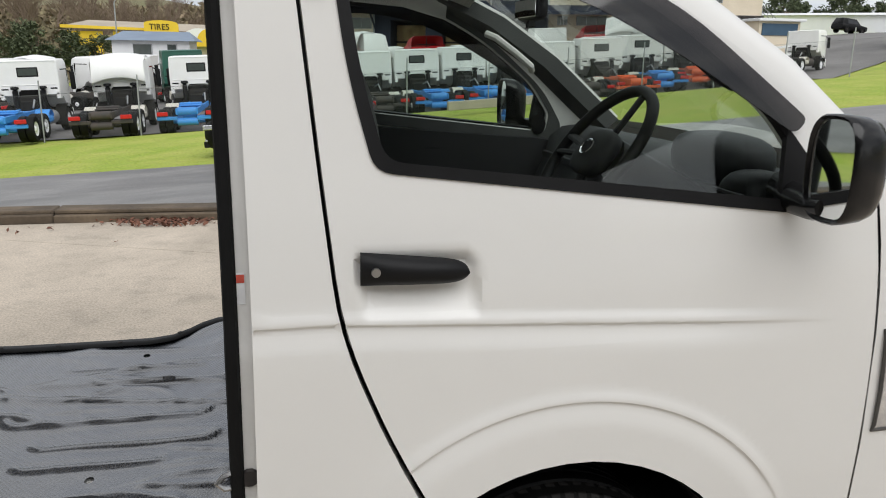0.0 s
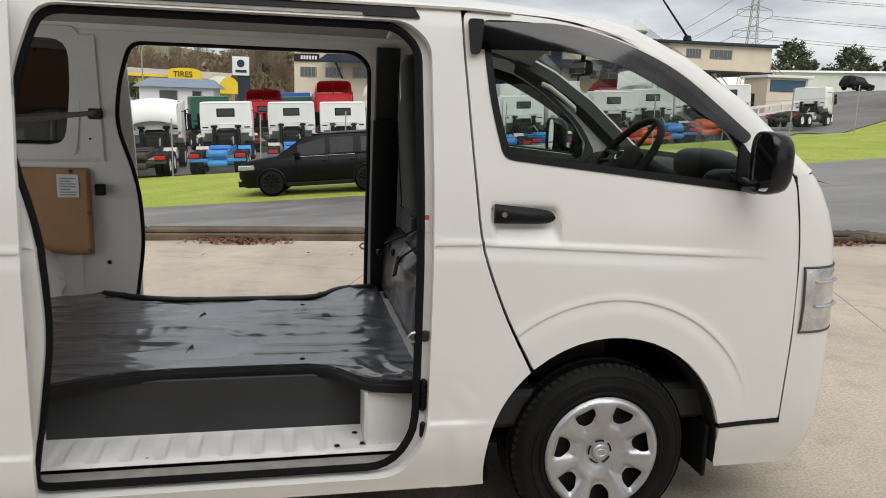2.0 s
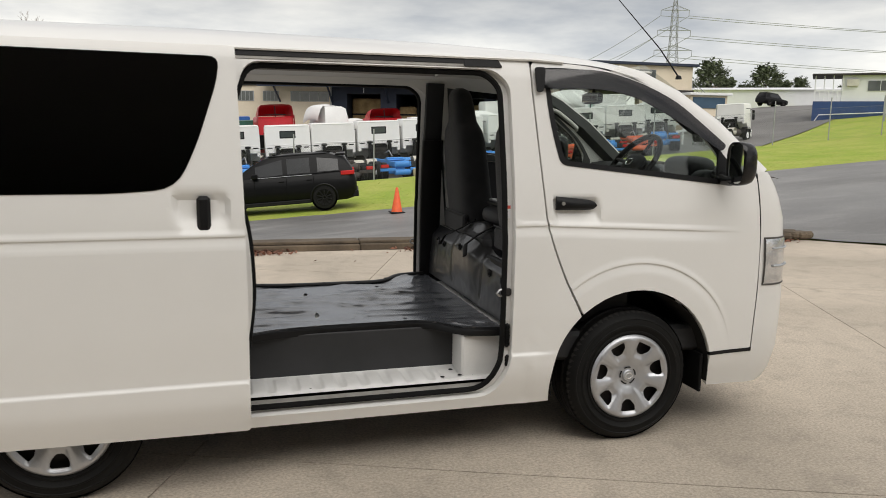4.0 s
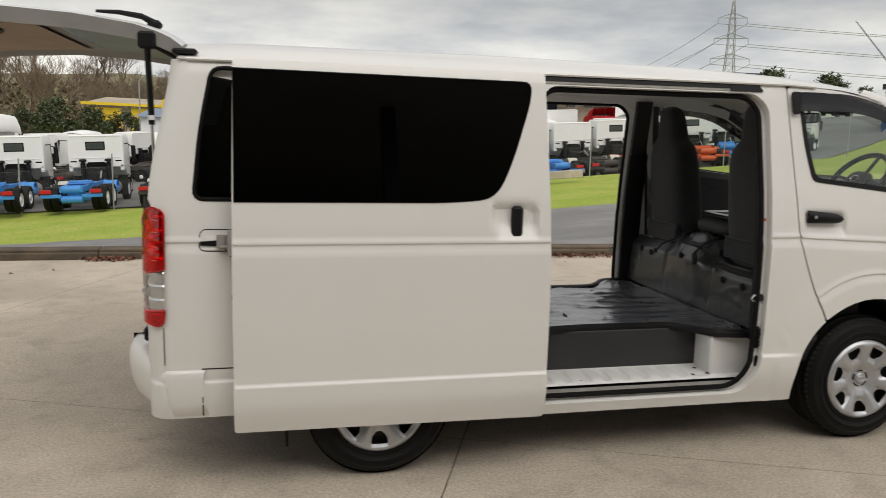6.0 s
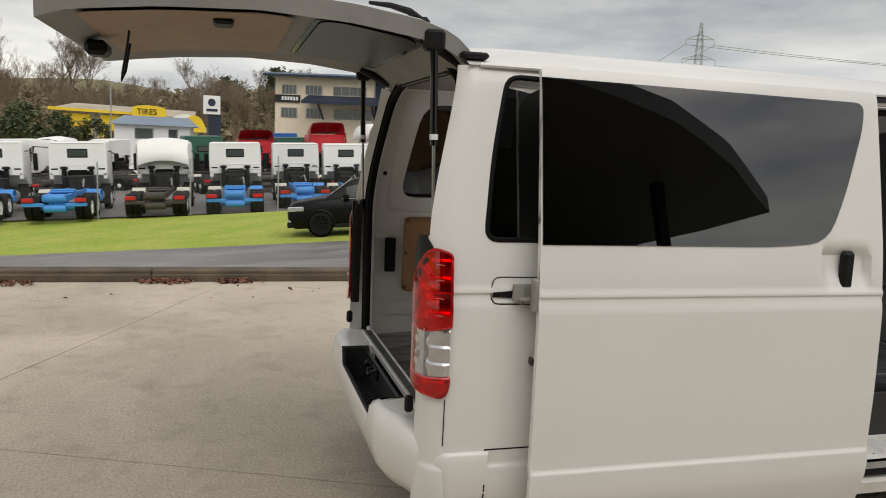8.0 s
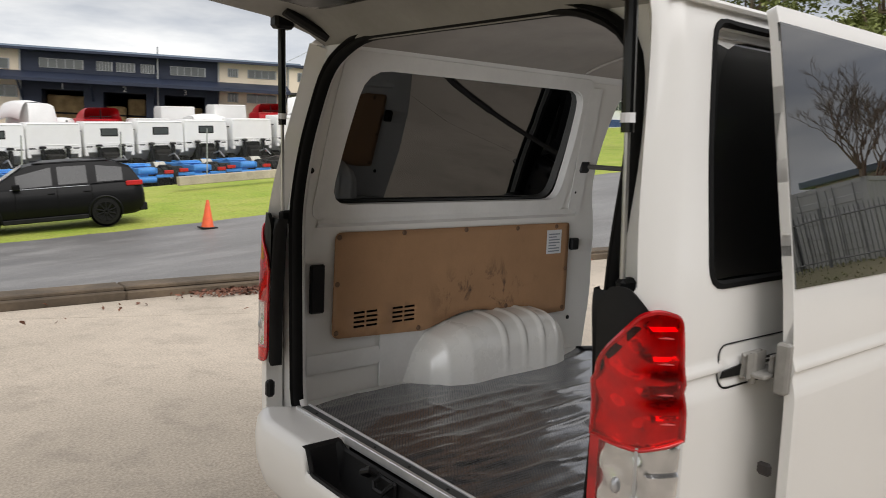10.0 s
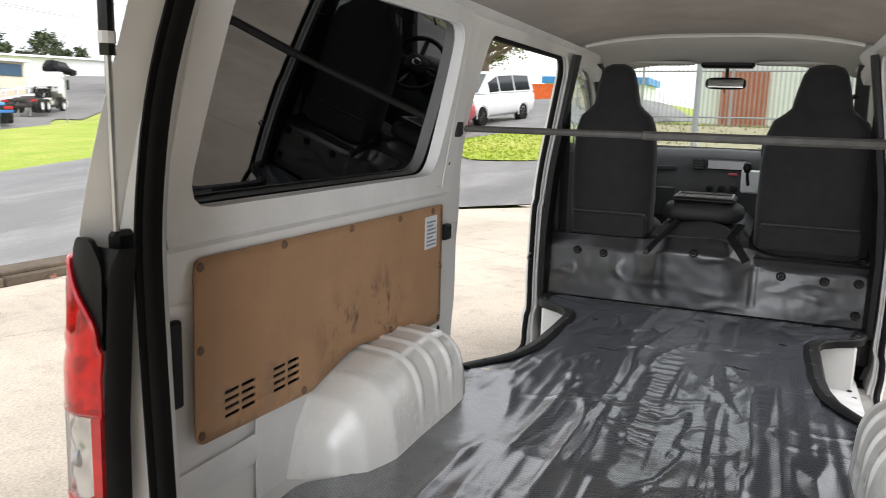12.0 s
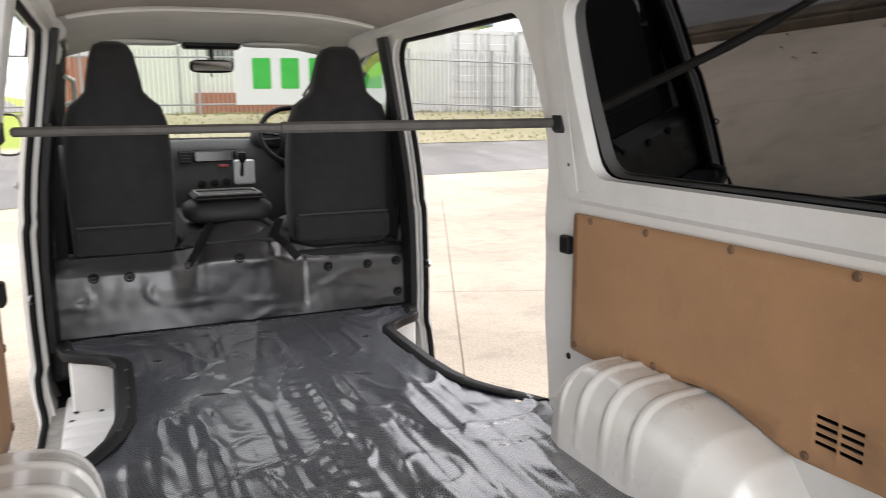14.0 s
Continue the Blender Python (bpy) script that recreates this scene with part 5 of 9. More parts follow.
# windscreen
ws = []
for i in range(13):
    t = i / 12
    x, z = 0.10 + 0.72 * t, 1.845 - 0.535 * t - 0.03 * math.sin(math.pi * t) * -1
    w = float(np.interp(t, [0, 1], [0.665, 0.73]))
    ws.append([(x + 0.10 * (1 - v * v) * (0.5 + 0.5 * t) - 0.02, v * w, z) for v in [k / 12 for k in range(-12, 13)]])
part("windscreen", Geo().loft(ws, False, False), CLEAR, van, "clear windscreen", smooth=60).visible_shadow = False
part("scuttle", Geo().loft([list(ws[-1]), [(p[0] + 0.03, p[1] * 1.05, p[2] - 0.012) for p in ws[-1]]], False, False), BLACK, van)
part("wiper_arm", Geo().tube([(0.42, -0.60, 1.665), (0.47, -0.585, 1.635), (0.56, -0.56, 1.57)], 0.007, 6), BLACK, van)
part("aerial", Geo().tube([(0.285, -0.64, 1.80), (0.18, -0.63, 1.93), (-0.08, -0.60, 2.19)], [0.004, 0.003, 0.002], 6).lathe([(0, 0.02), (0.012, 0.016), (0.016, 0)], 10, pose(0.285, -0.645, 1.785, 90)), BLACK, van, "thin black aerial")

# ---- inside the van ----
def seat(yc, w, shift=0.0):
    levels = [(0.86, 0.90, 0.085), (0.90, 1.0, 0.10), (1.10, 1.03, 0.105), (1.30, 1.02, 0.10), (1.44, 0.97, 0.095), (1.51, 0.86, 0.088), (1.545, 0.66, 0.080), (1.57, 0.55, 0.072), (1.65, 0.48, 0.066), (1.72, 0.40, 0.06), (1.75, 0.32, 0.045), (1.765, 0.16, 0.02)]
    loops = []
    for z, s, d in levels:
        xc = -0.40 - 0.10 * (z - 0.86) / 0.9
        loops.append([(xc + d * math.copysign(abs(math.cos(t)) ** 0.55, math.cos(t)), yc + w * s * math.copysign(abs(math.sin(t)) ** 0.6, math.sin(t)), z) for t in [2 * math.pi * j / 28 for j in range(28)]])
    st = part("seat", Geo().loft(loops), FABRIC, van, "dark grey cloth seat with tall backrest", smooth=60)
    part("cushion", rbox(Geo(), -0.42, 0.10, yc - w * 1.05, yc + w * 1.05, 0.82, 0.98), FABRIC, st, smooth=60)
    part("back_panel", Geo().box(-0.525, -0.49, yc - w * 0.93, yc + w * 0.93, 0.905, 1.02, 0.012), FABRIC, st)
    part("back_seam", Geo().tube([(-0.527, yc - w * 0.9, 1.027), (-0.527, yc + w * 0.9, 1.027)], 0.004, 6), material("seam_thread", (0.05, 0.05, 0.054), None, 60, 0.8) if "seam_thread" not in bpy.data.materials else bpy.data.materials["seam_thread"], st)
    part("seat_base", Geo().box(-0.50, 0.05, yc - w * 0.95, yc + w * 0.95, 0.58, 0.84, 0.02), BLACK, st)


seat(0.46, 0.205)
seat(-0.475, 0.235)
mid = part("centre_seat", rbox(Geo(), -0.47, -0.10, -0.185, 0.215, 0.985, 1.10), TRIM, van, "folded centre seat with black tray", smooth=60)
part("tray", Geo().box(-0.42, -0.15, -0.14, 0.17, 1.097, 1.118, 0.008), BLACK, mid)
part("tray_rim", Geo().tube([(-0.40, -0.12, 1.121), (-0.40, 0.15, 1.121), (-0.17, 0.15, 1.121), (-0.17, -0.12, 1.121)], 0.008, 6, True).tube([(-0.30, 0.06 + 0.04 * math.cos(k * math.pi / 6), 1.121) for k in range(2)], 0.005, 5), STEEL, mid)
part("engine_cover", Geo().box(-0.56, 0.45, -0.22, 0.24, 0.55, 0.98, 0.04).box(-0.60, 0.6, -0.76, 0.76, 0.42, 0.56, 0.02), TRIM, van, "dark engine cover")
part("cab_wall", Geo().box(-0.56, -0.53, -0.78, 0.78, 0.40, 0.87, 0.01), BLACK, van)
for sg in (-1, 1):
    part("belt_pillar", Geo().loft([[(x, sg * (half(x, z) - d), z) for x, d in ((-0.66, 0.075), (-0.66, 0.10), (-0.60, 0.115), (-0.53, 0.10), (-0.53, 0.06))] for z in (0.56, 0.9, 1.2, 1.45)], False, False), BLACK, van, "black lower pillar trim")
    part("pillar_cap", Geo().loft([[(x, sg * (half(x, z) - d), z) for x, d in ((-0.655, 0.07), (-0.65, 0.088), (-0.59, 0.095), (-0.54, 0.085), (-0.535, 0.06))] for z in (1.45, 1.6, 1.80)], False, False), TRIM, van, "dark upper pillar trim")
    part("seat_belt", Geo().tube([(-0.56, sg * 0.70, 1.62), (-0.53, sg * 0.70, 1.3), (-0.50, sg * 0.705, 0.9)], 0.022, 6, flat=0.08), SEAL, van, "black seat belt")
    part("belt_anchor", Geo().box(-0.575, -0.535, sg * 0.705 - 0.012, sg * 0.705 + 0.012, 1.59, 1.68, 0.008), BLACK, van)
    part("grab_handle", Geo().tube([(0.20, sg * 0.66, 1.655), (0.23, sg * 0.63, 1.64), (0.31, sg * 0.63, 1.585), (0.37, sg * 0.635, 1.54), (0.385, sg * 0.67, 1.525)], 0.013, 8), CABLINER if sg > 0 else TRIM, van, "grey grab handle")
    vis = part("sun_visor", rbox(Geo(), 0.0, 0.16, (0.15 if sg > 0 else -0.66), (0.66 if sg > 0 else -0.15), 1.80, 1.822, 4.0), CABLINER, van, "pale folded sun visor", smooth=60)
    part("visor_edge", Geo().tube([(-0.005, sg * 0.17, 1.845), (-0.012, sg * 0.2, 1.843), (-0.012, sg * 0.60, 1.828), (-0.005, sg * 0.64, 1.823)], 0.005, 6), BLACK, vis)
part("mirror_mount", Geo().box(0.10, 0.20, -0.15, 0.13, 1.79, 1.835, 0.012), BLACK, van)
mm = part("rear_view_mirror", rbox(Geo(), 0.13, 0.165, -0.115, 0.10, 1.675, 1.74, 4.0), BLACK, van, "black rear view mirror", smooth=60)
part("mirror_face", Geo().box(0.1265, 0.1295, -0.10, 0.085, 1.685, 1.731, 0.001), CHROME, mm)
part("mirror_stalk", Geo().tube([(0.15, -0.01, 1.74), (0.16, -0.01, 1.80)], 0.010, 6).tube([(0.14, 0.0, 1.675), (0.135, -0.005, 1.655)], 0.004, 5), BLACK, mm)

# dashboard
dp = [(0.40, 0.72), (0.40, 1.05), (0.42, 1.13), (0.455, 1.22), (0.47, 1.285), (0.52, 1.325), (0.60, 1.335), (0.72, 1.30), (0.745, 1.20), (0.745, 0.72)]
dash = part("dashboard", Geo().loft([[(x + 0.03 * abs(y), y, z - (0.02 * abs(y) if z > 1.2 else 0)) for x, z in dp] for y in [-0.735 + 1.47 * k / 12 for k in range(13)]]), DASH, van, "dark grey dashboard", smooth=40)
part("radio", Geo().box(0.445, 0.475, -0.145, 0.075, 1.215, 1.275, 0.006), GLOSSBLACK, dash, "black radio screen")
part("radio_trim", Geo().tube([(0.447, -0.15, 1.21), (0.447, 0.08, 1.21), (0.462, 0.08, 1.28), (0.462, -0.15, 1.28)], 0.003, 5, True), DASH, dash)
part("hazard_switch", Geo().box(0.432, 0.45, -0.10, -0.05, 1.185, 1.20, 0.003), material("switch_red", (0.4, 0.03, 0.03), None, 40, 0.4), dash)
for k in range(3):
    part("knob", Geo().lathe([(0, 0.02), (0.018, 0.018), (0.022, 0)], 14, pose(0.412, 0.045 - 0.065 * k, 1.10 + 0.004 * k, 0, 0, 90)), BLACK, dash)
part("air_vent", Geo().box(0.44, 0.47, 0.09, 0.155, 1.21, 1.28, 0.004), BLACK, dash)
for k in range(4):
    part("vent_slat", Geo().box(0.436, 0.45, 0.095, 0.15, 1.218 + 0.016 * k, 1.224 + 0.016 * k, 0.001), DASH, dash)
part("air_vent", rbox(Geo(), 0.40, 0.55, -0.74, -0.58, 1.16, 1.34, 3.0), BLACK, dash, smooth=60)
for k in range(5):
    part("vent_slat", Geo().box(0.398, 0.41, -0.715, -0.605, 1.20 + 0.022 * k, 1.208 + 0.022 * k, 0.001), DASH, dash)
part("glove_box", Geo().box(0.395, 0.41, 0.25, 0.70, 0.92, 1.10, 0.01), DASH, dash)
part("vent_panel", Geo().box(0.445, 0.46, 0.25, 0.68, 1.20, 1.225, 0.003), DASH, dash)
part("shift_panel", Geo().box(0.395, 0.42, -0.235, -0.125, 1.09, 1.225, 0.008), LABEL, dash, "silver gear selector panel")
part("shift_lever", Geo().tube([(0.40, -0.165, 1.14), (0.34, -0.16, 1.19), (0.31, -0.158, 1.225)], [0.010, 0.009, 0.008], 8).lathe([(0, 0.035), (0.018, 0.028), (0.024, 0.0), (0.014, -0.025), (0, -0.03)], 12, pose(0.305, -0.157, 1.24, 90)), BLACK, dash, "black gear lever")
# instrument hood and steering wheel
part("instrument_hood", rbox(Geo(), 0.45, 0.62, -0.58, -0.24, 1.27, 1.40, 3.0), DASH, dash, smooth=60)
sw = pose(0.182, -0.42, 1.355, 0, -52, 0)
ring = [tuple(sw @ Vector((0.185 * math.cos(k * math.pi / 20), 0.185 * math.sin(k * math.pi / 20), 0))) for k in range(40)]
steer = part("steering_wheel", Geo().tube(ring, 0.0145, 10, True), BLACK, van, "black three-spoke steering wheel", smooth=60)
hub = Geo()
rbox(hub, -0.065, 0.065, -0.085, 0.085, -0.03, 0.02, 3.0, m=sw)
part("airbag_cover", hub, TRIM, steer, smooth=60)
sp = Geo()
for a in (math.radians(10), math.radians(170), math.radians(262), math.radians(278)):
    sp.tube([tuple(sw @ Vector((0.06 * math.sin(a + math.pi / 2), 0.06 * math.cos(a + math.pi / 2), -0.01))), tuple(sw @ Vector((0.178 * math.sin(a + math.pi / 2), 0.178 * math.cos(a + math.pi / 2), 0)))], 0.016, 8, flat=0.5)
part("spokes", sp, TRIM, steer)
part("wheel_badge", Geo().tube([tuple(sw @ Vector((0.020 * math.sin(k * math.pi / 8), 0.028 * math.cos(k * math.pi / 8), 0.023))) for k in range(16)], 0.003, 5, True), CHROME, steer)
part("column", Geo().tube([(0.23, -0.42, 1.34), (0.50, -0.42, 1.20)], 0.05, 12), BLACK, dash)

tag = part("notice", Geo().box(-0.017, 0.069, 0.752, 0.7545, 1.216, 1.274, 0.001), material("notice_brown", (0.20, 0.11, 0.06), None, 40, 0.5), van, "small brown notice with a dark panel")
part("notice_panel", Geo().box(-0.006, 0.058, 0.7505, 0.7525, 1.224, 1.266, 0.0005), BLACK, tag)
part("bar", Geo().box(0.004, 0.048, 0.7495, 0.751, 1.240, 1.252), LABELINK, tag)

# vinyl mat over the load floor, with wrinkles and pressed ribs
MAT = [(-3.462, -0.60, 0.02), (-3.44, -0.66, 0.03), (-3.30, -0.70, 0.05), (-2.97, -0.71, 0.04), (-2.86, -0.60, 0.05), (-2.25, -0.575, 0.05), (-2.10, -0.66, 0.04), (-1.96, -0.70, 0.03), (-1.88, -0.655, 0.05), (-1.74, -0.575, 0.1), (-1.5, -0.525, 0.12), (-1.0, -0.525, 0.08), (-0.90, -0.60, 0.06), (-0.83, -0.70, 0.05), (-0.63, -0.745, 0.02)]
MAT = MAT + [(x, -y, r) for x, y, r in MAT[::-1]]
mat_loop = rounded(MAT, 0.03)


def crease(x, y, fx, fy, seed, width=0.16):
    """Long soft folds: the ridges of a noise."""
    return max(0.0, 1 - abs(noise.noise(Vector((x * fx + seed, y * fy - seed, seed * 1.7)))) / width) ** 1.5


def pressed(x, y, xa, xb, yc, r, wd=0.009):
    """A raised line in the shape of a racetrack round the run from xa to xb."""
    dx = x - min(max(x, xa), xb)
    return math.exp(-((math.hypot(dx, y - yc) - r) / wd) ** 2)


def mat_z(x, y):
    z = 0.585
    rear = ss(-2.2, -2.7, x)
    z += 0.005 * noise.noise(Vector((x * 2.6, y * 6.0, 0.3))) + 0.0030 * noise.noise(Vector((x * 6.0 + 3.0, y * 10.0, 4.1))) + 0.0007 * noise.noise(Vector((x * 24.0, y * 31.0, 2.2)))
    # long soft folds over the floor's ribs
    z += 0.009 * crease(x, y, 1.3, 6.5, 3.1, 0.13) * ss(-0.2, 0.3, noise.noise(Vector((x * 1.8, y * 1.8, 6.0))) + 0.15)
    z += 0.006 * crease(x, y, 5.0, 3.2, 8.4, 0.10) * ss(0.0, 0.4, noise.noise(Vector((x * 2.2 + 5, y * 2.2, 3.0))))
    z += 0.006 * crease(x, y, 2.4, 11.0, 5.9, 0.17) * ss(-0.1, 0.3, noise.noise(Vector((x * 2.0, y * 2.6 + 4, 1.0))))
    z += 0.005 * rear * crease(x, y, 3.4, 1.5, 1.9, 0.20) * ss(-0.1, 0.35, noise.noise(Vector((x * 1.6, y * 1.4, 2.5))))
    mid_zone = (1 - ss(0.34, 0.48, abs(y))) * ss(-1.35, -1.55, x)
    lane = 0.0
    for yc, wd in ((-0.40, 0.016), (-0.30, 0.018), (-0.17, 0.020), (-0.055, 0.012), (0.055, 0.012), (0.16, 0.020), (0.30, 0.018), (0.41, 0.016)):
        gate_ = ss(-0.25, 0.2, noise.noise(Vector((x * 1.9, yc * 9.0, 7.7))))
        lane += math.exp(-((y - yc - 0.010 * math.sin(5 * x + 9 * yc)) / wd) ** 2) * gate_
    z += 0.0085 * lane * mid_zone
    ribs = max(0.0, math.sin(2 * math.pi * (y + 0.006 * math.sin(4 * x)) / 0.082)) ** 1.4
    z += 0.0042 * ribs * ss(-1.45, -1.75, x) * (1 - ss(0.52, 0.60, abs(y))) * ss(-0.35, 0.15, noise.noise(Vector((x * 1.3, y * 3.0, 5.5))))
    lad = math.exp(-(y / 0.05) ** 4) * max(0.0, math.sin(2 * math.pi * x / 0.066)) ** 0.5 * ss(-2.5, -2.3, x) * (1 - ss(-1.35, -1.2, x))
    z += 0.0034 * lad
    # pressings near the front
    for xa, xb, yc, r in ((-1.22, -0.86, 0.31, 0.026), (-1.12, -0.78, 0.20, 0.030), (-1.28, -0.84, -0.03, 0.050), (-1.18, -0.80, -0.19, 0.036), (-1.20, -0.90, -0.31, 0.024)):
        side_ = 0.55 + 0.45 * math.copysign(min(1.0, abs(y - yc) / 0.02), yc - y)
        z += 0.0085 * pressed(x, y, xa, xb, yc, r, 0.010) * side_
    for cx, cy, ra in ((-1.02, 0.02, 0.13), (-1.72, -0.20, 0.075), (-1.95, 0.19, 0.085), (-2.25, -0.2, 0.09), (-2.1, -0.42, 0.07)):
        rr_ = math.hypot(x - cx, (y - cy) * 1.15)
        z += 0.0030 * math.exp(-((rr_ - ra) / 0.012) ** 2)
    # folds that fan out at the front corners
    for q in (-1, 1):
        px_, py_ = x + 0.60, y - q * 0.80
        d_, a_ = math.hypot(px_, py_), math.atan2(py_, px_)
        z += 0.009 * max(0.0, math.sin(17 * a_ + 2.0 * noise.noise(Vector((x * 4, y * 4, q))))) ** 1.6 * ss(0.10, 0.20, d_) * ss(0.50, 0.25, d_)
    z += 0.012 * math.exp(-((abs(y) - 0.50) / 0.05) ** 2) * max(0.0, noise.noise(Vector((x * 8.0, 1.0, 2.0)))) * ss(-2.4, -2.0, x)
    return 0.585 + (z - 0.585) * (1 - 0.35 * ss(-2.6, -3.0, x))


mat = thing("vinyl_mat", "wrinkled black vinyl mat covering the van's load floor", "floor mat")
slits = [rounded([(-1.47, s * 0.25 - 0.045), (-1.445, s * 0.25 + 0.005), (-1.455, s * 0.25 + 0.05), (-1.472, s * 0.25 + 0.004)], 0.004, 2) for s in (-1, 1)]
holes = [[(x + 0.011 * math.cos(k * math.pi / 5), y + 0.016 * math.sin(k * math.pi / 5)) for k in range(10)] for x, y in ((-1.04, -0.40), (-1.02, 0.395), (-1.93, -0.62), (-1.93, 0.60))]
part("mat_sheet", panel(mat_loop, slits + holes, lambda x, y: (x, y, mat_z(x, y)), 0.0, 0.0115), VINYL, mat, smooth=80, fix=False)
for s in (-1, 1):
    edge = [(-1.965, 0.70), (-1.90, 0.665), (-1.80, 0.605), (-1.72, 0.568), (-1.60, 0.542), (-1.45, 0.530), (-1.2, 0.528), (-1.02, 0.53), (-0.95, 0.555), (-0.90, 0.61), (-0.86, 0.67), (-0.81, 0.715), (-0.72, 0.738), (-0.645, 0.745)]
    rows = [[(x - 0.0, s * (y - d), z) for d, z in ((-0.006, 0.565), (-0.008, 0.592), (0.0, 0.598), (0.012, 0.597), (0.014, 0.599), (0.026, 0.598), (0.028, 0.600), (0.04, 0.598), (0.05, 0.592))] for x, y in edge]
    strip = part("edge_strip", Geo().loft(rows, False, False), BLACK, mat, "ribbed black edge strip", smooth=50)
    for x, y in ((-1.86, 0.625), (-1.68, 0.535), (-1.50, 0.508), (-1.32, 0.502), (-1.12, 0.502), (-0.93, 0.565), (-0.78, 0.70)):
        part("screw", Geo().lathe([(0, 0.005), (0.008, 0.004), (0.010, 0)], 8, pose(x, s * y, 0.598, 90)), DARKMETAL, strip)
# the apron hung over the wall behind the seats
def apron(y, t):
    z = 0.592 + 0.31 * t
    x = -0.605 + 0.03 * t
    top = 0.03 * math.exp(-((y - 0.03) / 0.2) ** 4)
    if t > 0.8:
        x += (t - 0.8) * 0.25
    wr = 0.004 * noise.noise(Vector((y * 5.0, t * 3.0, 1.1))) + 0.0015 * noise.noise(Vector((y * 22.0, t * 7.0, 2.1)))
    wr += 0.007 * crease(y, t, 4.0, 1.6, 3.7, 0.10) * ss(0.0, 0.35, noise.noise(Vector((y * 3.0, t * 1.5, 9.0)))) + 0.005 * crease(y, t, 2.0, 3.2, 7.1, 0.12) * ss(0.0, 0.35, noise.noise(Vector((y * 3.5 + 2, t * 1.7, 4.0))))
    bul = 0.05 * math.exp(-((y - 0.03) / 0.22) ** 6)
    seam = 0.008 * sum(math.exp(-((y - q) / 0.005) ** 2) for q in (-0.26, 0.17)) * (1 if t > 0.15 else 0)
    return (x - wr - bul * t + seam, y, z + top * t - 0.03 * ss(-0.2, -0.35, y) * t)


part("apron", Geo().sheet(apron, [-0.745 + 1.49 * k / 110 for k in range(111)], [k / 26 for k in range(27)]), VINYLSATIN, mat, "quilted black vinyl apron with buttons", smooth=80, fix=False)
part("apron_top", Geo().sheet(lambda y, t: (apron(y, 1.0)[0] + 0.12 * t, y, apron(y, 1.0)[2] + 0.008 * math.sin(3 * t) + 0.012 * noise.noise(Vector((y * 6, t * 2, 8.8))) + 0.07 * math.exp(-((y - 0.02) / 0.19) ** 4) * ss(0.1, 0.6, t)), [-0.73 + 1.46 * k / 80 for k in range(81)], [k / 8 for k in range(9)]), VINYLSATIN, mat, smooth=80, fix=False)
for y, t in ((0.595, 0.76), (0.46, 0.74), (0.02, 0.82), (-0.375, 0.72), (-0.56, 0.70), (-0.70, 0.2), (-0.70, 0.72)):
    p = apron(y, t)
    part("button", Geo().tube([(p[0] - 0.004, p[1] + 0.017 * math.cos(k * math.pi / 6), p[2] + 0.017 * math.sin(k * math.pi / 6)) for k in range(12)], 0.005, 5, True).lathe([(0, 0.010), (0.009, 0.008), (0.011, 0)], 10, pose(p[0] - 0.004, p[1], p[2], 0, 0, 90)), BLACK, mat)
for y0, y1, z1 in ((0.16, 0.235, 0.865), (-0.14, -0.22, 0.86)):
    part("strap", Geo().tube([(-0.50, y0 - 0.04, 1.01), (-0.58, y0, 0.955), (-0.655, (y0 + y1) / 2, 0.915), (-0.672, y1, z1)], 0.020, 6, flat=0.25), SEAL, mat, "black webbing strap")
part("buckle", Geo().box(-0.69, -0.665, 0.225, 0.25, 0.855, 0.88, 0.004), DARKMETAL, mat)

# load bar across the van
bar = thing("load_bar", "grey telescopic load bar braced between the van's side walls", "load bar")
part("bar_tube", Geo().box(-1.983, -1.953, -0.70, 0.10, 1.434, 1.462, 0.007), STRAP, bar)
part("inner_tube", Geo().box(-1.979, -1.957, 0.08, 0.70, 1.437, 1.459, 0.006), STRAP, bar)
for s in (-1, 1):
    part("end_pad", Geo().box(-2.005, -1.935, s * 0.735 - 0.022, s * 0.735 + 0.022, 1.418, 1.478, 0.010), TRIM, bar, "rubber end pad")
lab = thing("sticker", "white paper notice stuck on the hardboard lining", "label")
part("sheet", Geo().box(-2.162, -2.065, 0.750, 0.7515, 1.045, 1.155, 0.0005), LABEL, lab)
for k in range(7):
    part("bar", Geo().box(-2.15, -2.10 if k % 3 == 2 else -2.078, 0.7485, 0.7497, 1.055 + 0.013 * k, 1.060 + 0.013 * k), LABELINK, lab)

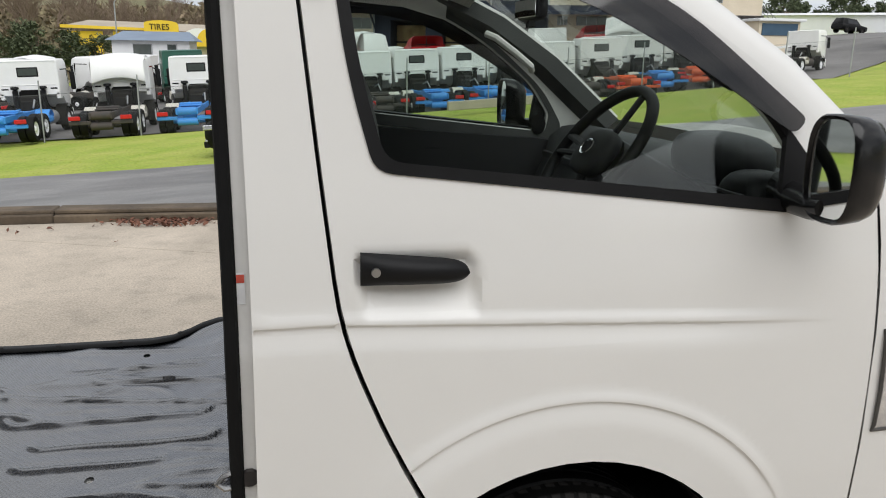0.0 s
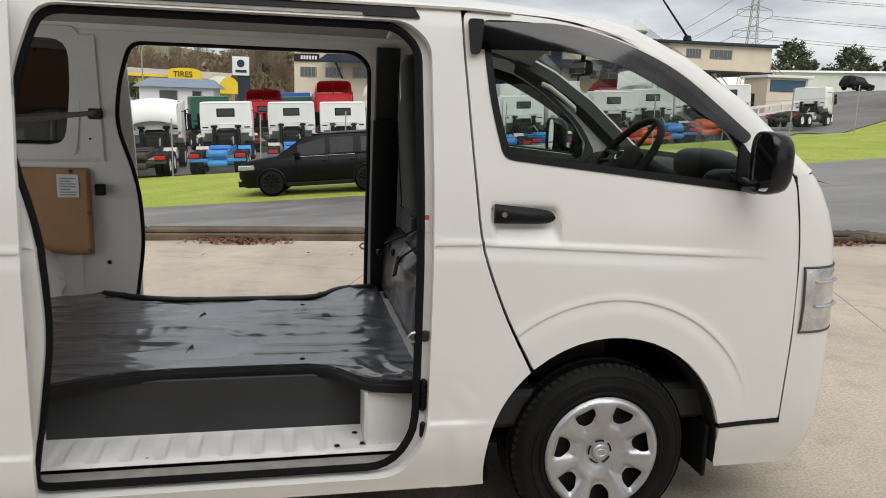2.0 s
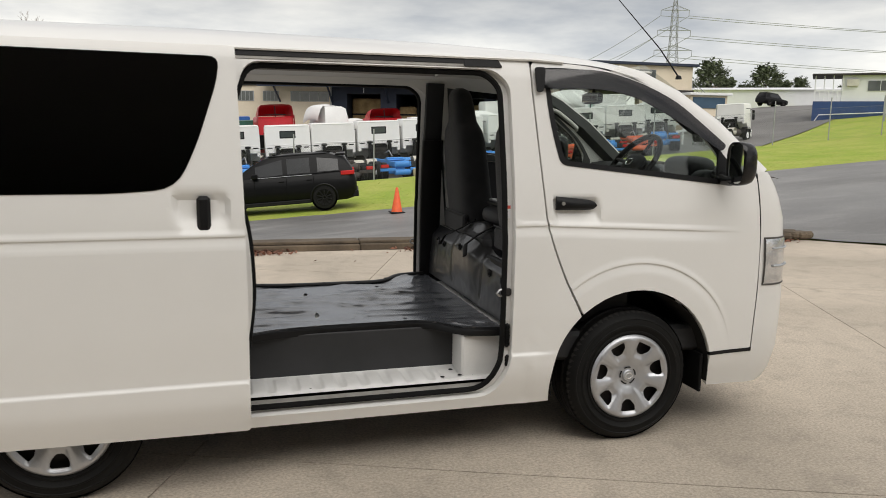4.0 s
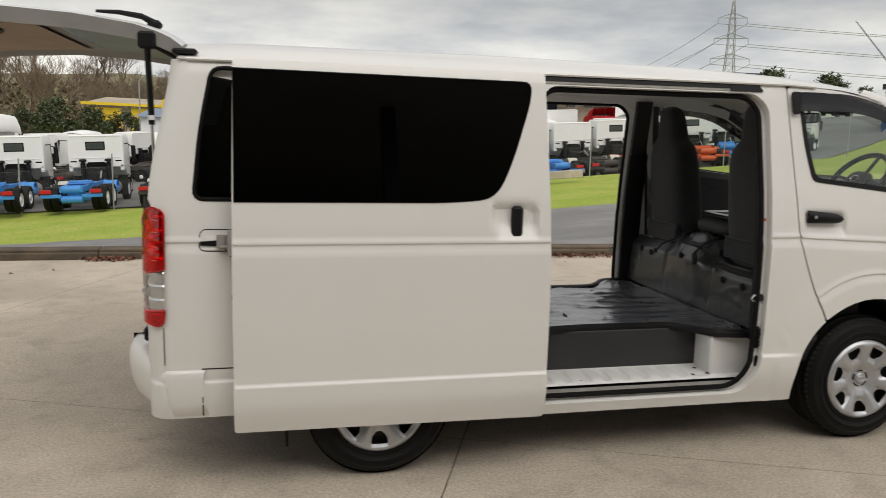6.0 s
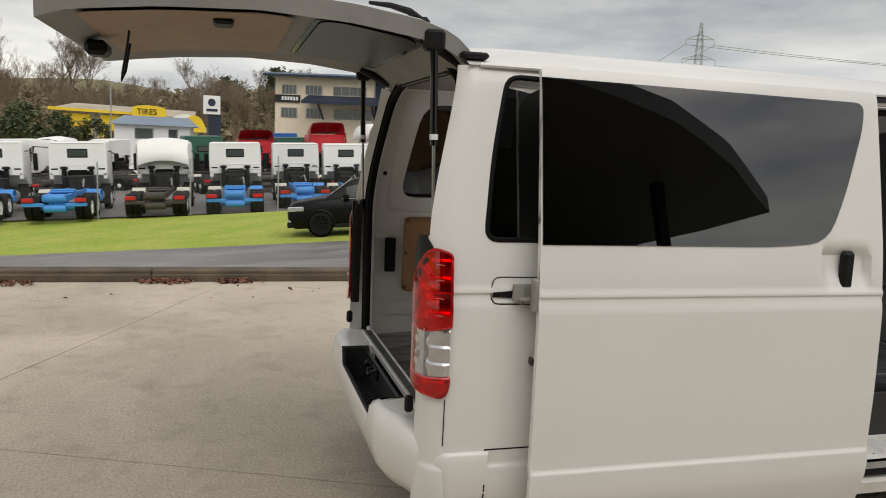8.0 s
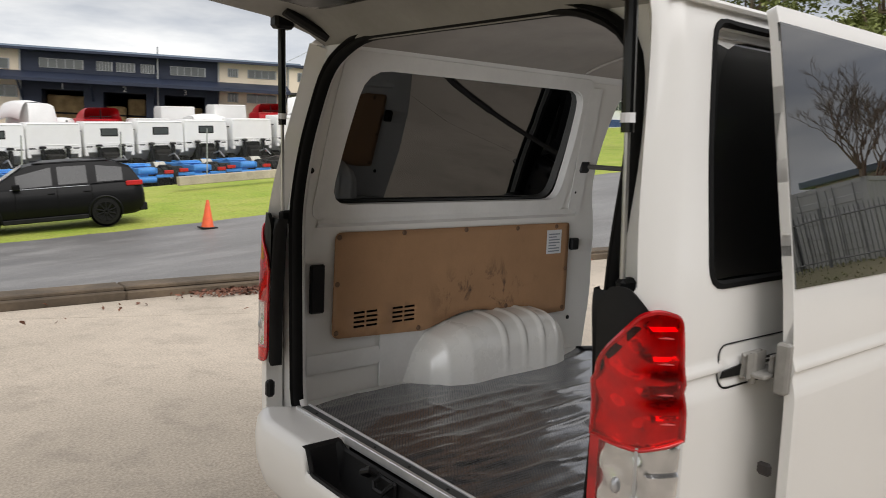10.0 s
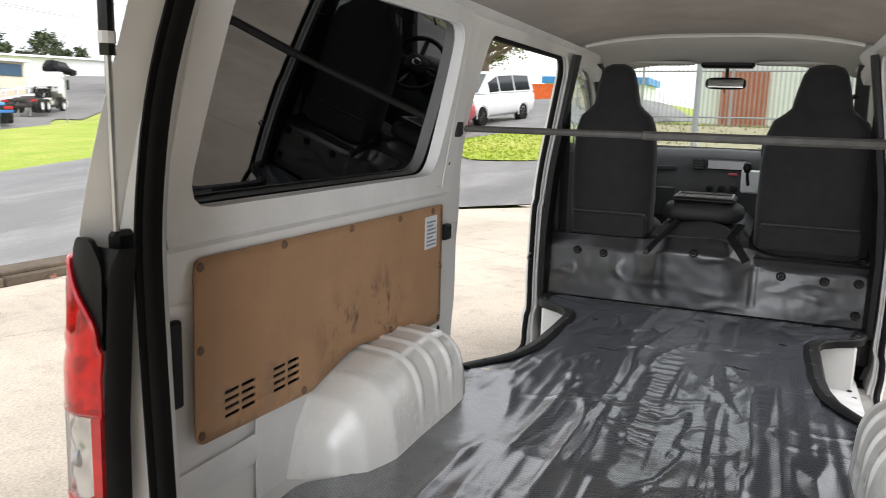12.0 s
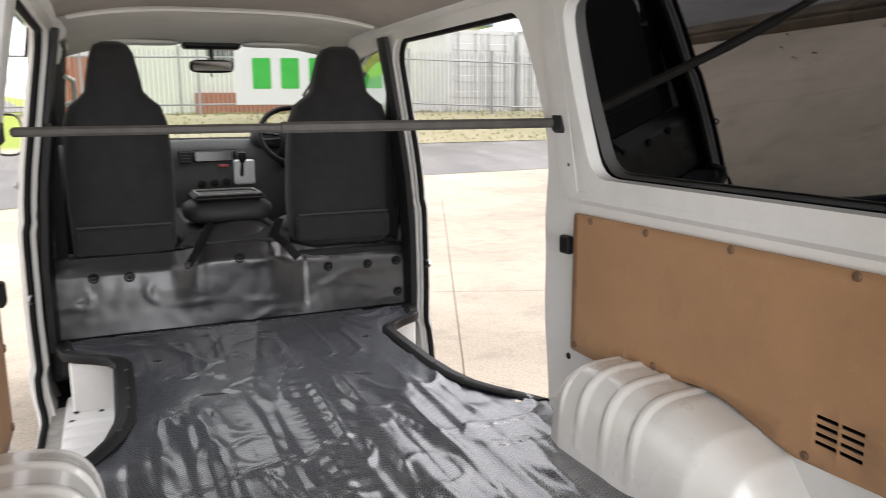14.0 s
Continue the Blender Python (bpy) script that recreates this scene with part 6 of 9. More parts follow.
# ---- outdoors: ground, road, yard ----
def worn_ground(name, c1, c2, c3, s1, s2, grain, rough, bump, bdist, stretch=(1, 1, 1)):
    """Paving: wide stains, blotches between three tones, speckle and pitted relief."""
    mt = bpy.data.materials.new(name)
    mt.use_nodes = True
    n, l = mt.node_tree.nodes, mt.node_tree.links
    b = n["Principled BSDF"]
    tc, mp = n.new("ShaderNodeTexCoord"), n.new("ShaderNodeMapping")
    mp.inputs["Scale"].default_value = stretch
    l.new(tc.outputs["Object"], mp.inputs[0])

    def noise_at(scale, detail, rgh=0.6, dist=0.0):
        q = n.new("ShaderNodeTexNoise")
        q.inputs["Scale"].default_value, q.inputs["Detail"].default_value = scale, detail
        q.inputs["Roughness"].default_value, q.inputs["Distortion"].default_value = rgh, dist
        l.new(mp.outputs[0], q.inputs["Vector"])
        return q.outputs["Fac"]

    def ranged(src, a, c, lo=0.0, hi=1.0):
        q = n.new("ShaderNodeMapRange")
        q.inputs["From Min"].default_value, q.inputs["From Max"].default_value = a, c
        q.inputs["To Min"].default_value, q.inputs["To Max"].default_value = lo, hi
        l.new(src, q.inputs["Value"])
        return q.outputs[0]

    def mixed(fac, a, c):
        q = n.new("ShaderNodeMix")
        q.data_type = "RGBA"
        l.new(fac, q.inputs["Factor"])
        for sock, v in (("A", a), ("B", c)):
            if isinstance(v, tuple):
                q.inputs[sock].default_value = (*v, 1)
            else:
                l.new(v, q.inputs[sock])
        return q.outputs["Result"]

    def scaled(col, fac):
        q = n.new("ShaderNodeVectorMath")
        q.operation = "SCALE"
        l.new(col, q.inputs[0])
        l.new(fac, q.inputs["Scale"])
        return q.outputs[0]

    wide, blot, fine_ = noise_at(s1, 5, 0.6, 0.6), noise_at(s2, 8, 0.68, 0.3), noise_at(grain, 3, 0.7)
    col = mixed(ranged(wide, 0.38, 0.62), c1, c2)
    col = mixed(ranged(blot, 0.50, 0.74, 0.0, 0.75), col, c3)
    col = scaled(col, ranged(blot, 0.28, 0.62, 0.74, 1.14))
    col = scaled(col, ranged(fine_, 0.32, 0.68, 0.74, 1.24))
    vo = n.new("ShaderNodeTexVoronoi")
    vo.inputs["Scale"].default_value = grain * 0.45
    l.new(mp.outputs[0], vo.inputs["Vector"])
    col = scaled(col, ranged(vo.outputs["Distance"], 0.03, 0.16, 0.72, 1.0))
    l.new(col, b.inputs["Base Color"])
    l.new(ranged(blot, 0.3, 0.7, rough, min(1.0, rough + 0.15)), b.inputs["Roughness"])
    b.inputs["Specular IOR Level"].default_value = 0.35
    bp = n.new("ShaderNodeBump")
    bp.inputs["Strength"].default_value, bp.inputs["Distance"].default_value = bump, bdist
    l.new(fine_, bp.inputs["Height"])
    l.new(bp.outputs[0], b.inputs["Normal"])
    return mt


CONCRETE = worn_ground("concrete", (0.56, 0.485, 0.395), (0.42, 0.365, 0.295), (0.25, 0.218, 0.178), 0.45, 3.2, 70, 0.78, 0.5, 0.006)
# asphalt's paler tones, drawn out along the road, carry the wet sheen as colour
ASPHALT = worn_ground("asphalt", (0.155, 0.150, 0.145), (0.215, 0.210, 0.204), (0.25, 0.244, 0.236), 0.30, 1.1, 60, 0.45, 0.4, 0.008, (0.45, 1.0, 1.0))
YARD = material("yard_asphalt", (0.14, 0.134, 0.128), (0.20, 0.193, 0.186), 0.25, 0.7, 0.85, bump=0.3, bscale=60, fine=0.2)
GRASS = material("grass_ground", (0.26, 0.355, 0.032), (0.37, 0.40, 0.075), 0.55, 0.9, 0.95, bscale=14, fine=0.6)
BLADE = material("grass_blade", (0.275, 0.375, 0.032), (0.37, 0.415, 0.06), 0.6, 0.9, 0.95, by_island=0.12, spec=0.1)
KERB = material("weathered_sleeper", (0.14, 0.105, 0.07), (0.065, 0.05, 0.035), 2.0, 0.85, 0.95, bump=0.5, bscale=30, fine=0.25, by_object=0.15)
LEAF = material("dead_leaf", (0.20, 0.085, 0.05), (0.13, 0.06, 0.04), 6, 0.8, 0.9, by_island=0.4)
BARK = material("bark", (0.17, 0.125, 0.09), (0.22, 0.165, 0.12), 1.5, 0.9, 0.95, bump=0.3, bscale=20)
NEEDLE = material("needles", (0.17, 0.20, 0.06), (0.24, 0.25, 0.085), 0.8, 0.8, 0.9, by_island=0.4)
DARKLEAF = material("dark_leaves", (0.065, 0.085, 0.04), (0.095, 0.115, 0.055), 0.8, 0.8, 0.9, by_island=0.4)
ORANGE = material("cone_orange", (0.85, 0.13, 0.03), (0.7, 0.1, 0.03), 8, 0.5, 0.6)
TWHITE = material("truck_white", (0.86, 0.86, 0.84), (0.80, 0.80, 0.78), 0.8, 0.35, 0.5, coat=0.3, by_object=0.06)
TBLUE = material("truck_blue", (0.055, 0.29, 0.74), (0.045, 0.24, 0.62), 2, 0.4, 0.55)
TORANGE = material("truck_orange", (0.80, 0.14, 0.03), (0.65, 0.11, 0.03), 2, 0.4, 0.55)
TRED = material("truck_red", (0.58, 0.012, 0.022), (0.48, 0.01, 0.018), 2, 0.35, 0.5, coat=0.4)
TGREEN = material("truck_green", (0.02, 0.11, 0.075), (0.018, 0.09, 0.06), 2, 0.35, 0.5, coat=0.4)
TNAVY = material("truck_blue_cab", (0.02, 0.12, 0.40), None, 2, 0.35, 0.5, coat=0.4)
LAMPRED = material("lamp_red", (0.55, 0.02, 0.02), None, 8, 0.2)
BEIGE = material("beige_wall", (0.76, 0.665, 0.52), (0.68, 0.59, 0.455), 0.4, 0.8, 0.9, bump=0.1, bscale=8)
NAVY = material("navy_cladding", (0.016, 0.025, 0.052), (0.012, 0.019, 0.04), 0.4, 0.5, 0.7)
ROOFGREY = material("roof_sheet", (0.20, 0.26, 0.34), (0.17, 0.22, 0.30), 0.4, 0.45, 0.6)
YELLOW = material("yellow_cladding", (0.80, 0.55, 0.03), (0.72, 0.48, 0.03), 0.5, 0.6, 0.7)
SIGNWHITE = material("sign_white", (0.80, 0.81, 0.82), (0.76, 0.77, 0.78), 0.8, 0.5, 0.6)
SIGNGREEN = material("sign_green", (0.04, 0.50, 0.06), None, 2, 0.5)
GALV = material("galvanised", (0.42, 0.43, 0.44), (0.36, 0.37, 0.38), 2, 0.45, 0.6, metal=0.6)
CONTWHITE = material("container_white", (0.78, 0.79, 0.79), (0.70, 0.71, 0.71), 1.0, 0.5, 0.65, fine=0.06)
CONTRED = material("container_red", (0.50, 0.06, 0.06), (0.40, 0.05, 0.05), 1.0, 0.55, 0.7)
CARBLACK = material("car_black", (0.003, 0.0032, 0.0036), (0.004, 0.0042, 0.0046), 1, 0.35, 0.45, coat=0.08, fine=0.0, spec=0.15)
CARWHITE = material("car_white", (0.75, 0.76, 0.76), (0.7, 0.71, 0.71), 1, 0.3, 0.4, coat=0.6, fine=0.0)
CARRED = material("car_red", (0.42, 0.025, 0.03), (0.36, 0.02, 0.025), 1, 0.3, 0.4, coat=0.6, fine=0.0)
WINDOWPANE = material("window_pane", (0.05, 0.06, 0.058), (0.09, 0.105, 0.10), 0.6, 0.08, 0.15, fine=0.0, spec=0.8)
CARPANE = material("car_pane", (0.012, 0.0135, 0.015), (0.018, 0.020, 0.022), 1.5, 0.06, 0.1, fine=0.0, spec=0.6)
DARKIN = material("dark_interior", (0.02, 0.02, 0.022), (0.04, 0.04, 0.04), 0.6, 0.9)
TIMBERIN = material("warehouse_goods", (0.50, 0.36, 0.17), (0.26, 0.17, 0.08), 1.2, 0.8)
DRYROCK = material("rubble", (0.42, 0.36, 0.28), (0.30, 0.26, 0.2), 3, 0.9, bump=0.4, bscale=30)


def c_row(y):
    return float(np.interp(y, [5.5, 16, 30, 45, 80, 200], [-0.45, -1.13, -1.28, -1.5, -2, -2]))


def kerb_y(x):
    return 5.50 - 0.055 * min(8.0, max(0.0, x + 2))


def yard_z(x):
    return float(np.interp(x, [-30, -14, -3.7, 1.8, 8.3, 15, 20, 30, 37, 45, 60, 75, 90], [-2.8, -2.2, -1.80, -1.66, -1.27, -0.80, -0.35, 0.45, 0.25, 1.3, 3.7, 4.95, 5.3]))


def terrain(x, y):
    """The land's height: a level pad, and a hillside beyond the sleepers that falls to one side."""
    plane = 0.08 * min(45.0, max(-30.0, x)) + c_row(y)
    plane += (yard_z(x) - plane) * ss(30.8, 32.2, y) * (1 - ss(100, 140, y))
    front = 0.085 * max(0.0, x - 8.0)
    front += (1.35 - front) * ss(14.8, 18.5, x)
    if x < 6:
        k = ss(kerb_y(x) + 0.02, kerb_y(x) + 0.12, y)
        return plane * k
    k = ss(4.5, 9, y)
    return front * (1 - k) + plane * k


def lines(*runs):
    out = []
    for a, b, n in runs:
        out += [a + (b - a) * i / n for i in range(n)]
    return out + [runs[-1][1]]


gx = lines((-1500, -150, 6), (-150, -40, 8), (-40, 45, 85), (45, 150, 12), (150, 1500, 6))
gs = lines((-1500, -150, 5), (-150, -20, 8), (-20, -0.02, 8), (-0.02, 0.14, 4), (0.14, 1, 3), (1, 40, 60), (40, 100, 20), (100, 300, 10), (300, 1800, 8))


def hills(x, y):
    d = math.hypot(x, y)
    if y < 60 and x < 60:
        return 0.0
    h = 1 + 0.5 * noise.noise(Vector((x * 0.004, y * 0.004, 0.7)))
    return 13 * h * ss(170, 450, d) * (ss(40, -60, x) * 0.9 + 0.1)


part_ground = part("ground", Geo().sheet(lambda x, s: (x, kerb_y(x) + s, (terrain(x, kerb_y(x) + s) if abs(x) < 200 and abs(s) < 200 else terrain(max(-200, min(200, x)), max(-200, min(200, s)))) - 0.05 + hills(x, s)), gx, gs), GRASS, None, "", 80, False)
tagged(part_ground, "grass-covered ground falling away beyond the forecourt", "ground", kind="structure")


def grass_edge(x):
    return float(np.interp(x, [-40, -12, -5, -1, 3, 10, 20, 30, 60], [23, 21.0, 19.4, 18.7, 18.3, 18.4, 18.5, 17.8, 17]))


road = part("road", Geo().sheet(lambda x, t: (x, (kerb_y(x) + 0.16) * (1 - t) + t * (grass_edge(x) + 0.12 * noise.noise(Vector((x * 1.3, 0, 0)))), terrain(x, (kerb_y(x) + 0.16) * (1 - t) + t * grass_edge(x)) + 0.004), lines((-60, 60, 200)), [k / 20 for k in range(21)]), ASPHALT, None, "", 80, False)
tagged(road, "damp grey asphalt road with pale sheen painted in patches", "road", kind="structure")


def front_edge(y):
    return float(np.interp(y, [-30, -8, -4, 0, 2.5, 3.7, 5.0, 5.6], [11.5, 10.4, 10.2, 9.6, 8.8, 8.1, 6.2, 6.0]))


road2 = part("road", Geo().sheet(lambda y, t: (front_edge(y) * (1 - t) + 14.9 * t, y, terrain(front_edge(y) * (1 - t) + 14.9 * t, y) + 0.006), lines((-60, 5.6, 80)), [k / 12 for k in range(13)]), ASPHALT, None, "", 80, False)
tagged(road2, "grey asphalt access road in front of the van", "road", kind="structure")


def yard_edge(y):
    return float(np.interp(y, [31.6, 38, 45, 52, 60, 90], [23.5, 28.0, 36.5, 48.0, 60.0, 95.0]))


yard = part("yard", Geo().sheet(lambda t, y: (-60 + (yard_edge(y) + 60) * t, y, terrain(-60 + (yard_edge(y) + 60) * t, y) + 0.012), [k / 110 for k in range(111)], lines((31.6, 32.4, 3), (32.4, 90, 40))), YARD, None, "", 80, False)
tagged(yard, "dark asphalt truck yard", "yard", kind="structure")

# concrete forecourt of cast bays, laid askew to the van
court = thing("pavement", "pale stained concrete forecourt in large bays", "pavement", kind="structure")
AX, BX = Vector((0.925, -0.38)), Vector((0.38, 0.925))


def clipped(poly, px, py, nx, ny):
    """The part of a convex loop on the inner side of a line through (px, py) with outward normal (nx, ny)."""
    out = []
    for i in range(len(poly)):
        p, q = poly[i], poly[(i + 1) % len(poly)]
        dp, dq = (p[0] - px) * nx + (p[1] - py) * ny, (q[0] - px) * nx + (q[1] - py) * ny
        if dp <= 0:
            out.append(p)
        if dp * dq < 0:
            t = dp / (dp - dq)
            out.append((p[0] + t * (q[0] - p[0]), p[1] + t * (q[1] - p[1])))
    return out


for a in range(-6, 4):
    for b in range(-5, 3):
        u0, v0 = -5.9 + 4.15 * a, -1.216 + 4.6 * b
        e = 0.0035
        poly = [tuple(AX * u + BX * v) for u, v in ((u0 + e, v0 + e), (u0 + 4.15 - e, v0 + e), (u0 + 4.15 - e, v0 + 4.6 - e), (u0 + e, v0 + 4.6 - e))]
        for line in ((0, 5.43, 0, 1), (-2, 5.43, 0.055, 1), (8.0, 0, 1, 0), (6.2, 4.95, 2.4, 2.6)):
            if len(poly) > 2:
                poly = clipped(poly, *line)
        if len(poly) > 2:
            n = len(poly)
            part("slab", Geo().add([(x, y, 0.0) for x, y in poly] + [(x, y, -0.10) for x, y in poly], [tuple(range(n))] + [(k, (k + 1) % n, n + (k + 1) % n, n + k) for k in range(n)]), CONCRETE, court, smooth=0)
apron_bay = Geo().sheet(lambda y, t: (8.006 * (1 - t) + t * max(8.01, front_edge(y)), y, terrain(8.0 * (1 - t) + t * front_edge(y), y) + 0.0), lines((-30, 3.6, 40)), [k / 6 for k in range(7)])
part("slab", apron_bay, CONCRETE, court, smooth=30, fix=False)

# sleepers along the edge of the forecourt
xk = -24.0
rnd = random.Random(4)
while xk < 5.6:
    ln = min(2.38, 5.85 - xk)
    if ln < 0.3:
        break
    y0, y1 = kerb_y(xk), kerb_y(xk + ln)
    m = pose(xk, y0, 0, 0, 0, math.degrees(math.atan2(y1 - y0, ln)))
    sl = part("sleeper", Geo().box(0.002, ln - 0.002, -0.055 + rnd.uniform(-0.004, 0.004), 0.16, -0.25, 0.075 + rnd.uniform(-0.006, 0.006), 0.012, m), KERB)
    tagged(sl, "weathered timber sleeper edging the concrete", "kerb", "sleepers along the forecourt")
    cap = part("sleeper_cap", Geo().box(0.002, ln - 0.002, 0.0, 0.26, 0.072, 0.112, 0.01, m), KERB, sl)
    xk += 2.38
for k in range(7):
    a = rnd.uniform(0, 6.28)
    r0 = part("broken_stone", Geo().box(-0.16, 0.16, -0.10, 0.10, 0, 0.10, 0.03, pose(5.75 + 0.5 * rnd.random(), 4.98 + 0.22 * rnd.random(), 0.01, rnd.uniform(-6, 6), rnd.uniform(-6, 6), rnd.uniform(0, 180))), KERB)
    tagged(r0, "broken kerb stone at the end of the sleepers", "stone", "broken kerb stones")


def litter(name, spots, count, seed):
    g = Geo()
    rr = random.Random(seed)
    for k in range(count):
        x0, x1, y0, y1 = rr.choice(spots)
        x = x0 + (x1 - x0) * (rr.random() + rr.random()) / 2
        y = y1 - (y1 - y0) * rr.random() ** 1.6
        s = rr.uniform(0.018, 0.042)
        m = pose(x, y + kerb_y(x), rr.uniform(0.004, 0.03), rr.uniform(-50, 50), rr.uniform(-50, 50), rr.uniform(0, 360))
        g.add([(-s, 0, 0), (-0.2 * s, -0.5 * s, 0.15 * s), (s, 0, 0.1 * s), (-0.2 * s, 0.5 * s, 0.25 * s)], [(0, 1, 2), (0, 2, 3)], m)
    ob = part(name, g, LEAF, None, "", 0, False)
    return tagged(ob, "drift of fallen brown leaves against the sleepers", "leaves", kind="stuff")


litter("leaf_litter", [(-2.25, -0.9, -0.28, -0.06), (-2.0, -1.1, -0.35, -0.06), (-6.9, -6.0, -0.30, -0.06), (-5.2, -4.5, -0.22, -0.06), (-4.3, -3.9, -0.2, -0.06), (0.1, 1.6, -0.26, -0.06), (5.0, 6.0, -0.3, -0.02), (-9.5, -8.4, -0.3, -0.06)], 1500, 3)
litter("leaf_litter", [(-12, 6, -1.1, -0.05)], 60, 5)

g = Geo()
rr = random.Random(11)
for k in range(26000):
    x = rr.uniform(-16, 34)
    y = grass_edge(x) + 0.02 + (31.2 - grass_edge(x)) * rr.random() ** 1.3
    z = terrain(x, y) - 0.05
    a, h, w = rr.uniform(0, 6.28), rr.uniform(0.008, 0.02), rr.uniform(0.006, 0.014)
    g.add([(x - w * math.cos(a), y - w * math.sin(a), z), (x + w * math.cos(a), y + w * math.sin(a), z + 0.003), (x + rr.choice((-1, 1)) * rr.uniform(0.03, 0.07), y + rr.choice((-1, 1)) * rr.uniform(0.03, 0.07), z + 0.004 + h * 0.5)], [(0, 1, 2)])
tagged(part("grass", g, BLADE, None, "", 0, False), "short green verge grass", "grass", kind="stuff")
DRYBANK = material("dry_bank", (0.34, 0.30, 0.20), (0.27, 0.26, 0.15), 0.7, 0.9, 0.95, bump=0.3, bscale=30, bdist=0.03, fine=0.35)
DRYBLADE = material("dry_grass", (0.33, 0.32, 0.16), (0.26, 0.28, 0.10), 1.0, 0.8, 0.9, by_island=0.3)
bank = part("bank", Geo().sheet(lambda x, y: (x, y, terrain(x, y) + 0.02), lines((14.9, 22.0, 16)), lines((-32, 4.0, 30))), DRYBANK, None, "", 80, False)
tagged(bank, "dry tan verge below the spiked fence", "verge", kind="structure")
g = Geo()
for k in range(5000):
    x, y = rr.uniform(15.0, 21.5), rr.uniform(-30, 4)
    z = terrain(x, y) + 0.01
    a, h, w = rr.uniform(0, 6.28), rr.uniform(0.03, 0.12), rr.uniform(0.02, 0.04)
    g.add([(x - w * math.cos(a), y - w * math.sin(a), z), (x + w * math.cos(a), y + w * math.sin(a), z), (x + rr.uniform(-0.05, 0.05), y + rr.uniform(-0.05, 0.05), z + h)], [(0, 1, 2)])
tagged(part("grass", g, DRYBLADE, None, "", 0, False), "rough dry grass on the bank by the fence", "grass", kind="stuff")
ISLE = [(12.5, 6.3), (13.1, 5.0), (14.4, 4.3), (16.4, 5.0), (17.2, 6.6), (16.7, 8.1), (14.6, 7.6)]
isle = part("verge", panel(rounded(ISLE, 0.5), [], lambda x, y: (x, y, terrain(x, y) + 0.03), 0.0, 0.5), GRASS, None, "", 60, False)
tagged(isle, "small bright grass island beside the side road", "grass verge", kind="structure")
g = Geo()
for k in range(3500):
    x, y = rr.uniform(12.5, 17.2), rr.uniform(4.3, 8.1)
    if inside((x, y), ISLE):
        z = terrain(x, y) + 0.027
        a, h, w = rr.uniform(0, 6.28), rr.uniform(0.02, 0.07), rr.uniform(0.015, 0.03)
        g.add([(x - w * math.cos(a), y - w * math.sin(a), z), (x + w * math.cos(a), y + w * math.sin(a), z), (x + rr.uniform(-0.04, 0.04), y + rr.uniform(-0.04, 0.04), z + h)], [(0, 1, 2)])
tagged(part("grass", g, BLADE, None, "", 0, False), "short grass on the verge island", "grass", kind="stuff")
for k in range(9):
    x, y = rr.uniform(14.4, 16.2), rr.uniform(3.4, 4.2)
    s = rr.uniform(0.12, 0.3)
    ob = part("rock", Geo().box(-s, s, -s * 0.8, s * 0.8, -0.05, s * 0.9, s * 0.35, pose(x, y, terrain(x, y), rr.uniform(-20, 20), rr.uniform(-20, 20), rr.uniform(0, 180))), DRYROCK)
    tagged(ob, "pale rough rock on the verge", "rock", "rocks on the verge")
stripb = part("concrete_edging", Geo().box(6.2, 10.6, -0.12, 0.12, -0.3, 0.04, 0.02, pose(0, 27.4, -0.74, 0, -4.2, 2)), CONCRETE)
tagged(stripb, "low concrete strip in the verge", "edging")

# road cone
cone = thing("traffic_cone", "orange traffic cone standing at the road edge", "traffic cone", m=pose(3.0, 17.1, terrain(3.0, 17.1) + 0.01))
part("cone_body", Geo().lathe([(0.165, 0.03), (0.15, 0.06), (0.035, 0.70), (0.022, 0.715), (0, 0.715)], 24, pose(0, 0, 0, 90)), ORANGE, cone)
part("base", Geo().box(-0.2, 0.2, -0.2, 0.2, 0, 0.04, 0.015), BLACK, cone, "black rubber base")


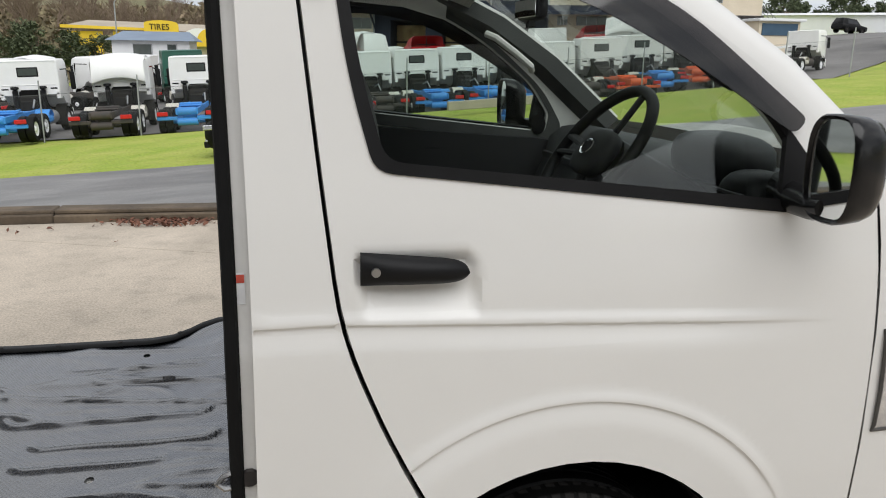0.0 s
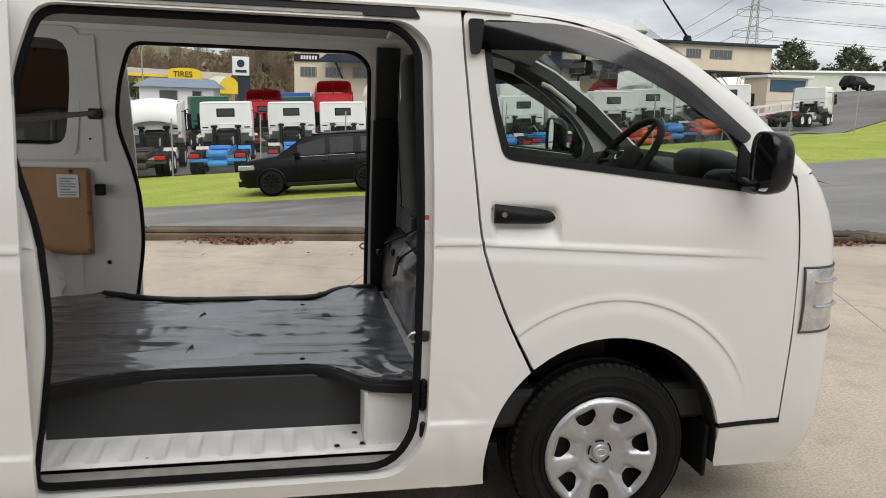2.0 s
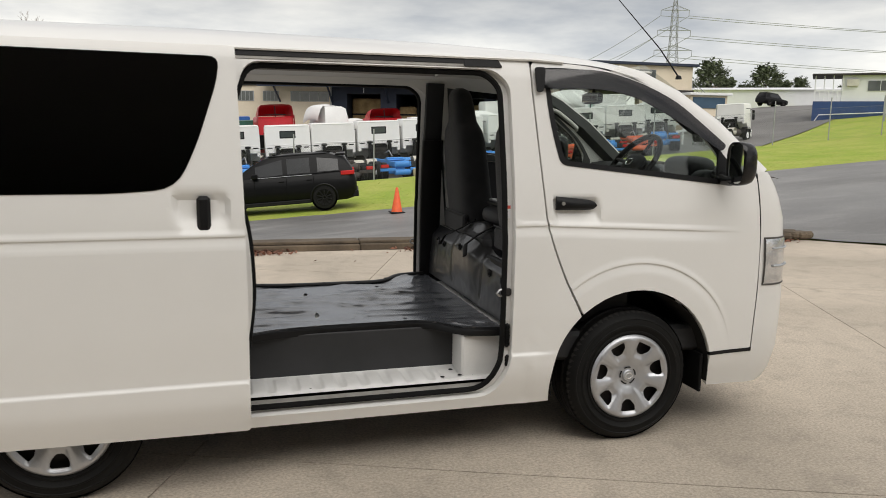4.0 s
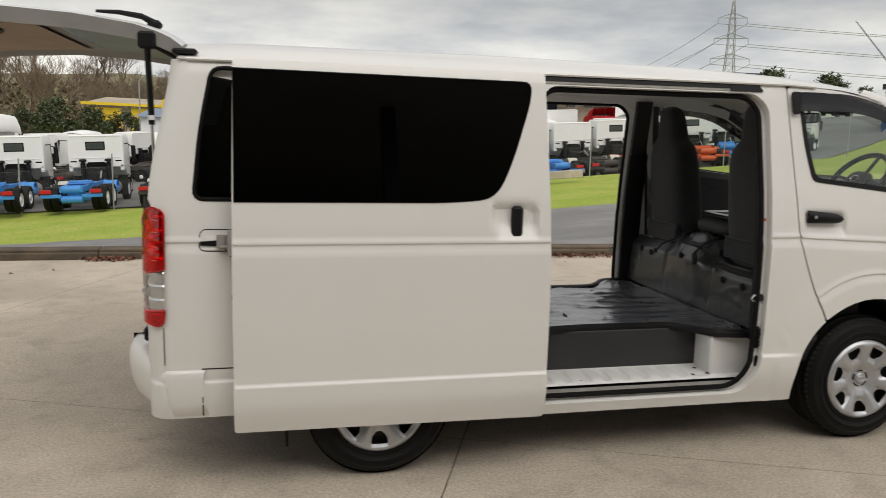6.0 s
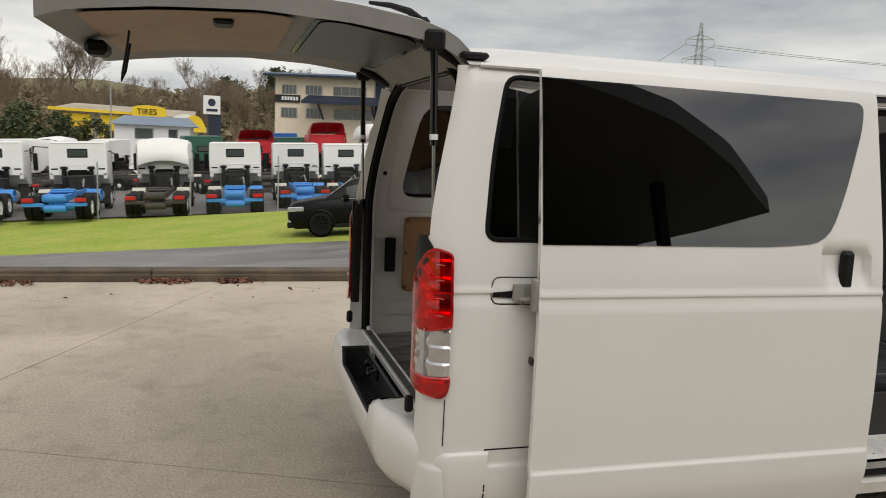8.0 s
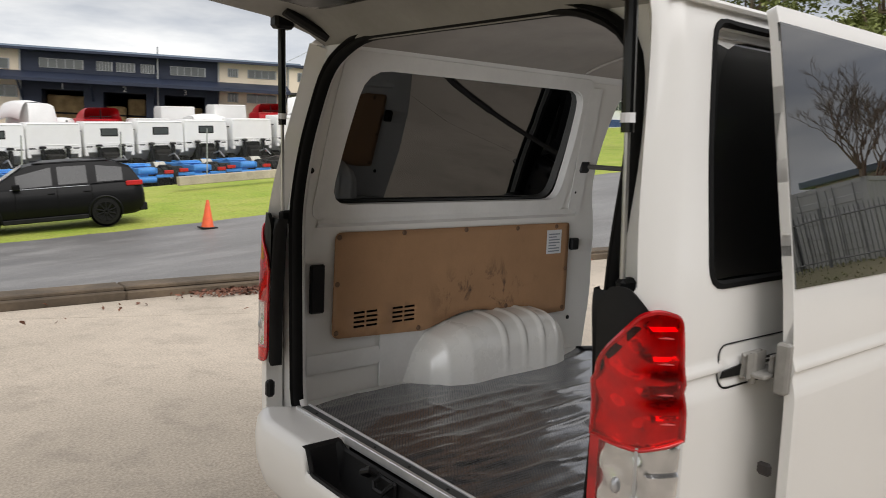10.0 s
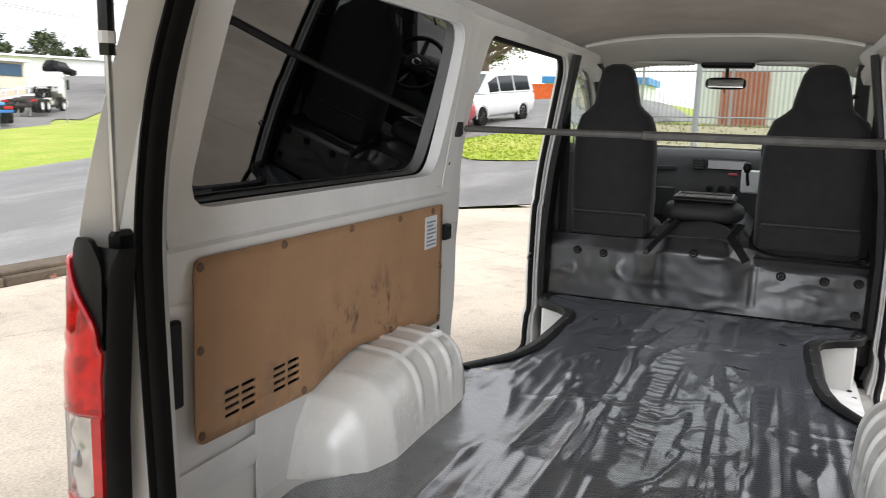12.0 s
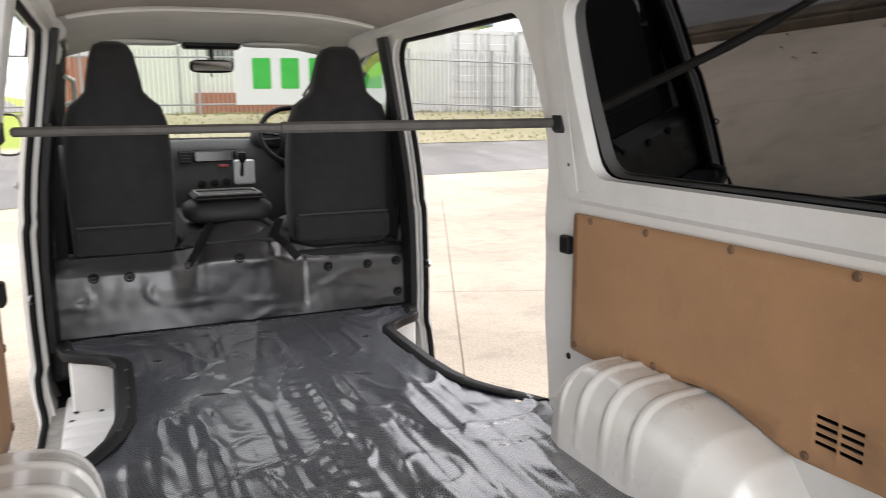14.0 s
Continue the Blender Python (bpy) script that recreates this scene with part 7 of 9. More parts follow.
# ---- vehicles ----
def car(name, label, cat, m, paint, L, H, W, wb, stations, hood, glassmat=CARGLASS, wheel_r=0.35, rim_mat=DARKMETAL, tub=None, extras=None):
    """A car along local x, nose at -x. stations: rows (x, belt height); hood: greenhouse rows (x, roof height), from windscreen base to tail."""
    ob = thing(name, label, cat, m=m)
    loops = []
    for x, zt, zb, wf in stations:
        w = W / 2 * wf
        loops.append([(x, s * w * k, z) for s, k, z in ((-1, 0.86, zb), (-1, 0.97, zb + 0.12), (-1, 1.0, (zb + zt) / 2), (-1, 0.985, zt - 0.10), (-1, 0.90, zt), (-1, 0.45, zt + 0.02), (1, 0.45, zt + 0.02), (1, 0.90, zt), (1, 0.985, zt - 0.10), (1, 1.0, (zb + zt) / 2), (1, 0.97, zb + 0.12), (1, 0.86, zb))])
    body = part("body", Geo().loft(loops), paint, ob, smooth=50)
    gh = []
    for x, zr, zb, wf in hood:
        w = W / 2 * wf
        d = max(0.004, zr - zb)
        gh.append([(x, s * k, z) for s, k, z in ((-1, w, zb), (-1, w - 0.20 * d, zb + 0.80 * d), (-1, w - 0.34 * d, zr), (1, w - 0.34 * d, zr), (1, w - 0.20 * d, zb + 0.80 * d), (1, w, zb))])
    part("cabin", Geo().loft(gh), paint, ob, smooth=50)
    # side panes and screens
    for s in (-1, 1):
        for (xa, xb) in extras.get("panes", ()):
            pts = []
            for x in (xa, xb):
                zr = float(np.interp(x, [h[0] for h in hood], [h[1] for h in hood]))
                zb = float(np.interp(x, [h[0] for h in hood], [h[2] for h in hood]))
                w = W / 2 * float(np.interp(x, [h[0] for h in hood], [h[3] for h in hood]))
                d = zr - zb
                pts.append([(x, s * (w - 0.2 * d * 0.07 / 0.8 + 0.008), zb + 0.06 * d), (x, s * (w - 0.20 * d + 0.008), zb + 0.80 * d)])
            part("side_window", Geo().add(pts[0] + pts[1], [(0, 1, 3, 2)]), CARPANE, ob, "dark side window", 0)
        for x in (-wb / 2 + extras.get("shift", 0), wb / 2 + extras.get("shift", 0)):
            mm_ = pose(x, s * (W / 2 - 0.11), wheel_r, 0, 0, 0 if s < 0 else 180)
            wh = part("wheel", Geo().lathe([(0.02, 0.10), (wheel_r * 0.66, 0.10), (wheel_r * 0.95, 0.10), (wheel_r, 0.06), (wheel_r, -0.08), (wheel_r * 0.95, -0.115), (wheel_r * 0.70, -0.12), (wheel_r * 0.68, -0.09), (0.02, -0.06)], 28, mm_), TYRE, ob)
            spk = Geo()
            for k in range(10):
                a = 2 * math.pi * k / 10
                spk.box(-0.018, 0.018, -0.118, -0.085, 0.03, wheel_r * 0.68, 0.006, mm_ @ Matrix.Rotation(a, 4, "Y"))
            part("rim", spk, rim_mat, wh)
            part("arch", Geo().lathe([(wheel_r * 1.12, -0.112), (wheel_r * 1.12, 0.1), (0.02, 0.1)], 24, mm_), CHASSIS, ob)
            part("arch_lip", Geo().tube([tuple(mm_ @ Vector((wheel_r * 1.14 * math.cos(k * math.pi / 14), -0.108, wheel_r * 1.14 * math.sin(k * math.pi / 14)))) for k in range(-1, 16)], 0.028, 6), paint, ob)
    zw = hood[0][2]
    x0, x1 = extras["screen"]
    zt = float(np.interp(x1, [h[0] for h in hood], [h[1] for h in hood]))
    part("windscreen", Geo().add([(x0, -W * 0.40, zw + 0.03), (x0, W * 0.40, zw + 0.03), (x1 - 0.03, W * 0.33, zt - 0.01), (x1 - 0.03, -W * 0.33, zt - 0.01)], [(0, 1, 2, 3)], pose(-0.03, 0, 0.03)), WINDOWPANE, ob, "windscreen", 0)
    for key, mat_, boxes in extras.get("boxes", ()):
        for bx in boxes:
            part(key, Geo().box(*bx, 0.02), mat_, ob)
    return ob


car("suv", "black estate SUV with dark alloy wheels parked on the grass verge", "car", pose(0.15, 21.0, -1.165, 0, -4.9, -9.7), CARBLACK, 4.88, 1.70, 1.90, 2.84,
    [(-2.42, 0.74, 0.40, 0.70), (-2.36, 0.90, 0.27, 0.86), (-2.16, 1.00, 0.22, 0.95), (-1.42, 1.10, 0.22, 1.0), (-0.9, 1.13, 0.22, 1.0), (0.6, 1.11, 0.22, 1.0), (1.5, 1.14, 0.22, 1.0), (2.12, 1.15, 0.24, 0.975), (2.36, 1.08, 0.30, 0.92), (2.44, 0.85, 0.40, 0.82)],
    [(-1.22, 1.10, 1.06, 0.93), (-0.75, 1.42, 1.08, 0.935), (-0.35, 1.64, 1.09, 0.935), (0.1, 1.72, 1.10, 0.935), (0.9, 1.73, 1.11, 0.935), (1.7, 1.67, 1.13, 0.93), (2.12, 1.52, 1.13, 0.92), (2.34, 1.16, 1.12, 0.90)],
    extras=dict(panes=((-0.60, 0.22), (0.36, 1.05), (1.28, 1.92)), screen=(-1.20, -0.36), shift=0.0, boxes=(
        ("tail_light", LAMPRED, ((1.98, 2.40, -0.955, -0.70, 1.00, 1.13), (1.98, 2.40, 0.70, 0.955, 1.00, 1.13))),
        ("headlight", CLEARLENS, ((-2.38, -1.90, -0.93, -0.60, 0.76, 0.90), (-2.38, -1.90, 0.60, 0.93, 0.76, 0.90))),
        ("chrome_strip", SILVER, ((-0.75, 1.1, -0.905, -0.885, 1.07, 1.09),)),
        ("door_mirror", CARBLACK, ((-0.70, -0.52, -1.10, -0.92, 1.08, 1.22), (-0.70, -0.52, 0.92, 1.10, 1.08, 1.22))),
        ("roof_rail", BLACK, ((-0.2, 1.7, -0.72, -0.68, 1.68, 1.72), (-0.2, 1.7, 0.68, 0.72, 1.68, 1.72))),
        ("door_handle", CARBLACK, ((0.08, 0.26, -0.975, -0.945, 0.92, 0.95), (0.92, 1.10, -0.975, -0.945, 0.92, 0.95))),
        ("door_seam", SEAL, ((-0.66, -0.648, -0.958, -0.93, 0.38, 1.04), (0.31, 0.322, -0.958, -0.93, 0.36, 1.06), (1.13, 1.142, -0.958, -0.93, 0.60, 1.08))),
        ("bumper", BLACK, ((-2.44, -2.25, -0.80, 0.80, 0.26, 0.44), (2.28, 2.48, -0.84, 0.84, 0.30, 0.50))),
        ("grille", BLACK, ((-2.44, -2.36, -0.45, 0.45, 0.58, 0.76),)),
        ("fog_lamp", CLEARLENS, ((-2.40, -2.30, -0.82, -0.68, 0.42, 0.50), (-2.40, -2.30, 0.68, 0.82, 0.42, 0.50))),
        ("sill", BLACK, ((-1.0, 1.0, -0.962, -0.90, 0.22, 0.34),)),
        ("roof_spoiler", CARBLACK, ((1.85, 2.16, -0.62, 0.62, 1.60, 1.66),)))), wheel_r=0.36, rim_mat=BLACK)

# a red pick-up, a white van and a white car up the side road
car("pickup", "red double-cab pickup with black bull bar on the road", "pickup", pose(19.0, 10.4, terrain(19.0, 10.4) + 0.02, 0, -3, -6) @ Matrix.Scale(0.9, 4), CARRED, 5.0, 1.75, 1.75, 2.9,
    [(-2.40, 0.70, 0.50, 0.80), (-2.35, 0.90, 0.42, 0.92), (-1.9, 1.02, 0.40, 0.98), (-1.0, 1.08, 0.40, 1.0), (2.35, 1.10, 0.45, 1.0), (2.5, 1.08, 0.50, 0.98)],
    [(-1.05, 1.10, 1.07, 0.92), (-0.40, 1.68, 1.08, 0.93), (-0.1, 1.75, 1.08, 0.93), (0.75, 1.74, 1.08, 0.93), (0.92, 1.70, 1.08, 0.92), (1.02, 1.10, 1.08, 0.92)],
    extras=dict(panes=((-0.55, 0.10), (0.16, 0.82)), screen=(-1.0, -0.32), shift=0.05, boxes=(
        ("bull_bar", BLACK, ((-2.55, -2.46, -0.75, 0.75, 0.62, 0.69), (-2.55, -2.46, -0.70, -0.64, 0.5, 1.0), (-2.55, -2.46, 0.64, 0.70, 0.5, 1.0), (-2.55, -2.46, -0.70, 0.70, 0.95, 1.0))),
        ("headlight", CLEARLENS, ((-2.42, -2.30, -0.82, -0.55, 0.78, 0.92), (-2.42, -2.30, 0.55, 0.82, 0.78, 0.92))),
        ("grille", BLACK, ((-2.43, -2.36, -0.5, 0.5, 0.72, 0.92),)),
        ("snorkel", BLACK, ((-0.95, -0.85, 0.82, 0.92, 1.05, 1.85),)),
        ("door_mirror", BLACK, ((-0.62, -0.48, -1.02, -0.86, 1.10, 1.28), (-0.62, -0.48, 0.86, 1.02, 1.10, 1.28))))), wheel_r=0.38)
car("minibus", "white passenger van driving up the side road", "van", pose(24.4, 10.3, terrain(24.4, 10.3) + 0.02, 0, -4, -10), CARWHITE, 5.1, 1.95, 1.92, 3.2,
    [(-2.52, 0.70, 0.40, 0.80), (-2.45, 0.92, 0.30, 0.92), (-1.9, 1.10, 0.28, 0.98), (-1.2, 1.15, 0.28, 1.0), (2.4, 1.15, 0.30, 1.0), (2.52, 1.10, 0.40, 0.96)],
    [(-1.75, 1.17, 1.13, 0.94), (-0.85, 1.82, 1.15, 0.95), (-0.5, 1.92, 1.15, 0.95), (1.8, 1.94, 1.15, 0.95), (2.35, 1.88, 1.15, 0.94), (2.5, 1.15, 1.14, 0.93)],
    extras=dict(panes=((-1.1, -0.35), (-0.28, 0.85), (0.92, 2.2)), screen=(-1.7, -0.8), shift=-0.1, boxes=(
        ("headlight", CLEARLENS, ((-2.45, -2.2, -0.9, -0.6, 0.78, 0.95), (-2.45, -2.2, 0.6, 0.9, 0.78, 0.95))),
        ("grille", BLACK, ((-2.55, -2.46, -0.45, 0.45, 0.5, 0.75),)))))
car("hatchback", "white hatchback parked on the grass under the trees", "car", pose(36.5, 21.6, terrain(36.5, 21.6) + 0.02, 0, -3, -40), CARWHITE, 4.4, 1.45, 1.78, 2.6,
    [(-2.15, 0.55, 0.35, 0.75), (-2.08, 0.75, 0.26, 0.92), (-1.2, 0.90, 0.24, 1.0), (1.8, 0.98, 0.26, 1.0), (2.15, 0.9, 0.35, 0.9)],
    [(-1.05, 0.94, 0.90, 0.92), (-0.2, 1.36, 0.92, 0.92), (0.3, 1.44, 0.94, 0.92), (1.2, 1.40, 0.96, 0.92), (2.0, 1.0, 0.96, 0.88)],
    extras=dict(panes=((-0.5, 0.35), (0.4, 1.2)), screen=(-1.0, -0.15), shift=-0.05, boxes=()), wheel_r=0.33)
car("four_by_four", "dark four-wheel drive parked up the driveway", "car", pose(73.5, 89.0, terrain(73.5, 89.0) + 0.05, 0, -4, 190), CARBLACK, 4.7, 1.8, 1.85, 2.7,
    [(-2.3, 0.65, 0.42, 0.80), (-2.2, 0.95, 0.36, 0.95), (-1.0, 1.08, 0.36, 1.0), (2.2, 1.10, 0.36, 1.0), (2.3, 1.0, 0.42, 0.95)],
    [(-0.95, 1.10, 1.06, 0.92), (-0.3, 1.75, 1.08, 0.93), (1.9, 1.80, 1.08, 0.93), (2.25, 1.12, 1.08, 0.92)],
    extras=dict(panes=((-0.5, 0.4), (0.46, 1.3)), screen=(-0.9, -0.25), boxes=()), wheel_r=0.38)


def truck(label, cab, frame_mat, high=0.0, hood=False, window=True, tank=True, spoiler=0.0):
    """A tractor unit seen from behind: local +y is ahead, the cab's back wall stands at y = 0."""
    ob = thing("truck", label, "truck", "trucks parked in the yard")
    top = 3.10 + high
    loops = []
    for y, k, dz, zb in ((0.0, 0.975, -0.04, 1.62), (0.03, 0.992, -0.01, 1.60), (0.10, 1.0, 0, 1.56), (0.55, 1.0, 0.01, 1.50), (0.80, 1.0, 0.01, 1.22), (1.0, 1.0, 0.01, 1.08), (1.3, 1.0, 0.02, 1.02), (1.62, 0.97, -0.10, 1.02), (1.85, 0.90, -0.75, 1.05)):
        prof = [(-1.19, zb), (-1.22, zb + 0.10), (-1.23, 2.1), (-1.22, 2.62), (-1.19, top - 0.07), (-1.16, top - 0.02), (-1.10, top), (1.10, top), (1.16, top - 0.02), (1.19, top - 0.07), (1.22, 2.62), (1.23, 2.1), (1.22, zb + 0.10), (1.19, zb)]
        loops.append([(x * k, y, z + dz * (z > 2.3)) for x, z in prof])
    body = part("cab", Geo().loft(loops), cab, ob, smooth=40)
    # pressed lines and the edge of the rear wall
    part("roof_edge", Geo().tube([(-1.15, 0.02, top - 0.20), (-1.12, 0.0, top - 0.06), (1.12, 0.0, top - 0.06), (1.15, 0.02, top - 0.20)], 0.022, 5), cab, body)
    part("wall_rib", Geo().box(-1.08, 1.08, -0.016, 0.02, 2.02, 2.06, 0.008), cab, body)
    for s in (-1, 1):
        part("wall_slot", Geo().box(s * 0.98 - 0.15, s * 0.98 + 0.15, -0.012, 0.04, 1.84, 1.92, 0.02), SEAL, body)
        part("cab_corner", Geo().box(s * 1.12 - 0.085, s * 1.12 + 0.085, 0.0, 0.35, 1.42, 1.72, 0.03), cab, body)
    part("cut_out", Geo().loft([[(x, y, z) for x, z in ((-0.46, 1.60), (-0.44, 1.76), (-0.34, 1.84), (0.34, 1.84), (0.44, 1.76), (0.46, 1.60))] for y in (-0.014, 0.05)]), SEAL, body)
    if window:
        w = part("rear_window", Geo().box(-0.43, 0.43, -0.022, 0.03, 2.38, 2.79, 0.03), BLACK, ob, "small rear window in a black frame")
        part("pane", Geo().box(-0.38, 0.38, -0.028, 0.0, 2.43, 2.74, 0.02), WINDOWPANE, w)
    if hood:
        part("roof_fairing", Geo().loft([[(x, y, 3.05 + high + h + 0.14 * (1 - abs(x / 1.1) ** 2) * (1 if h > -0.5 else 1.6)) for x in [-1.12 + 2.24 * k / 10 for k in range(11)]] for y, h in ((-0.50, -1.02), (-0.54, -0.90), (-0.46, -0.55), (-0.30, -0.15), (-0.14, 0.05), (0.5, 0.12), (1.4, 0.0))], False, False), cab, ob, "curved white roof fairing", smooth=60)
        for s in (-1, 1):
            part("fairing_side", Geo().loft([[(s * 1.12, -0.50, z), (s * 1.17, -0.30, z), (s * 1.19, 0.0, z)] for z in (1.75, 2.2, 2.7, 2.95)], False, False), cab, ob)
    if spoiler:
        arch = [(-1.16, -0.10), (-1.14, 0.45), (-1.08, 0.82), (-0.92, 0.96), (-0.45, 1.0), (0.45, 1.0), (0.92, 0.96), (1.08, 0.82), (1.14, 0.45), (1.16, -0.10)]
        part("roof_spoiler", Geo().loft([[(x * w, y, top - 0.05 + z * h * spoiler) for x, z in arch] for y, h, w in ((-0.18, 1.0, 1.0), (0.0, 1.0, 1.0), (0.5, 0.86, 0.98), (1.0, 0.55, 0.94), (1.45, 0.12, 0.88))], False, False), cab, ob, "swept roof spoiler", smooth=60)
        part("spoiler_brace", Geo().box(-0.7, 0.7, 0.0, 0.06, top + 0.10, top + 0.16, 0.02).box(-0.03, 0.03, 0.0, 0.06, top, top + 0.8 * spoiler, 0.01), BLACK, ob)
        for s in (-1, 1):
            part("side_extender", Geo().loft([[(s * 1.21, 0.05, z), (s * 1.22, -0.22, z), (s * 1.20, -0.48 + k, z)] for z, k in ((1.30, 0.0), (2.0, 0.0), (2.8, 0.06), (top + 0.1, 0.22))], False, False), cab, ob)
    for s in (-1, 1):
        part("side_window", Geo().box(s * 1.20 - 0.02, s * 1.20 + 0.02, 0.35, 1.45, 1.95, 2.70, 0.02), GLOSSBLACK, ob)
        part("door_mirror", Geo().box(s * 1.42 - 0.10, s * 1.42 + 0.10, 1.40, 1.52, 1.75, 2.55, 0.04), BLACK, ob)
        part("mirror_arm", Geo().tube([(s * 1.18, 1.50, 2.6), (s * 1.42, 1.46, 2.5)], 0.025, 5), BLACK, ob)
    part("engine", Geo().box(-0.45, 0.45, -0.30, 1.6, 0.75, 1.62, 0.10).box(-0.36, 0.36, -0.42, -0.25, 0.95, 1.40, 0.06), CHASSIS, ob)
    for s in (-1, 1):
        part("air_intake", Geo().box(s * 0.56 - 0.10, s * 0.56 + 0.10, -0.26, -0.03, 0.95, 1.86, 0.06).box(s * 0.56 - 0.06, s * 0.56 + 0.06, -0.30, -0.10, 1.15, 1.70, 0.04), BLACK, ob)
        part("intake_cap", Geo().tube([(s * 0.56, -0.15, 1.86), (s * 0.56, -0.15, 1.90), (s * 0.56, -0.15, 1.985), (s * 0.56, -0.15, 2.0)], [0.09, 0.17, 0.15, 0.06], 10), BLACK, ob)
        part("rail", Geo().box(s * 0.40 - 0.04, s * 0.40 + 0.04, -5.0, 1.2, 0.80, 1.06, 0.02), frame_mat, ob)
        part("mudguard", Geo().loft([[(s * 0.78, 0.95 - 0.66 * math.cos(a), 0.52 + 0.66 * math.sin(a)), (s * 1.24, 0.95 - 0.66 * math.cos(a), 0.52 + 0.66 * math.sin(a))] for a in [math.pi * k / 10 for k in range(-1, 12)]], False, False), CHASSIS, ob)
        part("mud_flap", Geo().box(s * 1.0 - 0.24, s * 1.0 + 0.24, 0.24, 0.27, 0.30, 0.62), CHASSIS, ob)
        part("side_step", Geo().box(s * 1.10 - 0.12, s * 1.10 + 0.12, 1.55, 1.80, 0.35, 0.95, 0.05), cab, ob)
        fw = part("wheel", Geo().lathe([(0.02, 0.1), (0.3, 0.14), (0.47, 0.15), (0.5, 0.1), (0.5, -0.1), (0.47, -0.15), (0.3, -0.14), (0.27, -0.04), (0.02, -0.02)], 20, pose(s * 1.05, 0.95, 0.5, 0, 0, 90)), TYRE, ob)
        part("hub", Geo().lathe([(0.02, 0.165), (0.12, 0.16), (0.22, 0.10), (0.28, 0.135)], 16, pose(s * 1.05, 0.95, 0.5, 0, 0, -90 if s > 0 else 90)), SIGNWHITE, fw)
        for y in (-2.7, -4.05):
            wh = part("wheel", Geo().lathe([(0.02, 0.2), (0.3, 0.28), (0.47, 0.29), (0.5, 0.24), (0.5, 0.03), (0.44, 0.0), (0.5, -0.03), (0.5, -0.24), (0.47, -0.29), (0.3, -0.28), (0.2, -0.1), (0.02, -0.08)], 20, pose(s * 0.93, y, 0.5, 0, 0, 90)), TYRE, ob)
            part("hub", Geo().lathe([(0.02, 0.30), (0.10, 0.29), (0.16, 0.16), (0.28, 0.275)], 16, pose(s * 0.93, y, 0.5, 0, 0, -90 if s > 0 else 90)), SIGNWHITE, wh)
        g_ = Geo().loft([[(s * 0.66, -1.85 - 0.32 * math.cos(a) * 1.1, 0.80 + 0.30 * math.sin(a)), (s * 1.22, -1.85 - 0.32 * math.cos(a) * 1.1, 0.80 + 0.30 * math.sin(a))] for a in [math.pi * k / 8 for k in range(9)]], False, False)
        part("guard", g_.box(s * 0.94 - 0.28, s * 0.94 + 0.28, -2.1, -1.5, 0.55, 0.85, 0.08), GUARDCREAM if s < 0 or frame_mat is FRAMEBLACK else frame_mat, ob)
        lamp = part("tail_light", Geo().box(s * 0.95 - 0.21, s * 0.95 + 0.21, -5.08, -4.98, 0.78, 0.94, 0.02), LAMPRED, ob)
        part("light_beam", Geo().box(s * 0.78 - 0.40, s * 0.78 + 0.40, -5.0, -4.9, 0.60, 0.74, 0.02), frame_mat, ob)
    for y in (-0.9, -2.1, -3.4, -4.85):
        part("cross_member", Geo().box(-0.42, 0.42, y - 0.06, y + 0.06, 0.82, 1.0, 0.02), frame_mat, ob)
    part("coupling_plate", Geo().box(-0.46, 0.46, -3.75, -2.85, 1.06, 1.12, 0.02).box(-0.46, 0.46, -3.45, -3.2, 1.10, 1.20, 0.03).box(-0.40, 0.40, -3.6, -3.0, 1.0, 1.07), frame_mat, ob)
    part("air_line", Geo().tube([(0.15, -0.25, 1.25), (0.35, -0.8, 1.45), (0.40, -1.3, 1.15)], 0.035, 6), GALV, ob)
    part("axle_casing", Geo().tube([(-0.9, -2.7, 0.5), (0.9, -2.7, 0.5)], 0.12, 10).tube([(-0.9, -4.05, 0.5), (0.9, -4.05, 0.5)], 0.12, 10).box(-0.25, 0.25, -4.4, -3.7, 0.45, 0.85, 0.08), frame_mat, ob)
    if tank:
        part("air_tank", Geo().tube([(-0.36, -4.80, 0.92), (0.36, -4.80, 0.92)], 0.17, 12), frame_mat, ob)
        part("air_tank", Geo().tube([(-0.40, -4.86, 0.52), (0.40, -4.86, 0.52)], 0.15, 12), frame_mat, ob)
        part("fuel_tank", Geo().tube([(0.78, -1.45, 0.70), (0.78, -0.15, 0.70)], 0.30, 14).tube([(-0.78, -1.45, 0.70), (-0.78, -0.15, 0.70)], 0.30, 14), FRAMEBLACK if frame_mat is FRAMEBLACK else GALV, ob)
    return ob


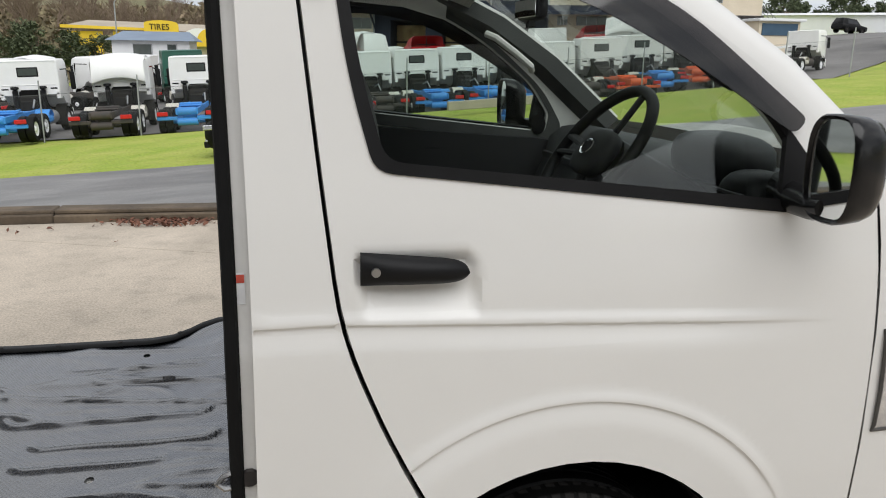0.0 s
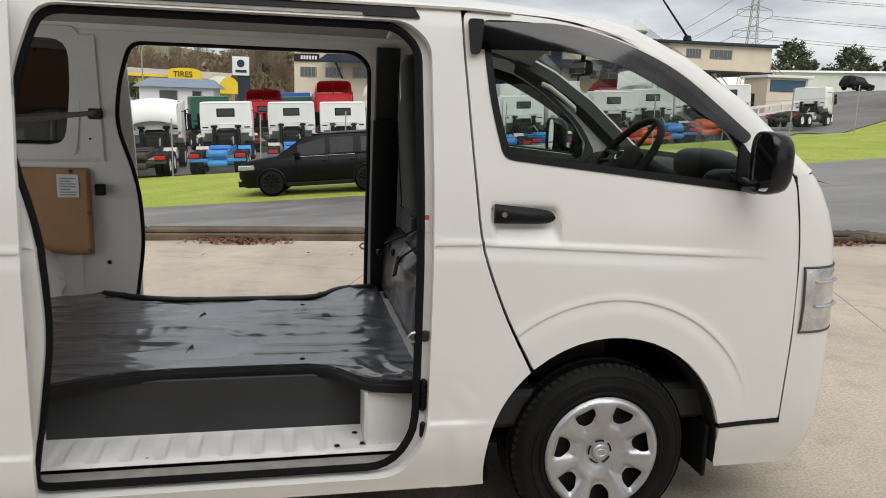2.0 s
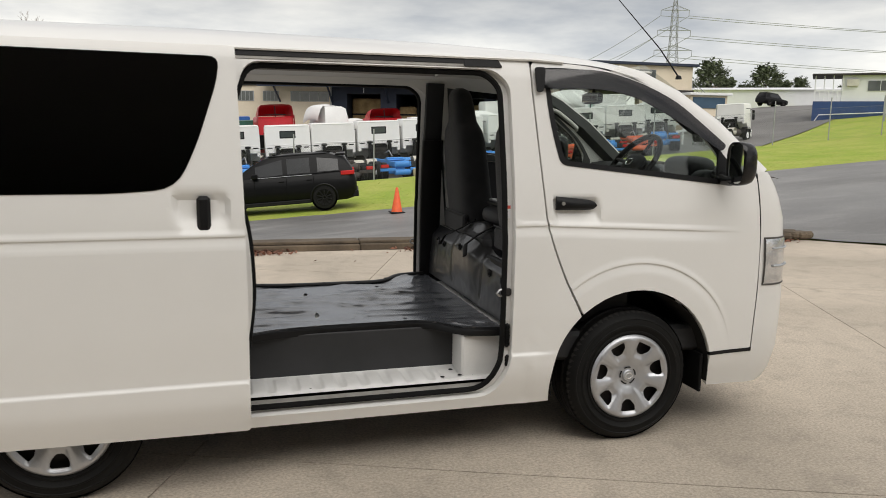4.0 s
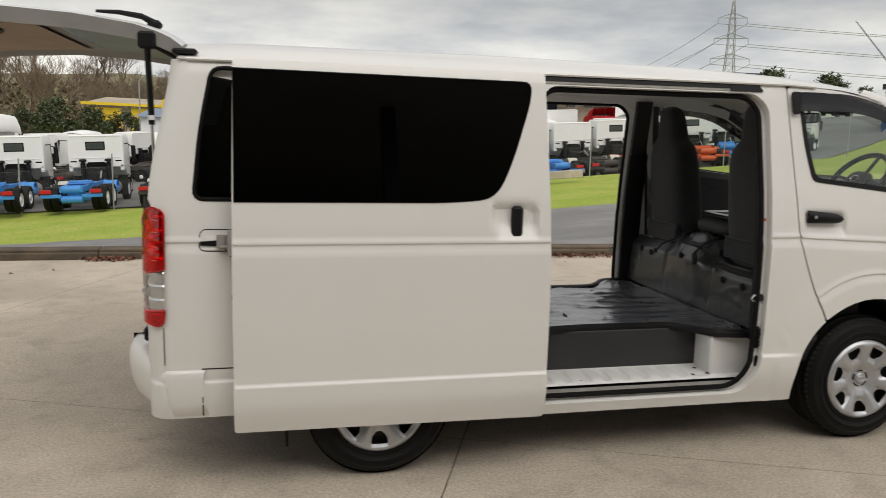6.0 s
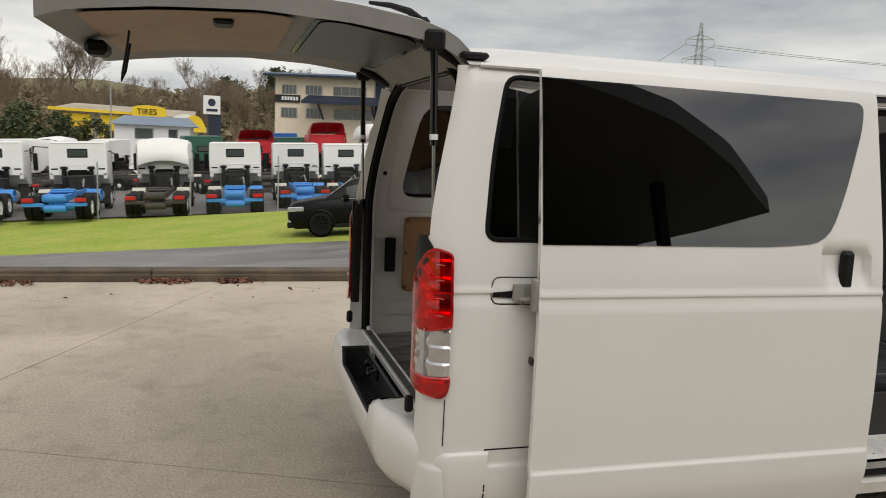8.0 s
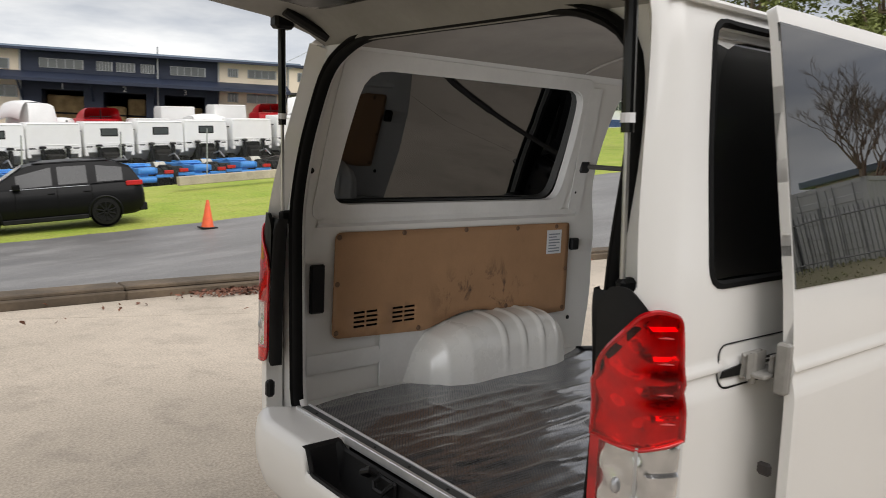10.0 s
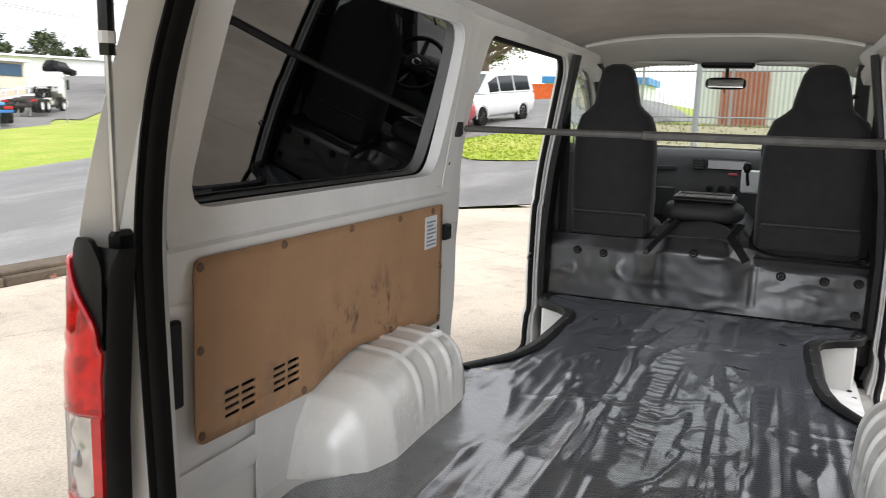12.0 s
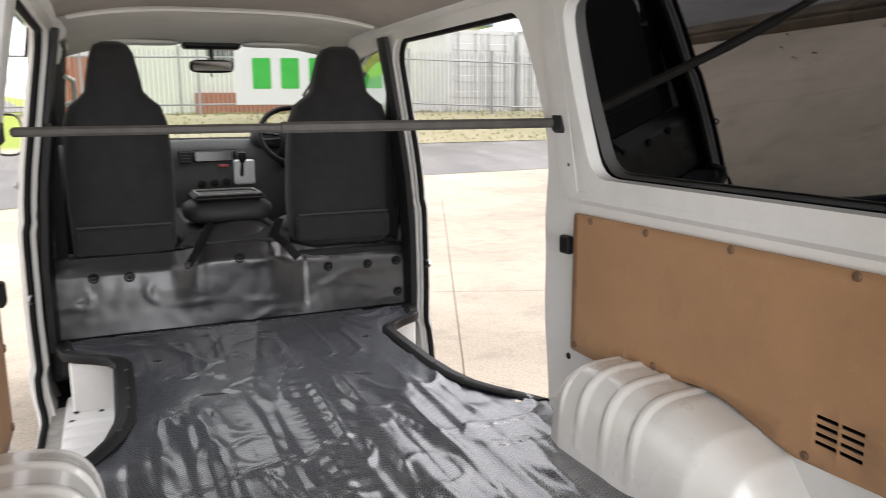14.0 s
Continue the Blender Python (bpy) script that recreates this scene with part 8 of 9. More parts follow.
GUARDCREAM = material("guard_cream", (0.62, 0.60, 0.52), (0.50, 0.48, 0.42), 2, 0.5, 0.65)
FRAMEBLACK = material("frame_black", (0.03, 0.03, 0.03), (0.07, 0.055, 0.045), 2, 0.6, 0.8)
base = {
    "blue": truck("white truck cab and bare blue chassis facing away", TWHITE, TBLUE),
    "hood": truck("white truck with curved roof fairing and black chassis", TWHITE, FRAMEBLACK, hood=True, window=False),
    "plain": truck("white truck cab without rear window, black chassis", TWHITE, FRAMEBLACK, window=False),
    "orange": truck("white truck cab and bare orange chassis", TWHITE, TORANGE),
    "tall": truck("tall white sleeper cab truck", TWHITE, FRAMEBLACK, high=0.75, window=False),
    "red": truck("red truck cab with swept roof spoiler", TRED, FRAMEBLACK, high=0.50, spoiler=0.85),
    "low_red": truck("red day-cab truck parked in the second row", TRED, FRAMEBLACK, high=0.05, spoiler=0.75),
    "twin": truck("white high-roof truck with curved fairing", TWHITE, FRAMEBLACK, high=1.05, hood=True),
    "green": truck("dark green truck cab", TGREEN, FRAMEBLACK, high=0.3),
    "navy": truck("bright blue truck cab", TNAVY, FRAMEBLACK, high=0.6, window=False),
}
used = set()


def park(kind, x, y, turn=0, dz=0.0):
    m = pose(x, y, yard_z(x) + dz + 0.004, 0, -2.5, turn)
    if kind in used:
        return copy_thing(base[kind], m)
    used.add(kind)
    base[kind].matrix_world = m
    return base[kind]


for kind, x, y in (("blue", -17.6, 35), ("blue", -14.0, 35), ("blue", -10.55, 35), ("hood", -6.93, 35.6), ("blue", -3.70, 36.2), ("blue", -0.55, 39.0), ("blue", 2.16, 39.2), ("plain", 4.67, 39.3), ("blue", 7.25, 39.4), ("blue", 9.85, 39.5), ("blue", 12.35, 39.6), ("plain", 15.0, 39.5), ("orange", 17.6, 39.2)):
    park(kind, x, y, rnd.uniform(-2, 2))
for kind, x, y, a in (("blue", 20.4, 40.0, -12), ("orange", 23.4, 40.5, -20), ("blue", 26.6, 42.0, -30), ("tall", -23.0, 46.0, 8), ("twin", -18.0, 46.5, 60), ("plain", -16.3, 51.0, 35), ("hood", -14.0, 51.0, 70), ("tall", -20.5, 55.0, 20), ("plain", -11.4, 56.0, 60), ("plain", -8.6, 58.0, 75), ("green", -5.5, 49.0, 14), ("low_red", -2.2, 50.5, 6), ("navy", -0.1, 57.0, 0), ("green", 0.2, 50.5, 0), ("red", 2.3, 48.5, 8), ("twin", 5.2, 50.5, -70), ("low_red", 10.0, 50.5, 10), ("hood", 7.6, 52.0, -60), ("plain", 13.0, 50.0, 0), ("tall", 15.9, 53.0, 0), ("hood", 17.0, 50.5, 0), ("tall", 19.1, 51.5, 0), ("plain", 20.4, 46.0, -30), ("twin", 22.3, 46.5, -35), ("plain", 24.4, 44.8, -60), ("tall", 27.5, 50.0, -20), ("hood", -26.0, 40.0, 0), ("plain", -24.0, 60.0, 30), ("low_red", 24.5, 56.0, 0)):
    park(kind, x, y, a)
park("plain", 39.6, 52.0, -58)


# chain-link fence along the yard
fence = thing("chain_link_fence", "grey chain-link fence on steel posts along the yard", "fence")
FX = [-31 + 3.62 * k for k in range(20)]
for x in FX:
    part("post", Geo().tube([(x, 31.2, terrain(x, 31.2) - 0.1), (x, 31.2, terrain(x, 31.2) + 2.35)], 0.03, 8), GALV, fence)
wire = Geo()
for a in range(len(FX) - 1):
    xa, xb = FX[a], FX[a + 1]
    za, zb = terrain(xa, 31.2), terrain(xb, 31.2)
    zl = lambda x: za + (zb - za) * (x - xa) / (xb - xa)
    k = xa - 1.8
    t = 0.0022
    while k < xb:
        for d in (1, -1):
            pts = []
            for s in (0.0, 1.0):
                x = k + 1.8 * s if d > 0 else k + 1.8 * (1 - s)
                pts.append((x, s))
            (x0, s0), (x1, s1) = pts
            lo, hi = max(xa, min(x0, x1)), min(xb, max(x0, x1))
            if hi - lo > 0.02:
                f = lambda x: 1.8 * (s0 + (s1 - s0) * (x - x0) / (x1 - x0))
                wire.add([(lo, 31.2, zl(lo) + f(lo) - t), (hi, 31.2, zl(hi) + f(hi) - t), (hi, 31.2, zl(hi) + f(hi) + t), (lo, 31.2, zl(lo) + f(lo) + t)], [(0, 1, 2, 3)])
        k += 0.11
    wire.tube([(xa, 31.2, za + 1.8), (xb, 31.2, zb + 1.8)], 0.006, 4)
part("mesh_wire", wire, material("dull_wire", (0.20, 0.205, 0.21), (0.15, 0.155, 0.16), 2, 0.6, 0.7, metal=0.3), fence, "woven wire mesh", 0, False)


# ---- buildings ----
def windows(parent, xs, y, z0, z1, panes, m=None, frame_mat=None):
    for x0, x1 in xs:
        w = part("window", Geo().box(x0, x1, y - 0.06, y + 0.10, z0, z1, 0.02, m), frame_mat or GALV, parent)
        n = panes
        for k in range(n):
            a = x0 + 0.05 + (x1 - x0 - 0.1) * k / n
            b = x0 + 0.05 + (x1 - x0 - 0.1) * (k + 1) / n - 0.05
            part("pane", Geo().box(a, b, y - 0.075, y - 0.05, z0 + 0.05, z1 - 0.05, 0.0, m), WINDOWPANE, w)


wh = thing("workshop_building", "long two-storey beige and navy workshop with roller doors", "building", m=pose(8.4, 66.0, 0, 0, 0, -20))
part("wall", Geo().box(-9.0, 0.0, 0, 18, -4, 7.15), BEIGE, wh, "beige rendered wall")
part("wall", Geo().box(14.6, 20.4, 0, 18, -4, 7.15), BEIGE, wh, "beige rendered wall")
part("wall", Geo().box(0.0, 14.6, 0.05, 18, 4.25, 7.15), NAVY, wh, "navy clad wall above the bays")
for x0, x1 in ((0.0, 1.4), (4.4, 5.8), (9.0, 10.4), (13.55, 14.6)):
    part("pier", Geo().box(x0, x1, 0.05, 18, -4, 4.25), NAVY, wh, "navy pier between bays")
# near-black wall and floor: the shade inside the bays is put into their colour
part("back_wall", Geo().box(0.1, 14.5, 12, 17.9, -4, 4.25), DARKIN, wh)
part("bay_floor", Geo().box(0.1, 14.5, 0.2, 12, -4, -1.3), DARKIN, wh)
for x0, x1, y0, z1 in ((1.5, 4.3, 2.2, 3.9), (5.9, 7.4, 1.6, 3.2), (7.5, 8.9, 2.6, 3.9), (10.6, 12.0, 3.0, 2.6), (12.2, 13.4, 2.0, 3.4)):
    goods = part("crate", Geo().box(x0, x1, y0, y0 + 1, -1.3, z1, 0.1), TIMBERIN, wh, "stacked goods inside the bay")
    for k in range(3):
        part("strap", Geo().box(x0 - 0.02, x1 + 0.02, y0 - 0.03, y0 + 0.02, 0.2 + 1.1 * k, 0.35 + 1.1 * k), BLACK, goods)
part("roof", Geo().add([(-9.8, -1.0, 7.15), (21.2, -1.0, 7.15), (21.2, 19, 8.0), (-9.8, 19, 8.0), (-9.8, -1.0, 7.38), (21.2, -1.0, 7.38), (21.2, 19, 8.2), (-9.8, 19, 8.2)], [(0, 1, 2, 3), (4, 5, 6, 7), (0, 1, 5, 4), (1, 2, 6, 5), (3, 0, 4, 7)]), ROOFGREY, wh, "blue grey sheet roof")
part("fascia", Geo().box(-9.85, 21.25, -1.06, -0.99, 7.05, 7.24, 0.01), NAVY, wh)
part("canopy", Geo().add([(-6.0, -2.4, 4.95), (20.2, -2.4, 4.95), (20.2, 0, 5.55), (-6.0, 0, 5.55), (-6.0, -2.4, 4.70), (20.2, -2.4, 4.70), (20.2, 0, 5.25), (-6.0, 0, 5.25)], [(0, 1, 2, 3), (4, 5, 6, 7), (0, 1, 5, 4), (1, 2, 6, 5), (0, 3, 7, 4)]), NAVY, wh, "navy canopy over the bays")
for x in (-4.6, 0.1, 5.1, 9.7, 14.5, 20.0):
    part("canopy_brace", Geo().tube([(x, -2.1, 4.72), (x, 0, 3.5)], 0.09, 6), NAVY, wh)
windows(wh, ((-8.4, -7.0), (-6.25, -4.7), (-3.75, -0.7)), 0, 5.6, 6.4, 4)
windows(wh, ((-8.45, -6.95), (-6.15, -4.7), (-3.65, -0.2)), 0, 3.5, 4.4, 4)
windows(wh, ((1.3, 4.45), (5.35, 6.55), (6.8, 8.2), (8.6, 9.65), (10.85, 13.6)), 0.05, 5.85, 6.6, 5)
windows(wh, ((15.35, 16.2), (16.95, 19.3)), 0, 6.0, 6.7, 4)
windows(wh, ((15.35, 16.2), (16.9, 19.4)), 0, 3.95, 4.7, 3)
board = part("sign_board", Geo().box(-9.0, -6.7, -0.16, -0.02, 4.85, 5.5, 0.02), GLOSSBLACK, wh, "black name board with white emblem bars")
for k in range(6):
    part("bar", Geo().box(-8.35 + 0.26 * k, -8.17 + 0.26 * k, -0.20, -0.15, 5.02, 5.34, 0.01), SIGNWHITE, board)
for k, x in enumerate((2.9, 7.4, 12.0)):
    num = bpy.data.curves.new("bay_number", "FONT")
    num.body = str(k + 1)
    num.size, num.extrude, num.align_x = 0.62, 0.02, "CENTER"
    nob = new("bay_number", num)
    nob.data.materials.append(SIGNWHITE)
    nob.parent = wh
    nob.matrix_local = pose(x, 0.02, 4.32, 90)
part("vent_stack", Geo().tube([(9.9, -0.3, 3.0), (9.9, -0.3, 8.0)], 0.07, 6).tube([(9.4, -0.3, 7.2), (10.4, -0.3, 7.2)], 0.05, 5), GALV, wh)
for x, d, z in ((0.0, 0.1, 7.15), (14.6, 0.1, 7.15), (20.3, 0.1, 7.15)):
    part("downpipe", Geo().tube([(x, -d, -1), (x, -d, z)], 0.07, 6), GALV, wh)

link = thing("raised_block", "beige raised office block on columns with strip windows", "building")
part("wall", Geo().box(33.0, 51.8, 76, 88, 6.0, 8.65), BEIGE, link)
part("roof", Geo().box(32.4, 52.3, 75.4, 88.6, 8.65, 8.95, 0.03), NAVY, link)
part("floor_edge", Geo().box(32.8, 52.0, 75.8, 88.2, 5.75, 6.0, 0.03), DARKMETAL, link)
windows(link, ((34.5, 36.6), (37.6, 39.8), (41.5, 43.3), (44.3, 47.0)), 76, 7.2, 8.2, 5)
stair = part("stair", Geo().add([(51.9, 76.2, 5.9), (51.9, 77.4, 5.9), (57.4, 77.4, 2.4), (57.4, 76.2, 2.4), (51.9, 76.2, 5.6), (51.9, 77.4, 5.6), (57.4, 77.4, 2.1), (57.4, 76.2, 2.1)], [(0, 1, 2, 3), (4, 5, 6, 7), (0, 3, 7, 4), (1, 2, 6, 5)]), GALV, link, "grey outside stair")
for k in range(9):
    part("baluster", Geo().tube([(52.0 + 0.66 * k, 76.2, 5.85 - 0.42 * k), (52.0 + 0.66 * k, 76.2, 6.95 - 0.42 * k)], 0.035, 5), GALV, stair)
part("handrail", Geo().tube([(52.0, 76.2, 6.95), (57.3, 76.2, 3.55)], 0.04, 5).tube([(52.0, 76.2, 6.4), (57.3, 76.2, 3.0)], 0.03, 5), GALV, stair)
for x in (33.5, 39.5, 45.5, 51.3):
    part("column", Geo().box(x - 0.22, x + 0.22, 76.5, 77, -2, 6.0), BEIGE, link)
    part("column", Geo().box(x - 0.22, x + 0.22, 87, 87.5, -2, 6.0), BEIGE, link)
for x in (34.0, 40.0, 46.0):
    part("brace", Geo().tube([(x, 76.8, 0.8), (x + 5.0, 76.8, 5.8)], 0.06, 5).tube([(x + 5.0, 76.8, 0.8), (x, 76.8, 5.8)], 0.06, 5).tube([(x, 76.8, 3.2), (x + 5.0, 76.8, 3.2)], 0.06, 5), GALV, link)
kiosk = thing("site_office", "small site office with green roof", "building")
part("wall", Geo().box(33.0, 37.2, 70, 74, -0.5, 3.0), BEIGE, kiosk)
part("roof", Geo().add([(32.6, 69.6, 3.0), (37.6, 69.6, 3.0), (36.8, 72, 4.3), (33.4, 72, 4.3), (32.6, 74.4, 3.0), (37.6, 74.4, 3.0)], [(0, 1, 2, 3), (3, 2, 5, 4), (0, 3, 4), (1, 5, 2)]), material("roof_green", (0.22, 0.32, 0.27), None, 1, 0.6), kiosk, "pale green hipped roof", 0)
windows(kiosk, ((34.0, 36.6),), 70, 1.5, 2.5, 3)
bshed = thing("blue_shed", "small blue grey shed behind the trucks", "building")
part("wall", Geo().box(45.0, 49.4, 66, 70, 0, 5.0), BEIGE, bshed)
part("door", Geo().box(45.3, 49.1, 65.9, 66.02, 3.7, 4.8, 0.02), material("shed_blue", (0.05, 0.10, 0.16), None, 1, 0.6), bshed, "dark blue shutter")
part("roof", Geo().box(44.7, 49.8, 65.6, 70.4, 5.0, 5.25, 0.03), SIGNWHITE, bshed)

whouse = thing("white_site_cabin", "white cabin on a blue base with balcony and railings", "building", m=pose(54.2, 55.7, 3.30, 0, 0, -42))
part("wall", Geo().box(0, 12, 0, 5, 1.0, 3.35), SIGNWHITE, whouse)
part("base", Geo().box(-2.4, 12, -0.2, 5, -2.5, 1.0), material("base_blue", (0.03, 0.07, 0.2), None, 1, 0.6), whouse, "dark blue base")
part("roof", Geo().box(-2.6, 12.4, -0.5, 5.4, 3.35, 3.52, 0.03), DARKMETAL, whouse)
windows(whouse, ((2.0, 4.2), (4.4, 6.4), (7.5, 9.5)), 0, 1.9, 2.9, 2, frame_mat=SIGNWHITE)
for k in range(7):
    part("baluster", Geo().tube([(-2.3 + 0.38 * k, -0.1, 1.0), (-2.3 + 0.38 * k, -0.1, 3.35 if k % 2 == 0 else 2.0)], 0.05, 6), SIGNWHITE, whouse)
part("rail", Geo().box(-2.4, 0, -0.15, -0.05, 1.90, 2.02).box(-2.4, 0, -0.15, -0.05, 1.40, 1.50), SIGNWHITE, whouse)
part("handrail", Geo().tube([(-2.2, -0.45, -0.9), (-1.8, -0.45, -0.25), (11, -0.45, 0.35)], 0.05, 6), SIGNWHITE, whouse)
part("air_unit", Geo().box(0.3, 1.3, -0.35, 0, 2.35, 3.0, 0.03), GUARDCREAM, whouse)
long_shed = thing("white_warehouse", "long low white warehouse on the skyline", "building", m=pose(76, 92, 5.0, 0, 0, -35))
part("wall", Geo().box(-12, 60, 0, 14, -4, 2.35), SIGNWHITE, long_shed)
part("roof", Geo().add([(-12.5, -0.5, 2.35), (60.5, -0.5, 2.35), (60.5, 7, 3.0), (-12.5, 7, 3.0), (-12.5, 14.5, 2.35), (60.5, 14.5, 2.35)], [(0, 1, 2, 3), (3, 2, 5, 4)]), SIGNWHITE, long_shed, "", 0)
white_rail = thing("white_rail_fence", "white painted rail fence by the yard ramp", "fence")
for k in range(5):
    part("post", Geo().box(33.5 + 1.0 * k - 0.06, 33.5 + 1.0 * k + 0.06, 51.0, 51.12, 0.3, 2.0 + 0.16 * k), SIGNWHITE, white_rail)
for z in (1.25, 1.85):
    part("rail", Geo().add([(33.3, 50.95, z - 0.09), (37.9, 50.95, z + 0.60), (37.9, 50.95, z + 0.78), (33.3, 50.95, z + 0.09), (33.3, 51.0, z - 0.09), (37.9, 51.0, z + 0.60), (37.9, 51.0, z + 0.78), (33.3, 51.0, z + 0.09)], [(0, 1, 2, 3), (4, 5, 6, 7), (0, 1, 5, 4), (3, 2, 6, 7)]), SIGNWHITE, white_rail, "", 0)

# yellow tyre workshop, grey shed and totem sign
ty = thing("tyre_shop", "yellow tyre workshop with a curved yellow front", "building")
TANROOF = material("tan_roof", (0.46, 0.40, 0.31), (0.38, 0.33, 0.26), 0.3, 0.7, 0.85)
part("wall", Geo().box(-28.5, -9.0, 122, 135, -2, 3.4), TANROOF, ty)
for x0, x1 in ((-28.3, -23.6), (-22.2, -19.0)):
    part("yellow_panel", Geo().box(x0, x1, 121.8, 122.05, -2, 3.9, 0.02), YELLOW, ty)
part("roof", Geo().add([(-29, 121, 4.5), (-9, 121, 4.0), (-9, 130, 5.3), (-27, 130, 5.7)], [(0, 1, 2, 3)]), TANROOF, ty, "pale tan sheet roof", 0)
part("fascia", Geo().add([(-29, 120.9, 4.3), (-17, 120.9, 4.1), (-17, 120.9, 4.45), (-29, 120.9, 4.75)], [(0, 1, 2, 3)]), YELLOW, ty, "", 0)
part("front_board", Geo().loft([[(x, y, z) for x, z in [(-17.6, 2.6), (-17.6, 5.1)] + [(-15.3 + 2.3 * math.cos(a), 5.1 + 0.45 * math.sin(a)) for a in [math.pi * (1 - k / 8) for k in range(9)]] + [(-12.9, 5.0), (-12.9, 2.6)]] for y in (119.6, 120.0)]), YELLOW, ty, "yellow name board")
part("dome", Geo().loft([[(x, 121 + 5 * t, 2.0 + 2.6 * math.sin(math.pi * k / 12)) for k, x in [(k, -10.2 - 2.9 * math.cos(math.pi * k / 12)) for k in range(13)]] for t in (0, 1)]), SIGNWHITE, ty)
part("dome_end", Geo().loft([[(x, 120.9 + 0.05 * t, 2.0 + 2.5 * math.sin(math.pi * k / 12)) for k, x in [(k, -9.0 - 1.7 * math.cos(math.pi * k / 12)) for k in range(13)]] for t in (0, 1)]), YELLOW, ty)
tx = bpy.data.curves.new("sign_text", "FONT")
tx.body = "TIRES"
tx.size, tx.extrude = 1.15, 0.02
tob = new("lettering", tx)
tob.data.materials.append(GLOSSBLACK)
tob.matrix_world = pose(-16.9, 119.5, 4.25, 90)
tob.parent = ty
shed = thing("grey_roofed_shed", "low white shed with a blue grey roof", "building")
part("wall", Geo().box(-14.4, -7.6, 76, 84, -2, 2.35), SIGNWHITE, shed)
part("roof", Geo().add([(-14.9, 75.4, 2.3), (-7.0, 75.4, 2.3), (-7.9, 80, 3.2), (-14.0, 80, 3.2), (-14.9, 84.6, 2.3), (-7.0, 84.6, 2.3)], [(0, 1, 2, 3), (3, 2, 5, 4), (0, 3, 4), (1, 5, 2)]), ROOFGREY, shed, "", 0)
windows(shed, ((-12.6, -10.9), (-9.6, -8.7)), 76, 1.0, 2.0, 1)
totem = thing("totem_sign", "white totem sign with dark emblem on a navy pillar", "sign")
part("pillar", Geo().box(-6.35, -4.9, 95.1, 95.6, -3, 4.2), NAVY, totem, "navy pillar")
part("board", Geo().box(-6.95, -5.0, 94.9, 95.3, 4.1, 6.3, 0.02), SIGNWHITE, totem, "white board")
part("emblem", Geo().lathe([(0, 0.05), (0.45, 0.05), (0.45, 0)], 20, pose(-5.97, 94.9, 5.5, 0, 0, 180)), NAVY, totem)
part("bar", Geo().box(-6.6, -5.3, 94.83, 94.9, 4.45, 4.75), NAVY, totem)


# ---- trees ----
def bare_tree(h, seed, spread=0.55, twigs=True):
    r = random.Random(seed)
    trunk, limbs = Geo(), Geo()

    def grow(p, d, length, rad, depth):
        q = p + d * length
        bend = Vector((r.uniform(-1, 1), r.uniform(-1, 1), r.uniform(-0.2, 0.6))) * 0.09 * length
        mid_ = (p + q) / 2 + bend
        (trunk if depth < 1 else limbs).tube([p, mid_, q], [rad, rad * 0.8, rad * 0.62], 6 if depth < 2 else 3)
        if depth >= 7:
            return
        for k in range(3 if depth < 3 else 2 + (r.random() < 0.55)):
            ax = Vector((r.uniform(-1, 1), r.uniform(-1, 1), r.uniform(-0.25, 0.4))).normalized()
            nd = (d * r.uniform(0.8, 1.2) + ax * spread * r.uniform(0.5, 1.2) + Vector((0, 0, 0.16))).normalized()
            grow(p.lerp(q, r.uniform(0.5, 1.0)), nd, length * r.uniform(0.64, 0.84), max(rad * 0.56, 0.011), depth + 1)

    grow(Vector((0, 0, -0.3)), Vector((0.03, 0.02, 1)).normalized(), h * 0.25, h * 0.015, 0)
    ob = thing("bare_tree", "leafless winter tree with fine brown twigs", "tree", "bare trees behind the yard")
    part("trunk", trunk, BARK, ob, "", 60, False)
    part("crown", limbs, BARK, ob, "fine bare branches", 0, False)
    return ob


def leafy_tree(h, seed, mat_, label, flat=0.7, spreadw=0.5, n=2600, leaf=0.28, name="evergreen_tree"):
    r = random.Random(seed)
    trunk, crown = Geo(), Geo()
    trunk.tube([(0, 0, -0.3), (0.1, 0.05, h * 0.3), (0.0, 0.15, h * 0.75)], [h * 0.035, h * 0.026, h * 0.008], 8)
    clumps = []
    for k in range(26):
        a, t = r.uniform(0, 6.28), r.random()
        rad = h * spreadw * math.sin(math.pi * (0.25 + 0.68 * t)) * r.uniform(0.45, 1.0)
        c = Vector((rad * math.cos(a), rad * math.sin(a), h * (0.36 + 0.58 * t)))
        clumps.append((c, h * r.uniform(0.09, 0.17)))
        trunk.tube([(0.05, 0.1, h * (0.2 + 0.45 * t)), tuple(c * 0.6 + Vector((0, 0, h * 0.08))), tuple(c)], [h * 0.012, h * 0.008, h * 0.004], 5)
    for k in range(n):
        c, rad = r.choice(clumps)
        d = Vector((r.gauss(0, 1), r.gauss(0, 1), r.gauss(0, flat * 0.7)))
        d = d.normalized() * rad * r.uniform(0.5, 1.12)
        s = leaf * r.uniform(0.6, 1.3)
        m = Matrix.Translation(c + d) @ Euler((r.uniform(-0.9, 0.9), r.uniform(-0.9, 0.9), r.uniform(0, 6.28))).to_matrix().to_4x4()
        crown.add([(-s, 0, 0), (0, -0.45 * s, 0.12 * s), (s, 0, 0), (0, 0.45 * s, 0.2 * s)], [(0, 1, 2, 3)], m)
    ob = thing(name, label, "tree")
    part("trunk", trunk, BARK, ob, "", 60, False)
    part("crown", crown, mat_, ob, "", 0, False)
    return ob


